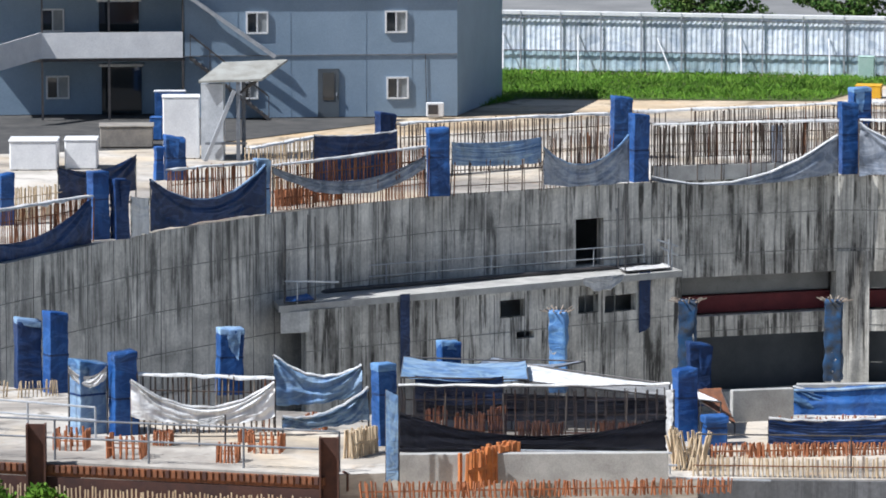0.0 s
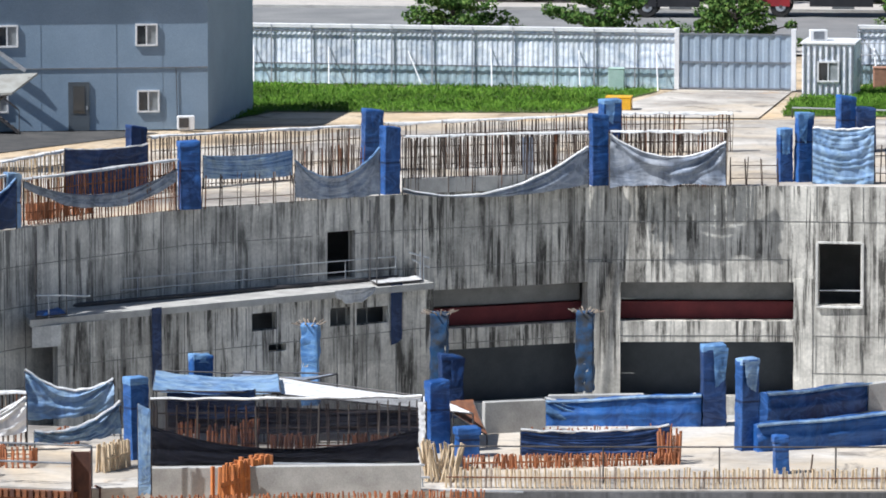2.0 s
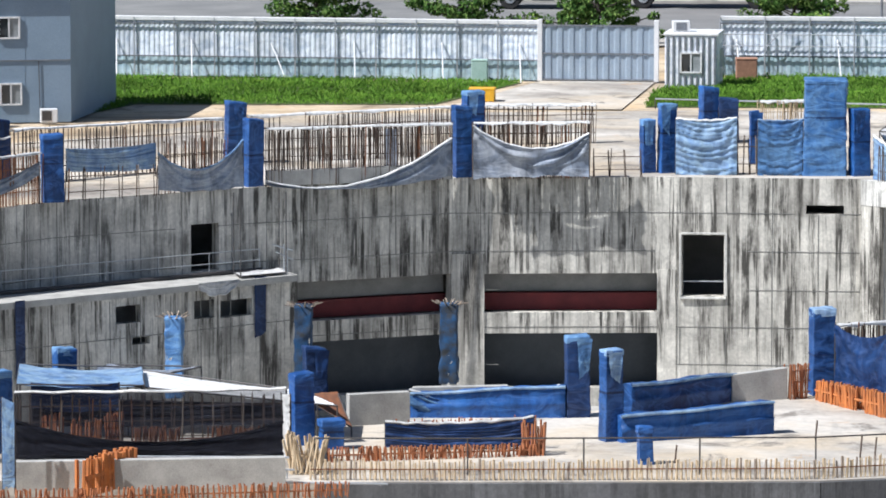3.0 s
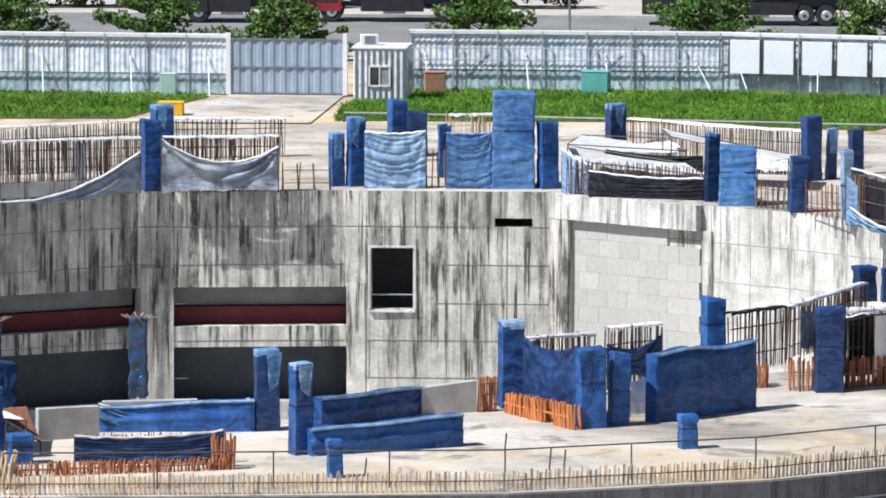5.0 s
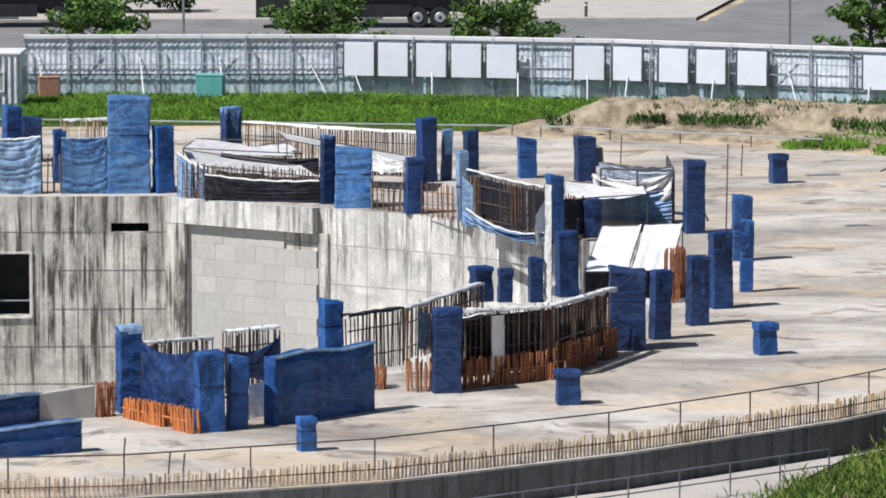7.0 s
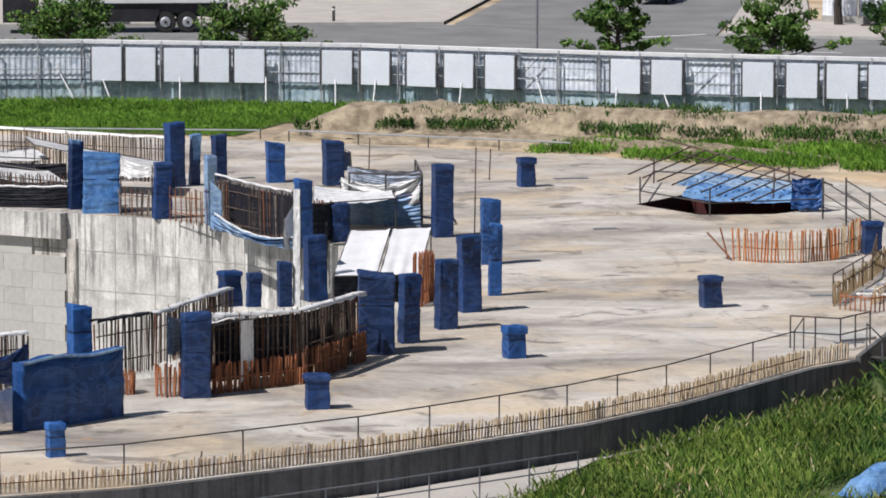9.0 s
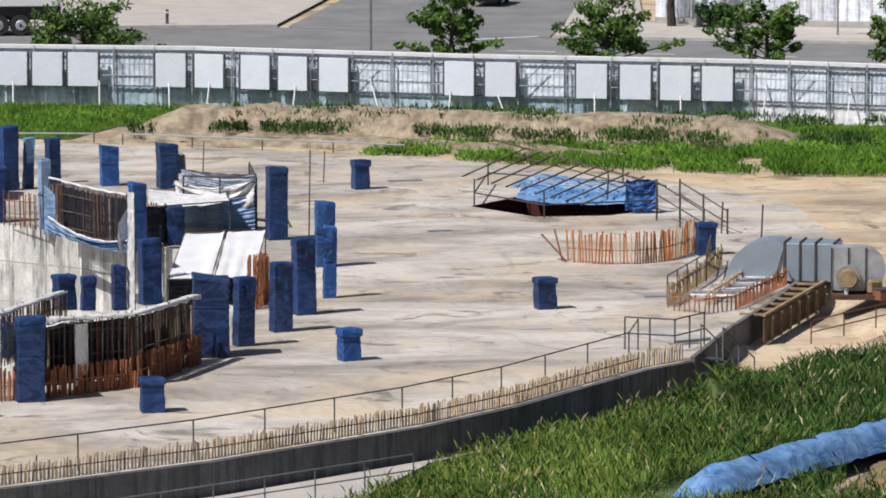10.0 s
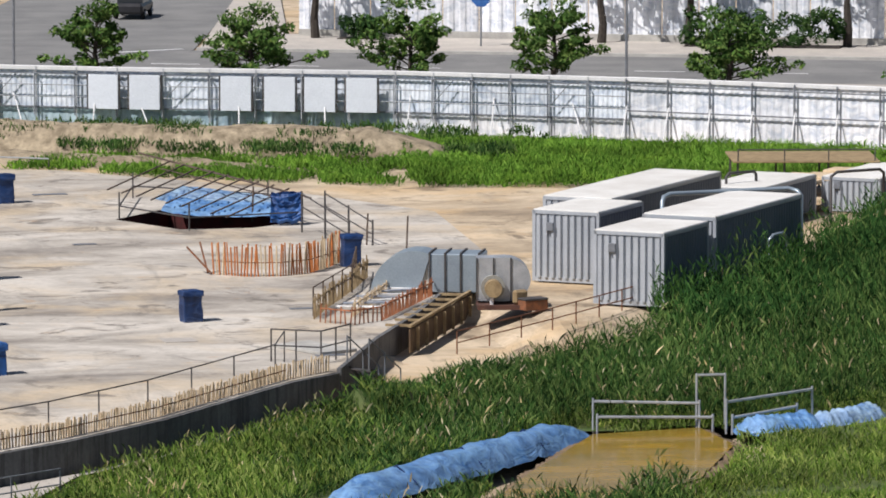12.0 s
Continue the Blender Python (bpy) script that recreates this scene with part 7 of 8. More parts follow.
field_sheet()
blades("reeds", field_spot(240000, 21, 0.22, 1.5, 0.0), 1.15, 0.013, 21, 0.45, "dense dark green reeds filling the low field", M_REED, "reeds", 0.24)
blades("grass", field_spot(190000, 22, 1.3, 0.45, 0.35), 0.65, 0.013, 22, 0.45, "bright rough grass among the reeds", M_MEADOW, "grass", 0.18)
THICKET = [(39.6, 188.2), (43.4, 190.4), (46.6, 195.6), (50.4, 203.0), (55.0, 209.0), (56.0, 203.0), (49.5, 190.5), (44.5, 185.0), (40.5, 182.0)]
blades("reeds", [(x, y, z, k * 1.5) for x, y, z, k in scatter(60000, THICKET, 31, None, 0.25)], 1.5, 0.022, 31, 0.5, "tall dark green thicket beside the containers", M_THICKET, "reeds", 0.22)
M_STRAW = grass_mat("dry_straw", (0.22, 0.18, 0.09), (0.34, 0.29, 0.16), (0.50, 0.44, 0.30))
blades("reed_plumes", field_spot(4500, 23, 0.6, 1.5, -0.1), 1.3, 0.02, 23, 0.5, "dry straw-coloured plumes among the reeds", M_STRAW, "reeds", 0.2)


def build_pond():
    bm = bmesh.new()
    bm.faces.new([bm.verts.new((x, y, -1.07)) for x, y in POND])
    for f in bm.faces:
        f.normal_update()
        if f.normal.z < 0:
            f.normal_flip()
    m = Mat("muddy_water", 0.10, 0.0, 0.12)
    v = m.coords()
    m.bump(m.noise(v, 5.0, 3), 0.06)
    tagged(part("water", bm, m.done(m.mix((0.33, 0.20, 0.028), (0.20, 0.135, 0.026), m.ramp(m.noise(m.coords((0.25, 0.6, 1)), 1.0, 4), [(0.38, grey(0)), (0.62, grey(1))])))), "still ochre muddy water in a pit", "water", kind="structure")
    bank = bmesh.new()
    ring = POND + POND[:1]
    for (x0, y0), (x1, y1) in zip(ring, ring[1:]):
        n = max(2, int(math.hypot(x1 - x0, y1 - y0) / 0.35))
        for k in range(n):
            x, y = x0 + (x1 - x0) * k / n, y0 + (y1 - y0) * k / n
            s = 0.35 + 0.25 * noise.noise((x, y, 5))
            bmesh.ops.create_icosphere(bank, subdivisions=1, radius=s, matrix=Matrix.Translation((x, y, -1.22)) @ Matrix.Diagonal((1.2, 1.0, 0.35 + 0.2 * noise.noise((x * 2, y, 1)), 1)))
    tagged(part("ground_bank", bank, mottled("wet_soil", (0.20, 0.14, 0.085), (0.13, 0.095, 0.06), 1.5, 0.8)), "bare soil edge round the muddy pit", "ground", kind="structure")


build_pond()


def tarp_roll(a, b, w, h, mat, label, seed, ropes=(0.25, 0.5, 0.75)):
    """A long heap of soil covered with tarpaulin."""
    a, b = Vector(a), Vector(b)
    d = b - a
    nrm = Vector((-d.y, d.x, 0)).normalized()
    rows = []
    bm = bmesh.new()
    n = 90
    for i in range(n + 1):
        u = i / n
        e = math.sin(math.pi * min(0.5, u * 3, (1 - u) * 3)) * (0.9 + 0.12 * noise.noise((u * 5, seed, 0)))
        row = []
        for j in range(11):
            v = j / 10 * 2 - 1
            z = (1 - abs(v) ** 2.2) * h * e + 0.05 * noise.noise((u * 10 + v * 2, v * 3, seed)) + 0.10 * max(0.0, 1 - 4 * abs(noise.noise((u * 7 + v, v * 2.2 - u * 3, seed + 2.0))))
            row.append(bm.verts.new(a + d * u + nrm * v * w / 2 * (0.7 + 0.3 * e) + Vector((0, 0, z - 0.05))))
        rows.append(row)
    for p, q in zip(rows, rows[1:]):
        for i in range(10):
            f = bm.faces.new((p[i], q[i], q[i + 1], p[i + 1]))
            f.smooth = True
    bmesh.ops.recalc_face_normals(bm, faces=bm.faces)
    e = thing("covered_heap", label, "tarpaulin heap")
    part("sheet", bm, mat, e)
    for k in ropes:
        p = a + d * k
        part("tie_rope", bars_mesh("tie_rope", [(p - nrm * w * 0.4 + Vector((0, 0, h * 0.35)), p + Vector((0, 0, h * 0.95)), 0.03), (p + Vector((0, 0, h * 0.95)), p + nrm * w * 0.4 + Vector((0, 0, h * 0.35)), 0.03)]), M_NAVY, e)


tarp_roll((23.4, 155.2, -1.2), (33.2, 167.8, -1.2), 1.7, 0.75, M_TARPLIGHT, "long soil heap covered with blue tarpaulin beside the pit", 1)
tarp_roll((38.1, 167.3, -1.2), (40.7, 168.5, -1.2), 1.7, 0.55, M_TARPLIGHT, "short heap under crumpled blue tarpaulin", 2, ())
tarp_roll((40.5, 168.0, -1.2), (43.2, 170.3, -1.2), 1.2, 0.5, M_PALE, "strip of faded blue tarpaulin in the grass", 3, ())
for a, b in (((33.7, 168.7, -0.28), (36.9, 168.0, -0.32)), ((33.75, 168.3, -0.71), (37.3, 167.9, -0.75)), ((37.75, 168.0, -0.3), (40.85, 169.6, -0.2)), ((37.9, 167.8, -0.76), (40.2, 168.9, -0.62))):
    e = thing("barrier_pipe", "pale scaffold pipe barrier at the muddy pit", "barrier")
    part("pipe", bars_mesh("pipe", [(a, b, 0.045)], 6), M_STEEL, e)
    for p in (a, b):
        part("stake", bars_mesh("stake", [((p[0], p[1], -1.3), (p[0], p[1], p[2] + 0.1), 0.04)], 6), M_STEEL, e)
e = thing("goal_shaped_stand", "thin steel pipe stand in the reeds", "stand")
for a, b in (((36.9, 168.4, -1.2), (36.9, 168.4, 0.55)), ((37.8, 168.4, -1.2), (37.8, 168.4, 0.55)), ((36.9, 168.4, 0.5), (37.8, 168.4, 0.5))):
    part("pipe", bars_mesh("pipe", [(a, b, 0.04)], 6), M_STEEL, e)


# ---- outer edge of the deck ----
def along(line, step):
    out = []
    for (x0, y0), (x1, y1) in zip(line, line[1:]):
        n = max(1, int(math.hypot(x1 - x0, y1 - y0) / step))
        out += [(x0 + (x1 - x0) * i / n, y0 + (y1 - y0) * i / n) for i in range(n)]
    return out


def build_edge():
    rnd = random.Random(3)
    e = thing("edge_bars", "long row of pale starter bars along the deck's outer edge", "reinforcement")
    bars = []
    for i, (x, y) in enumerate(along(EDGE[4:], 0.13)):
        x, y = x - 0.15, y + 0.25
        h = 0.55 * rnd.uniform(0.85, 1.08)
        p, q = Vector((x, y, 0)), Vector((x + rnd.uniform(-0.03, 0.03), y + rnd.uniform(-0.03, 0.03), h))
        m = M_RUSTY if x > 21.0 and rnd.random() < 0.6 else M_TAN if rnd.random() < 0.82 else M_BARPALE
        if i < 300:
            single_bar(e, p, q, 0.030 * rnd.uniform(0.8, 1.3), m)
        else:
            bars.append((p, q, 0.03))
        if i % 2:
            continue
        bars.append((Vector((x + 0.05, y + 0.3, 0)), Vector((x + rnd.uniform(0.02, 0.08), y + 0.3, h * rnd.uniform(0.85, 1))), 0.018))
    tagged(part("rear_mat", bars_mesh("rear_mat", bars), M_TAN, e), kind="stuff")
    k = along(EDGE[4:], 2.2)
    for p, q in zip(k, k[1:]):
        part("tie_bar", bars_mesh("tie_bar", [((p[0] - 0.15, p[1] + 0.22, 0.3), (q[0] - 0.15, q[1] + 0.22, 0.3), 0.02)]), M_RUST, e)
    rail = [(x - 0.35 * (1 if x > 0 else 0.4), y + 1.1, 0.0) for x, y in EDGE[4:-1]] + [(25.3, 177.2, 0.0)]
    guard_rail(rail, 1.0, 3.3, M_DARKSTEEL, (1.0,), "thin dark pipe guard rail along the deck edge", 0.022)
    # concrete face below the edge
    wall = bmesh.new()
    for (x0, y0), (x1, y1) in zip(EDGE[4:], EDGE[5:]):
        a, b = Vector((x0, y0)), Vector((x1, y1))
        d = (b - a).normalized()
        n = Vector((d.y, -d.x)) * 0.12
        prism(wall, [tuple(a + n), tuple(b + n), tuple(b), tuple(a)], -1.5, -0.03)
    tagged(part("wall_edge", wall, M_WALL_DARK), "dark streaked concrete face of the deck's edge", "wall", kind="structure")
    path = [(p[0] + 0.2, p[1] - 0.2) for p in EDGE[4:]]
    inner, outer = path, [(x + 2.4 * max(0.04, min(1.0, (17.0 - x) / 7.0)), y - 4.8 * max(0.04, min(1.0, (17.0 - x) / 7.0))) for x, y in path]
    bm = bmesh.new()
    ia = [bm.verts.new((x, y, -0.98)) for x, y in inner]
    oa = [bm.verts.new((x, y, -1.02)) for x, y in outer]
    for i in range(len(ia) - 1):
        bm.faces.new((ia[i], oa[i], oa[i + 1], ia[i + 1]))
    bmesh.ops.recalc_face_normals(bm, faces=bm.faces)
    tagged(part("pavement_path", bm, M_PAVING), "dusty concrete path below the deck's edge", "pavement", kind="structure")
    guard_rail([(4.0, 147.6, -1.0), (10.0, 152.2, -1.0), (16.0, 157.0, -1.0)], 0.9, 2.0, M_GREYSTEEL, (1.0, 0.5), "grey pipe rail along the lower path", 0.022)
    guard_rail([(31.2, 178.8, -0.1), (35.4, 184.2, -0.1), (39.8, 190.2, -0.1)], 0.75, 2.0, M_RUST, (1.0, 0.5), "rusty pipe rail between yard and reeds", 0.022)


# edge faces: a much darker base than the court walls, same streaks
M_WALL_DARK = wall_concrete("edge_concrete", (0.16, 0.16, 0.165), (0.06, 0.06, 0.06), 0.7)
build_edge()


# ---- west edge of the near deck ----
def build_west_edge():
    e = thing("edge_formwork", "rust-stained timber formwork and bars along the deck edge", "formwork")
    x0, y0, x1, y1 = -37.5, 147.4, -26.9, 146.1
    ln = math.hypot(x1 - x0, y1 - y0)
    rz = math.atan2(y1 - y0, x1 - x0)
    part("top_plank", boxm(((x0 + x1) / 2, (y0 + y1) / 2 - 0.1, -0.18), (ln, 0.16, 0.3), rz), M_RUST, e)
    for i in range(62):
        u = i / 61
        part("edge_block", boxm((x0 + (x1 - x0) * u, y0 + (y1 - y0) * u - 0.2, -0.12), (0.11, 0.12, 0.2), rz), M_RUST if i % 3 else M_PILE, e)
    bars = []
    rnd = random.Random(8)
    for i in range(95):
        u = i / 94
        x, y = x0 + (x1 - x0) * u, y0 + (y1 - y0) * u - 0.45
        bars.append(((x, y, -1.6), (x + rnd.uniform(-0.03, 0.03), y, -0.55 + rnd.uniform(-0.08, 0.05)), 0.024))
    tagged(part("bar_row", bars_mesh("bar_row", bars), M_TAN, e), kind="stuff")
    part("backing", boxm(((x0 + x1) / 2, (y0 + y1) / 2 - 0.2, -0.9), (ln, 0.04, 1.1), rz), mottled("rust_wet", (0.07, 0.03, 0.022), (0.04, 0.02, 0.018), 2.0), e, "dark rust-stained lagging")
    for x, y, h, lo in ((-34.95, 146.8, 1.1, -1.2), (-26.75, 146.0, 1.05, -1.6)):
        p = thing("steel_pile", "dark rusted steel H pile at the deck edge", "pile", pose(x, y, lo, 0, 0, 8), "H piles at the deck edge")
        for s in (-1, 1):
            part("flange", boxm((s * 0.24, 0, (h - lo) / 2), (0.05, 0.42, h - lo)), M_PILE, p)
        part("web", boxm((0, 0, (h - lo) / 2), (0.44, 0.06, h - lo)), M_PILE, p)
    b = thing("waling_beam", "dark red steel waling beam at the deck corner", "beam")
    part("beam", boxm((-25.9, 146.9, -0.25), (1.9, 0.3, 0.45), 0.55), M_PILE, b)
    part("stiffener", boxm((-26.4, 146.5, -0.2), (0.05, 0.36, 0.5), 0.55), M_PILE, b)
    guard_rail([(-37.3, 147.9, 0.0), (-26.6, 146.7, 0.0)], 1.1, 2.5, M_GREYSTEEL, (1.0, 0.55), "grey scaffold pipe guard rail at the deck corner", 0.028)
    guard_rail([(-38.5, 152.6, 0.0), (-34.3, 151.2, 0.0)], 0.9, 2.0, M_STEEL, (1.0, 0.6), "galvanised scaffold pipes on the deck", 0.03)
    # red starter band on the corner and pipes lying along the edge
    for k, (a, bb) in enumerate((((-25.0, 147.0, 0.25), (-17.6, 147.7, 0.25)), ((-22.0, 148.0, 0.5), (-17.8, 148.2, 0.5)), ((-24.4, 146.5, 0.1), (-15.0, 146.8, 0.05)))):
        tagged(part("scaffold_pipe", bars_mesh("scaffold_pipe", [(a, bb, 0.03), ((a[0] + 0.2, a[1], -1.2 if k == 2 else 0.0), (a[0] + 0.2, a[1], a[2]), 0.025), ((bb[0] - 0.2, bb[1], 0.0), (bb[0] - 0.2, bb[1], bb[2]), 0.025)], 6), M_STEEL), "galvanised scaffold pipe laid along the edge", "pipe")
    bush = thing("bush", "bright green leafy bush below the deck", "bush", pose(-35.6, 145.4, -1.25))
    rnd = random.Random(2)
    cs = [((rnd.uniform(-1.6, 1.3), rnd.uniform(-0.8, 0.8), rnd.uniform(0.0, 0.75)), 0.4) for _ in range(26)]
    tagged(part("foliage", leaves_mesh("foliage", cs, 90, 0.09, 3), M_GRASS, bush), kind="stuff")
    part("stem", bars_mesh("stem", [((0, 0, 0), (0, 0, 0.6), 0.05)], 6), M_BARK, bush)


M_PILE = mottled("pile_rust", (0.07, 0.035, 0.028), (0.11, 0.05, 0.035), 3.0, 0.85)
build_west_edge()


# ---- equipment at the east end ----
def container(cx, cy, rz, w, ln, h, label, mat=None):
    e = thing("container", label, "container", pose(cx, cy, 0, 0, 0, rz), "containers in the yard")
    mat = mat or M_CONTAINER
    part("core", boxm((0, 0, h / 2 + 0.05), (w - 0.14, ln - 0.14, h - 0.14)), mat, e)
    n = 9
    for s in (-1, 1):
        fr = part("end_panel", ribbed(w - 0.2, h - 0.3, n, 0.11), mat, e)
        fr.location, fr.rotation_euler = (0, s * (ln / 2 - 0.04), 0.15), (0, 0, 0 if s < 0 else math.pi)
        sd = part("side_panel", ribbed(ln - 0.2, h - 0.3, int(ln * 4), 0.03), M_CONTAINER_SHADED, e, "side sheet with its shade painted in as dark navy")
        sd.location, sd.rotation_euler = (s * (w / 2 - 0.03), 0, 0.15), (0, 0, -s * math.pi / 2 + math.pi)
        for q in (-1, 1):
            part("corner_post", boxm((s * (w / 2 - 0.06), q * (ln / 2 - 0.06), h / 2), (0.13, 0.13, h), 0, 0.01), mat, e)
        part("top_rail", boxm((s * (w / 2 - 0.05), 0, h - 0.06), (0.11, ln, 0.12)), mat, e)
        part("end_rail", boxm((0, s * (ln / 2 - 0.05), h - 0.06), (w, 0.11, 0.12)), mat, e)
        part("sill", boxm((0, s * (ln / 2 - 0.05), 0.08), (w, 0.1, 0.16)), mat, e)
    part("roof", boxm((0, 0, h + 0.01), (w - 0.06, ln - 0.06, 0.06), 0, 0.01), M_CONTAINER_TOP, e, "pale roof sheet")
    lb = part("vent_box", boxm((-w * 0.22, -ln / 2 - 0.08, h * 0.78), (0.26, 0.12, 0.30), 0, 0.01), M_GREYSTEEL, e, "small grey vent box")
    return e


container(39.35, 197.95, -34.5, 2.6, 4.1, 2.55, "short grey corrugated steel container in the yard")
container(42.4, 204.6, -34.5, 2.75, 10.6, 2.6, "long grey corrugated container with a pale roof")
container(40.25, 191.15, -34.5, 2.65, 4.1, 2.55, "short grey corrugated steel container beside the reeds")
container(44.05, 196.65, -34.5, 2.8, 8.4, 2.66, "long grey corrugated container beside the reeds")
container(55.5, 219.5, -34.5, 2.5, 6.0, 1.35, "low grey container half hidden behind reeds")
container(59.0, 221.0, -34.5, 2.5, 6.0, 1.35, "low grey container half hidden behind reeds")
container(49.5, 214.8, -34.5, 2.6, 6.0, 1.55, "low grey container with pipes on its roof")


def pipe_run(name, pts, r, mat, label):
    e = thing(name, label, "pipe")
    crv = bpy.data.curves.new(name, "CURVE")
    crv.dimensions, crv.bevel_depth, crv.bevel_resolution = "3D", r, 3
    sp = crv.splines.new("POLY")
    sp.points.add(len(pts) - 1)
    for q, p in zip(sp.points, pts):
        q.co = (*p, 1)
    tmp = new("pipe", crv)
    me = bpy.data.meshes.new_from_object(tmp)
    bpy.data.objects.remove(tmp)
    part("tube", me, mat, e)
    for p in (pts[0], pts[-1]):
        part("flange", bars_mesh("flange", [((p[0], p[1], p[2] - 0.04), (p[0], p[1], p[2] + 0.04), r * 1.6)], 10), mat, e)
    return e


pipe_run("air_pipe", [(42.4, 199.5, 0.1), (42.4, 199.5, 2.45), (42.5, 199.7, 2.62), (42.8, 200.0, 2.7), (47.5, 201.2, 2.7), (47.8, 201.0, 2.62), (47.9, 200.8, 2.45), (47.9, 200.8, 0.1)], 0.085, M_DUCT, "grey bent air pipe between the containers")
pipe_run("air_pipe", [(47.9, 213.4, 1.5), (47.9, 213.4, 1.85), (48.05, 213.6, 1.98), (49.2, 214.2, 1.98), (49.3, 214.3, 1.85), (49.3, 214.3, 1.5)], 0.06, M_DARKSTEEL, "dark bent pipe on a container roof")
pipe_run("air_pipe", [(52.0, 213.0, 0.1), (52.0, 213.0, 1.85), (52.3, 213.2, 2.0), (54.2, 214.0, 2.0), (54.4, 214.1, 1.85), (54.4, 214.1, 0.1)], 0.06, M_DARKSTEEL, "dark bent pipe beside the containers")
pipe_run("air_pipe", [(45.5, 195.2, 0.1), (45.3, 194.9, 1.5), (45.5, 195.0, 1.7), (46.0, 195.6, 1.7), (46.2, 195.8, 1.5), (46.4, 196.1, 0.1)], 0.06, M_DUCT, "grey looped pipe on a container side")
deck_ = thing("tan_canopy", "low tan sheet canopy on thin posts behind the containers", "canopy", pose(53.6, 224.6, 0, 0, 0, -8))
part("roof_sheet", boxm((0, 0, 1.45), (6.0, 4.2, 0.07), 0, 0.01), M_TIMBER, deck_)
for px in (-2.8, -0.9, 0.9, 2.8):
    for py in (-1.9, 1.9):
        part("post", boxm((px, py, 0.7), (0.08, 0.08, 1.42)), M_DARKSTEEL, deck_)
    part("roof_rail", bars_mesh("roof_rail", [((px, -2.0, 1.48), (px, -2.0, 1.95), 0.03)], 6), M_DARKSTEEL, deck_)
part("top_rail", bars_mesh("top_rail", [((-2.8, -2.0, 1.95), (2.8, -2.0, 1.95), 0.03)], 6), M_DARKSTEEL, deck_)
for k in range(5):
    tagged(part("timber_pallet", boxm((51.5 + k * 1.1, 217.8 + k * 0.9, 1.15 + 0.1 * (k % 2)), (2.2, 1.4, 0.16), -0.6, 0.02), M_TAN), "weathered timber platform over the yard equipment", "platform")
    tagged(part("platform_leg", boxm((51.5 + k * 1.1, 217.8 + k * 0.9, 0.52), (0.2, 0.2, 1.1)), M_RUST), "rusty platform leg on the ground", "leg")




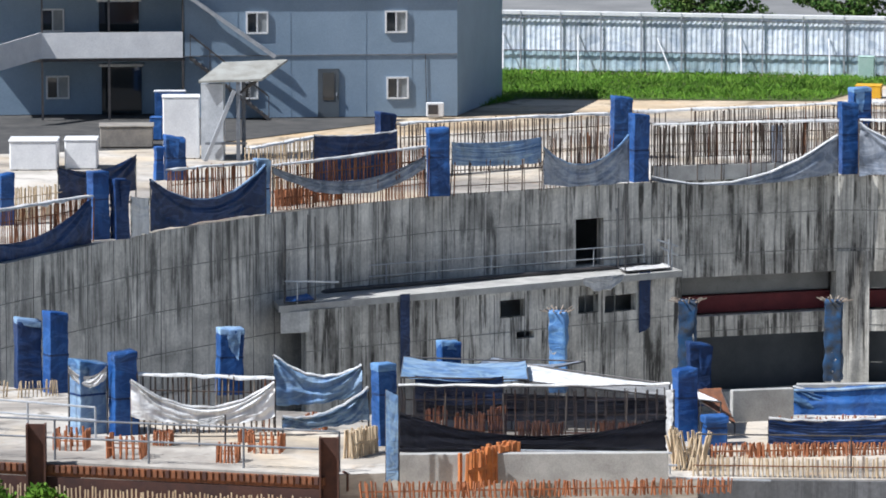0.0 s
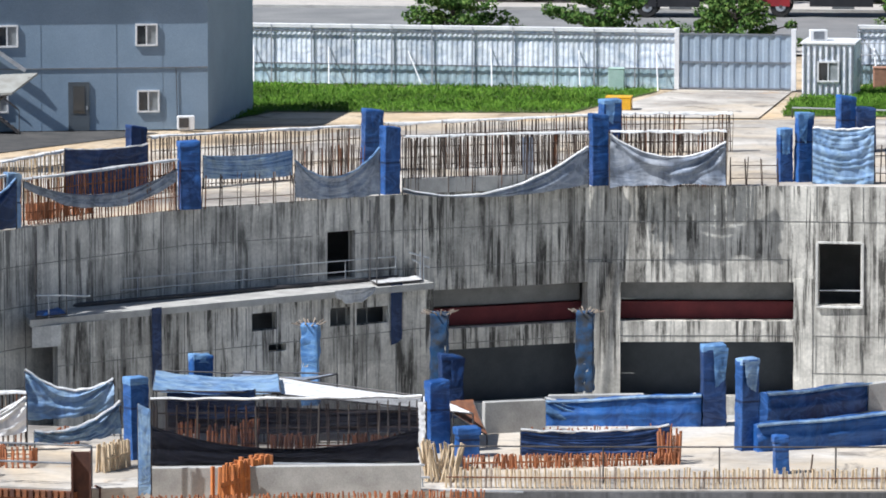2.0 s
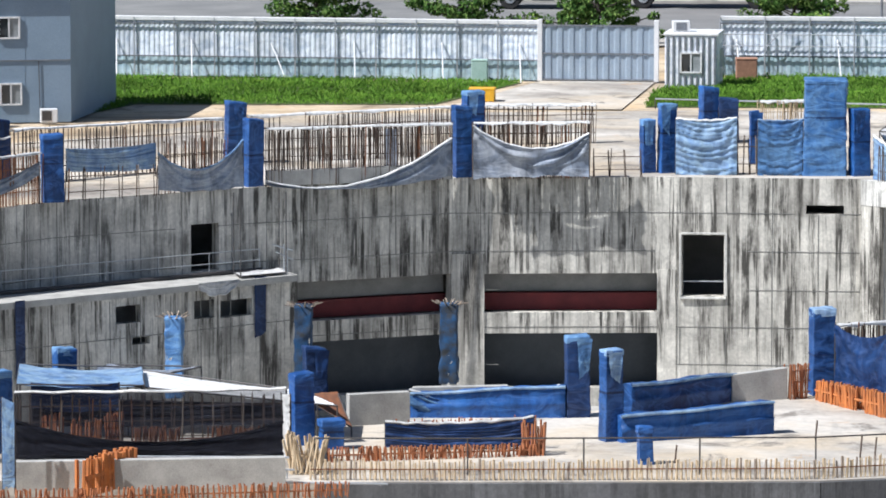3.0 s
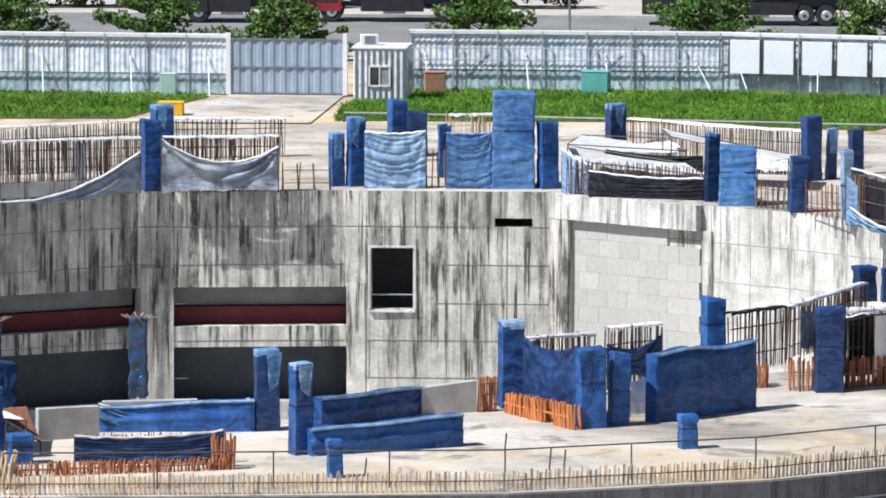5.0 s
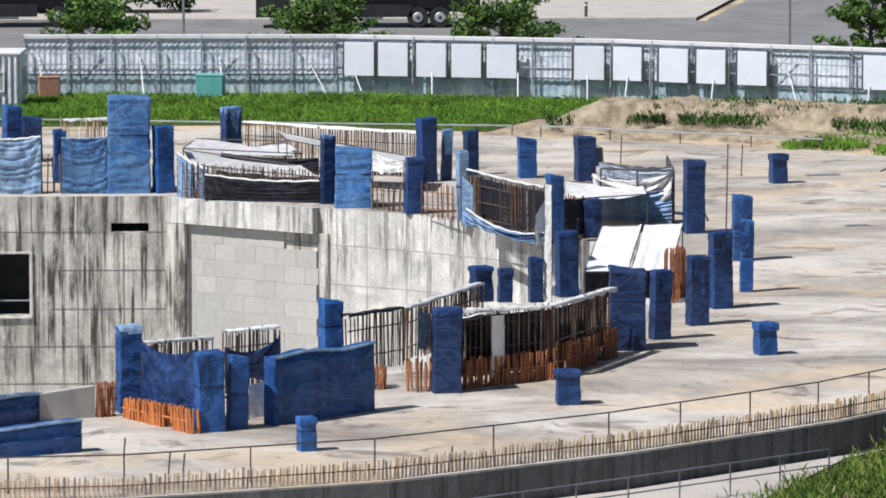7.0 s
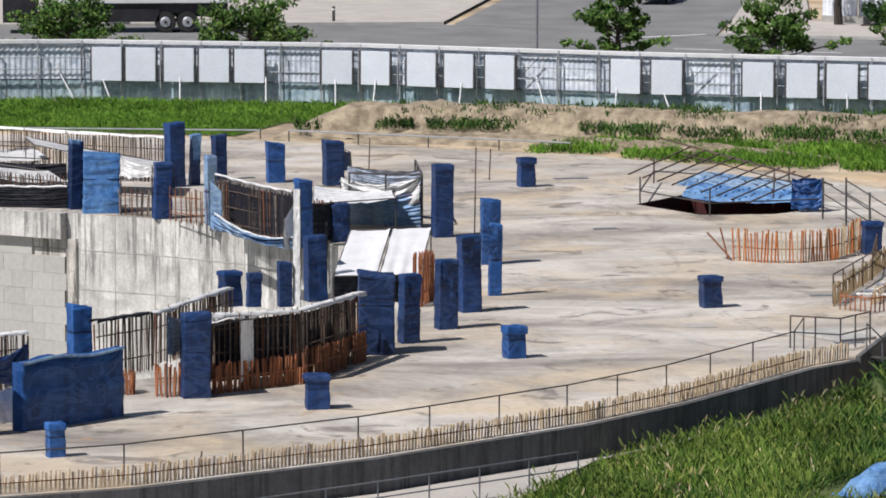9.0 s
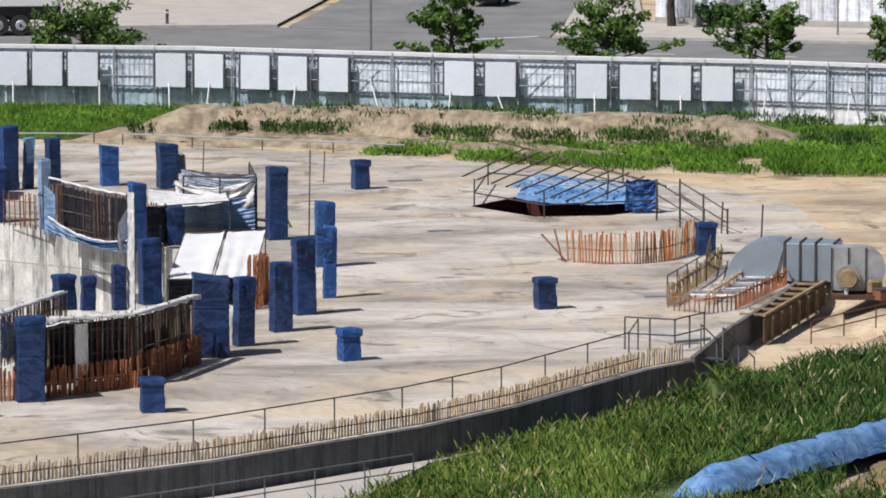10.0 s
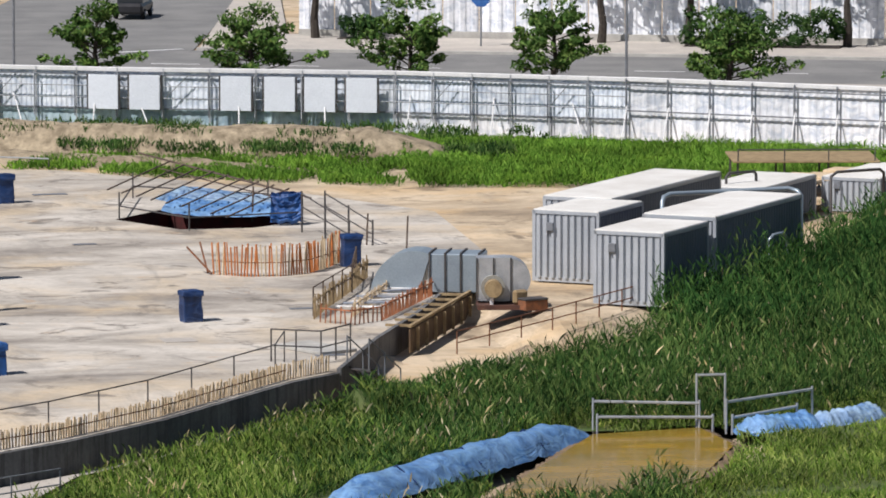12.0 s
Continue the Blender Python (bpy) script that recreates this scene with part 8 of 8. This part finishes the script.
def build_ring_bars():
    """The curved rows of orange starter bars and the pit behind them."""
    e = thing("ring_bars", "curved row of orange rusted starter bars on the deck", "reinforcement")
    pts = [(26.1, 200.8), (27.2, 199.9), (28.4, 199.8), (29.6, 200.6), (30.5, 202.2), (31.2, 203.8)]
    rnd = random.Random(1)
    for x, y in along(pts, 0.125):
        part("bar", bars_mesh("bar", [((x, y, 0), (x + rnd.uniform(-0.08, 0.08), y + rnd.uniform(-0.05, 0.05), 1.12 * rnd.uniform(0.92, 1.08)), 0.034)]), M_ORANGE if rnd.random() < 0.6 else M_TAN, e)
    for (a, b) in zip(pts, pts[1:]):
        part("tie", bars_mesh("tie", [((*a, 0.5), (*b, 0.5), 0.02)]), M_RUST, e)
    part("bar", bars_mesh("bar", [((26.0, 200.6, 0.05), (25.2, 201.4, 0.95), 0.035)]), M_RUST, e)
    part("bar", bars_mesh("bar", [((25.9, 200.9, 0.05), (25.7, 201.6, 1.1), 0.035)]), M_RUST, e)
    # second ring along the pit's edge
    e2 = thing("ring_bars", "curved row of rusty and pale bars round the duct pit", "reinforcement")
    for line, h, m in (([(27.8, 187.6), (28.7, 190.5), (30.4, 195.5), (31.5, 199.2)], 0.75, M_TIMBER), ([(27.9, 186.8), (28.8, 185.9), (30.0, 186.8), (31.4, 190.0), (32.9, 193.4)], 0.6, M_RUSTY), ([(29.2, 188.0), (30.6, 191.8), (31.9, 195.6)], 0.5, M_TAN)):
        for x, y in along(line, 0.2):
            part("bar", bars_mesh("bar", [((x, y, 0), (x + rnd.uniform(-0.06, 0.06), y, h * rnd.uniform(0.8, 1.1)), 0.032)]), m, e2)
        for (a, b) in zip(line, line[1:]):
            part("tie", bars_mesh("tie", [((*a, h * 0.8), (*b, h * 0.8), 0.03)]), m, e2)
    guard_rail([(27.9, 188.4, 0.0), (30.2, 194.6, 0.0), (31.2, 200.0, 0.0)], 1.0, 1.8, M_BAR, (1.0, 0.55), "rusty pipe rail beside the duct pit", 0.025)
    # pale boards and pipes lying in the pit
    for k in range(7):
        tagged(part("pit_board", boxm((29.6 + 0.35 * k, 189.0 + 0.8 * k, 0.22 + 0.03 * (k % 2)), (1.6, 0.22, 0.06), 0.3 * (k % 3) - 0.3, 0.01), M_GREYCLOTH if k % 2 else M_WHITE), "loose pale board across the pit", "board")
    side = [EDGE[-1], *EDGE_BACK[:3]]
    bm = bmesh.new()
    for (x0, y0), (x1, y1) in zip(side, side[1:]):
        a, b = Vector((x0, y0)), Vector((x1, y1))
        d = (b - a).normalized()
        n = Vector((d.y, -d.x)) * 0.15
        prism(bm, [tuple(a + n), tuple(b + n), tuple(b), tuple(a)], -1.6, 0.12)
    tagged(part("wall_edge_east", bm, M_WALL_DARK), "dark streaked concrete face at the duct pit", "wall", kind="structure")
    fm = thing("pit_formwork", "row of brown plywood form panels with timber wales", "formwork")
    a, b = Vector((30.5, 184.0, -0.35)), Vector((34.2, 193.2, -0.35))
    d = b - a
    rz = math.atan2(d.y, d.x)
    for k in range(7):
        c = a + d * (k + 0.5) / 7
        part("form_panel", boxm(c, (d.length / 7 - 0.04, 0.07, 0.8), rz, 0.01), M_FORM, fm)
        part("form_rib", boxm(c + Vector((0.12, -0.05, 0)), (0.06, 0.10, 0.8), rz), M_TIMBER, fm)
        part("cross_wale", boxm(c + Vector((-0.45, 0.15, 0.45)), (1.0, 0.10, 0.08), rz - 1.57), M_TIMBER, fm)
    part("top_wale", boxm((a + b) / 2 + Vector((0, 0, 0.5)), (d.length, 0.12, 0.08), rz), M_TIMBER, fm)


build_ring_bars()


def build_duct():
    """Large galvanised duct elbow and a fan."""
    e = thing("air_duct", "large galvanised sheet metal duct elbow on the deck", "duct", pose(32.4, 194.4, 0, 0, 0, -18))
    seg = 8
    for k in range(seg):
        a0, a1 = math.pi * (1 - k / seg * 0.62), math.pi * (1 - (k + 1) / seg * 0.62)
        bm = bmesh.new()
        outer = 1.55
        p = [(math.cos(a0) * outer, 0, math.sin(a0) * outer), (math.cos(a1) * outer, 0, math.sin(a1) * outer)]
        lo = [(p[0][0] * 0.25, 0, 0.0), (p[1][0] * 0.25, 0, 0.0)]
        vs = []
        for y in (-0.75, 0.75):
            vs.append([bm.verts.new((q[0] + 0.1, y, max(0.02, q[2]))) for q in (lo[0], p[0], p[1], lo[1])])
        for i in range(4):
            j = (i + 1) % 4
            bm.faces.new((vs[0][i], vs[0][j], vs[1][j], vs[1][i]))
        bm.faces.new(vs[0])
        bm.faces.new(vs[1][::-1])
        bmesh.ops.recalc_face_normals(bm, faces=bm.faces)
        part("elbow_segment", bm, M_DUCT, e)
    part("duct_run", boxm((1.55, 0.0, 0.78), (1.9, 1.5, 1.35), 0, 0.03), M_DUCT, e)
    for x in (0.65, 1.2, 1.75, 2.4):
        part("flange", boxm((x, 0.0, 0.78), (0.06, 1.62, 1.46)), M_DARKSTEEL, e)
    part("cradle", boxm((0.6, -0.3, 0.08), (2.8, 0.16, 0.16)), M_PILE, e)
    f = thing("blower_fan", "round galvanised blower with a rusty motor", "fan", pose(34.7, 190.0, 0, 0, 0, -8))
    scroll = [(-0.85, 0.25), (-0.85, 1.72)] + [(0.15 + 0.86 * math.sin(a), 0.98 + 0.76 * math.cos(a)) for a in np.linspace(0.0, math.pi, 15)] + [(-0.2, 0.22)]
    bm = bmesh.new()
    ends = [[bm.verts.new((x, y, z)) for x, z in scroll] for y in (-0.42, 0.5)]
    for i in range(len(scroll)):
        j = (i + 1) % len(scroll)
        bm.faces.new((ends[0][i], ends[0][j], ends[1][j], ends[1][i]))
    bm.faces.new(ends[0][::-1])
    bm.faces.new(ends[1])
    bmesh.ops.recalc_face_normals(bm, faces=bm.faces)
    part("casing", bm, M_STEEL, f, "rounded galvanised scroll casing")
    for x in (-0.86, -0.28, 0.32):
        part("band", boxm((x, -0.44, 0.98), (0.05, 0.05, 1.5)), M_DARKSTEEL, f)
    part("inlet_ring", bars_mesh("inlet_ring", [((-0.3, -0.56, 0.72), (-0.3, -0.42, 0.72), 0.42)], 20), M_WEATHERED, f)
    part("motor", bars_mesh("motor", [((-0.3, -1.05, 0.72), (-0.3, -0.56, 0.72), 0.3)], 16), M_TIMBER, f, "rusty ochre motor")
    part("belt_guard", boxm((0.62, -0.8, 0.42), (0.55, 0.25, 0.5), 0.5, 0.08), M_TIMBER, f, "ochre belt guard")
    part("base_frame", boxm((0, -0.3, 0.08), (1.7, 1.6, 0.16)), M_PILE, f, "dark red base frame")
    part("support", boxm((-0.35, -0.6, 0.45), (0.12, 0.5, 0.8)), M_PAINTWHITE, f)
    c = crate("tool_chest", 35.6, 188.9, 0, (0.9, 0.6, 0.35), 20, M_RUST, "rusty brown tool chest beside the blower", "chest", M_DARKSTEEL)


build_duct()


def build_stairs():
    e = thing("steel_stair", "short open steel stair from the deck to the field", "stair", pose(27.2, 175.4, 0, 0, 0, 35))
    for i in range(5):
        part("tread", boxm((0.35 + i * 0.24, -0.2, -0.08 - i * 0.2), (0.24, 1.0, 0.04)), M_DARKSTEEL, e)
    for s in (-0.5, 0.5):
        part("stringer", bars_mesh("stringer", [((0.2, s - 0.2, 0.0), (1.5, s - 0.2, -1.1), 0.05)]), M_DARKSTEEL, e)
        part("hand_rail", bars_mesh("hand_rail", [((0.1, s - 0.2, 1.0), (1.5, s - 0.2, -0.1), 0.025)], 6), M_GREYSTEEL, e)
        for x, z in ((0.1, 0.0), (0.8, -0.5), (1.5, -1.1)):
            part("rail_post", bars_mesh("rail_post", [((x, s - 0.2, z), (x, s - 0.2, z + 1.0), 0.025)], 6), M_GREYSTEEL, e)
    guard_rail([(24.9, 177.4, 0.0), (26.4, 176.6, 0.0), (27.6, 178.2, 0.0)], 1.05, 0.9, M_DARKSTEEL, (1.0, 0.5), "dark pipe landing rail beside the stair", 0.025)
    tagged(part("landing", boxm((26.7, 180.0, 0.06), (1.5, 2.6, 0.1), 0.5, 0.01), M_CONC), "pale concrete landing slab by the stair", "landing")


build_stairs()


def build_hatch():
    """The covered opening with a light bar frame over it."""
    e = thing("hatch_cover", "light bar frame with blue tarpaulin over a deck opening", "hatch")
    k = [(24.8, 219.6), (27.0, 215.0), (31.6, 216.2), (31.2, 223.0), (26.2, 227.0)]
    pit = bmesh.new()
    for a, b in zip(HATCH, HATCH[1:] + HATCH[:1]):
        pit.faces.new([pit.verts.new(p) for p in ((*a, -0.005), (*b, -0.005), (*b, -2.2), (*a, -2.2))])
    pit.faces.new([pit.verts.new((x, y, -2.2)) for x, y in HATCH])
    part("pit_lining", pit, M_DARKRED, e, "dark red lining of the opening")
    for a, b in zip(k, k[1:] + k[:1]):
        a, b = Vector((*a, 0)), Vector((*b, 0))
        part("kerb_rail", bars_mesh("kerb_rail", [(a + Vector((0, 0, 0.5)), b + Vector((0, 0, 0.5)), 0.035)]), M_DARKSTEEL, e)
        part("post", bars_mesh("post", [(a, a + Vector((0, 0, 1.05)), 0.04)]), M_DARKSTEEL, e)
    peak = Vector((29.8, 222.5, 1.75))
    rnd = random.Random(5)
    for i in range(9):
        u = i / 8
        foot = Vector((24.6, 222.0, 0.9)).lerp(Vector((28.4, 214.8, 0.5)), u)
        top = Vector((27.4, 224.4, 1.75)).lerp(Vector((31.4, 218.4, 1.2)), u)
        part("rafter", bars_mesh("rafter", [(foot, top, 0.035)]), M_BAR, e)
    part("ridge", bars_mesh("ridge", [((26.4, 226.4, 1.9), (32.0, 216.6, 1.0), 0.045)]), M_BAR, e)
    part("ridge", bars_mesh("ridge", [((27.0, 224.0, 1.5), (31.6, 216.4, 0.8), 0.03)]), M_BAR, e)
    part("sheet", cloth_mesh((26.2, 217.6, 0.42), (31.2, 216.8, 0.32), (31.0, 218.8, 0.48), (27.0, 221.4, 0.6), 0.12, 0.16, 3), M_TARPLIGHT, e, "slumped blue tarpaulin")
    part("upper_sheet", cloth_mesh((26.4, 221.2, 0.58), (31.0, 218.7, 0.5), (31.0, 220.6, 0.68), (27.8, 223.4, 0.85), 0.15, 0.12, 8), M_PALE, e, "thin bleached blue sheet")
    part("bunched_tarp", cloth_mesh((30.3, 216.0, 0.1), (31.6, 216.0, 0.1), (31.6, 216.4, 1.25), (30.4, 216.6, 1.2), 0.0, 0.2, 6), M_BLUE, e, "bunched blue tarpaulin")
    s = thing("stair_rail", "stepped pipe hand rails at a stair down from the deck", "railing")
    for off in (0.0, 0.9):
        part("hand_rail", bars_mesh("hand_rail", [((31.2 + off, 213.6, 1.5), (32.3 + off, 208.8, 0.87), 0.03)], 6), M_DARKSTEEL, s)
        part("mid_rail", bars_mesh("mid_rail", [((31.2 + off, 213.6, 1.0), (32.3 + off, 208.8, 0.42), 0.03)], 6), M_DARKSTEEL, s)
        for u in (0.0, 0.5, 1.0):
            x, y, z = 31.2 + off + 1.1 * u, 213.6 - 4.8 * u, 1.6 - 0.63 * u
            part("post", bars_mesh("post", [((x, y, 0), (x, y, z), 0.04)], 6), M_DARKSTEEL, s)
    for x, y, h in ((29.8, 217.5, 1.4), (33.0, 209.0, 1.2), (34.2, 207.0, 1.3)):
        tagged(part("stake", bars_mesh("stake", [((x, y, 0), (x + 0.05, y, h), 0.035)], 6), M_BAR), "single upright stake on the deck", "stake")


M_DARKRED = mottled("dark_red_lining", (0.10, 0.012, 0.012), (0.03, 0.008, 0.008), 0.8, 0.8)
build_hatch()
for x, y, w, l in ((23.0, 229.0, 1.4, 0.5), (22.5, 211.0, 0.9, 0.35), (27.8, 190.5, 0.8, 0.3), (27.0, 178.5, 1.0, 0.35), (22.6, 183.0, 1.1, 1.0)):
    tagged(part("deck_plate", boxm((x, y, 0.012), (w, l, 0.02), 0.1), M_GREYSTEEL if l < 0.9 else M_PAVING), "thin steel plate lying on the deck", "plate")
for x, y, h in ((-3.9, 155.6, 0.55), (-2.6, 152.6, 0.6), (-2.2, 152.4, 0.6), (-7.6, 151.2, 0.5), (5.2, 154.4, 0.45), (19.6, 228.6, 1.3), (14.8, 231.0, 1.5), (17.4, 209.4, 3.3)):
    tagged(part("stake", bars_mesh("stake", [((x, y, 0), (x + 0.05, y, h), 0.025)], 6), M_BAR), "single upright steel stake on the deck", "stake")
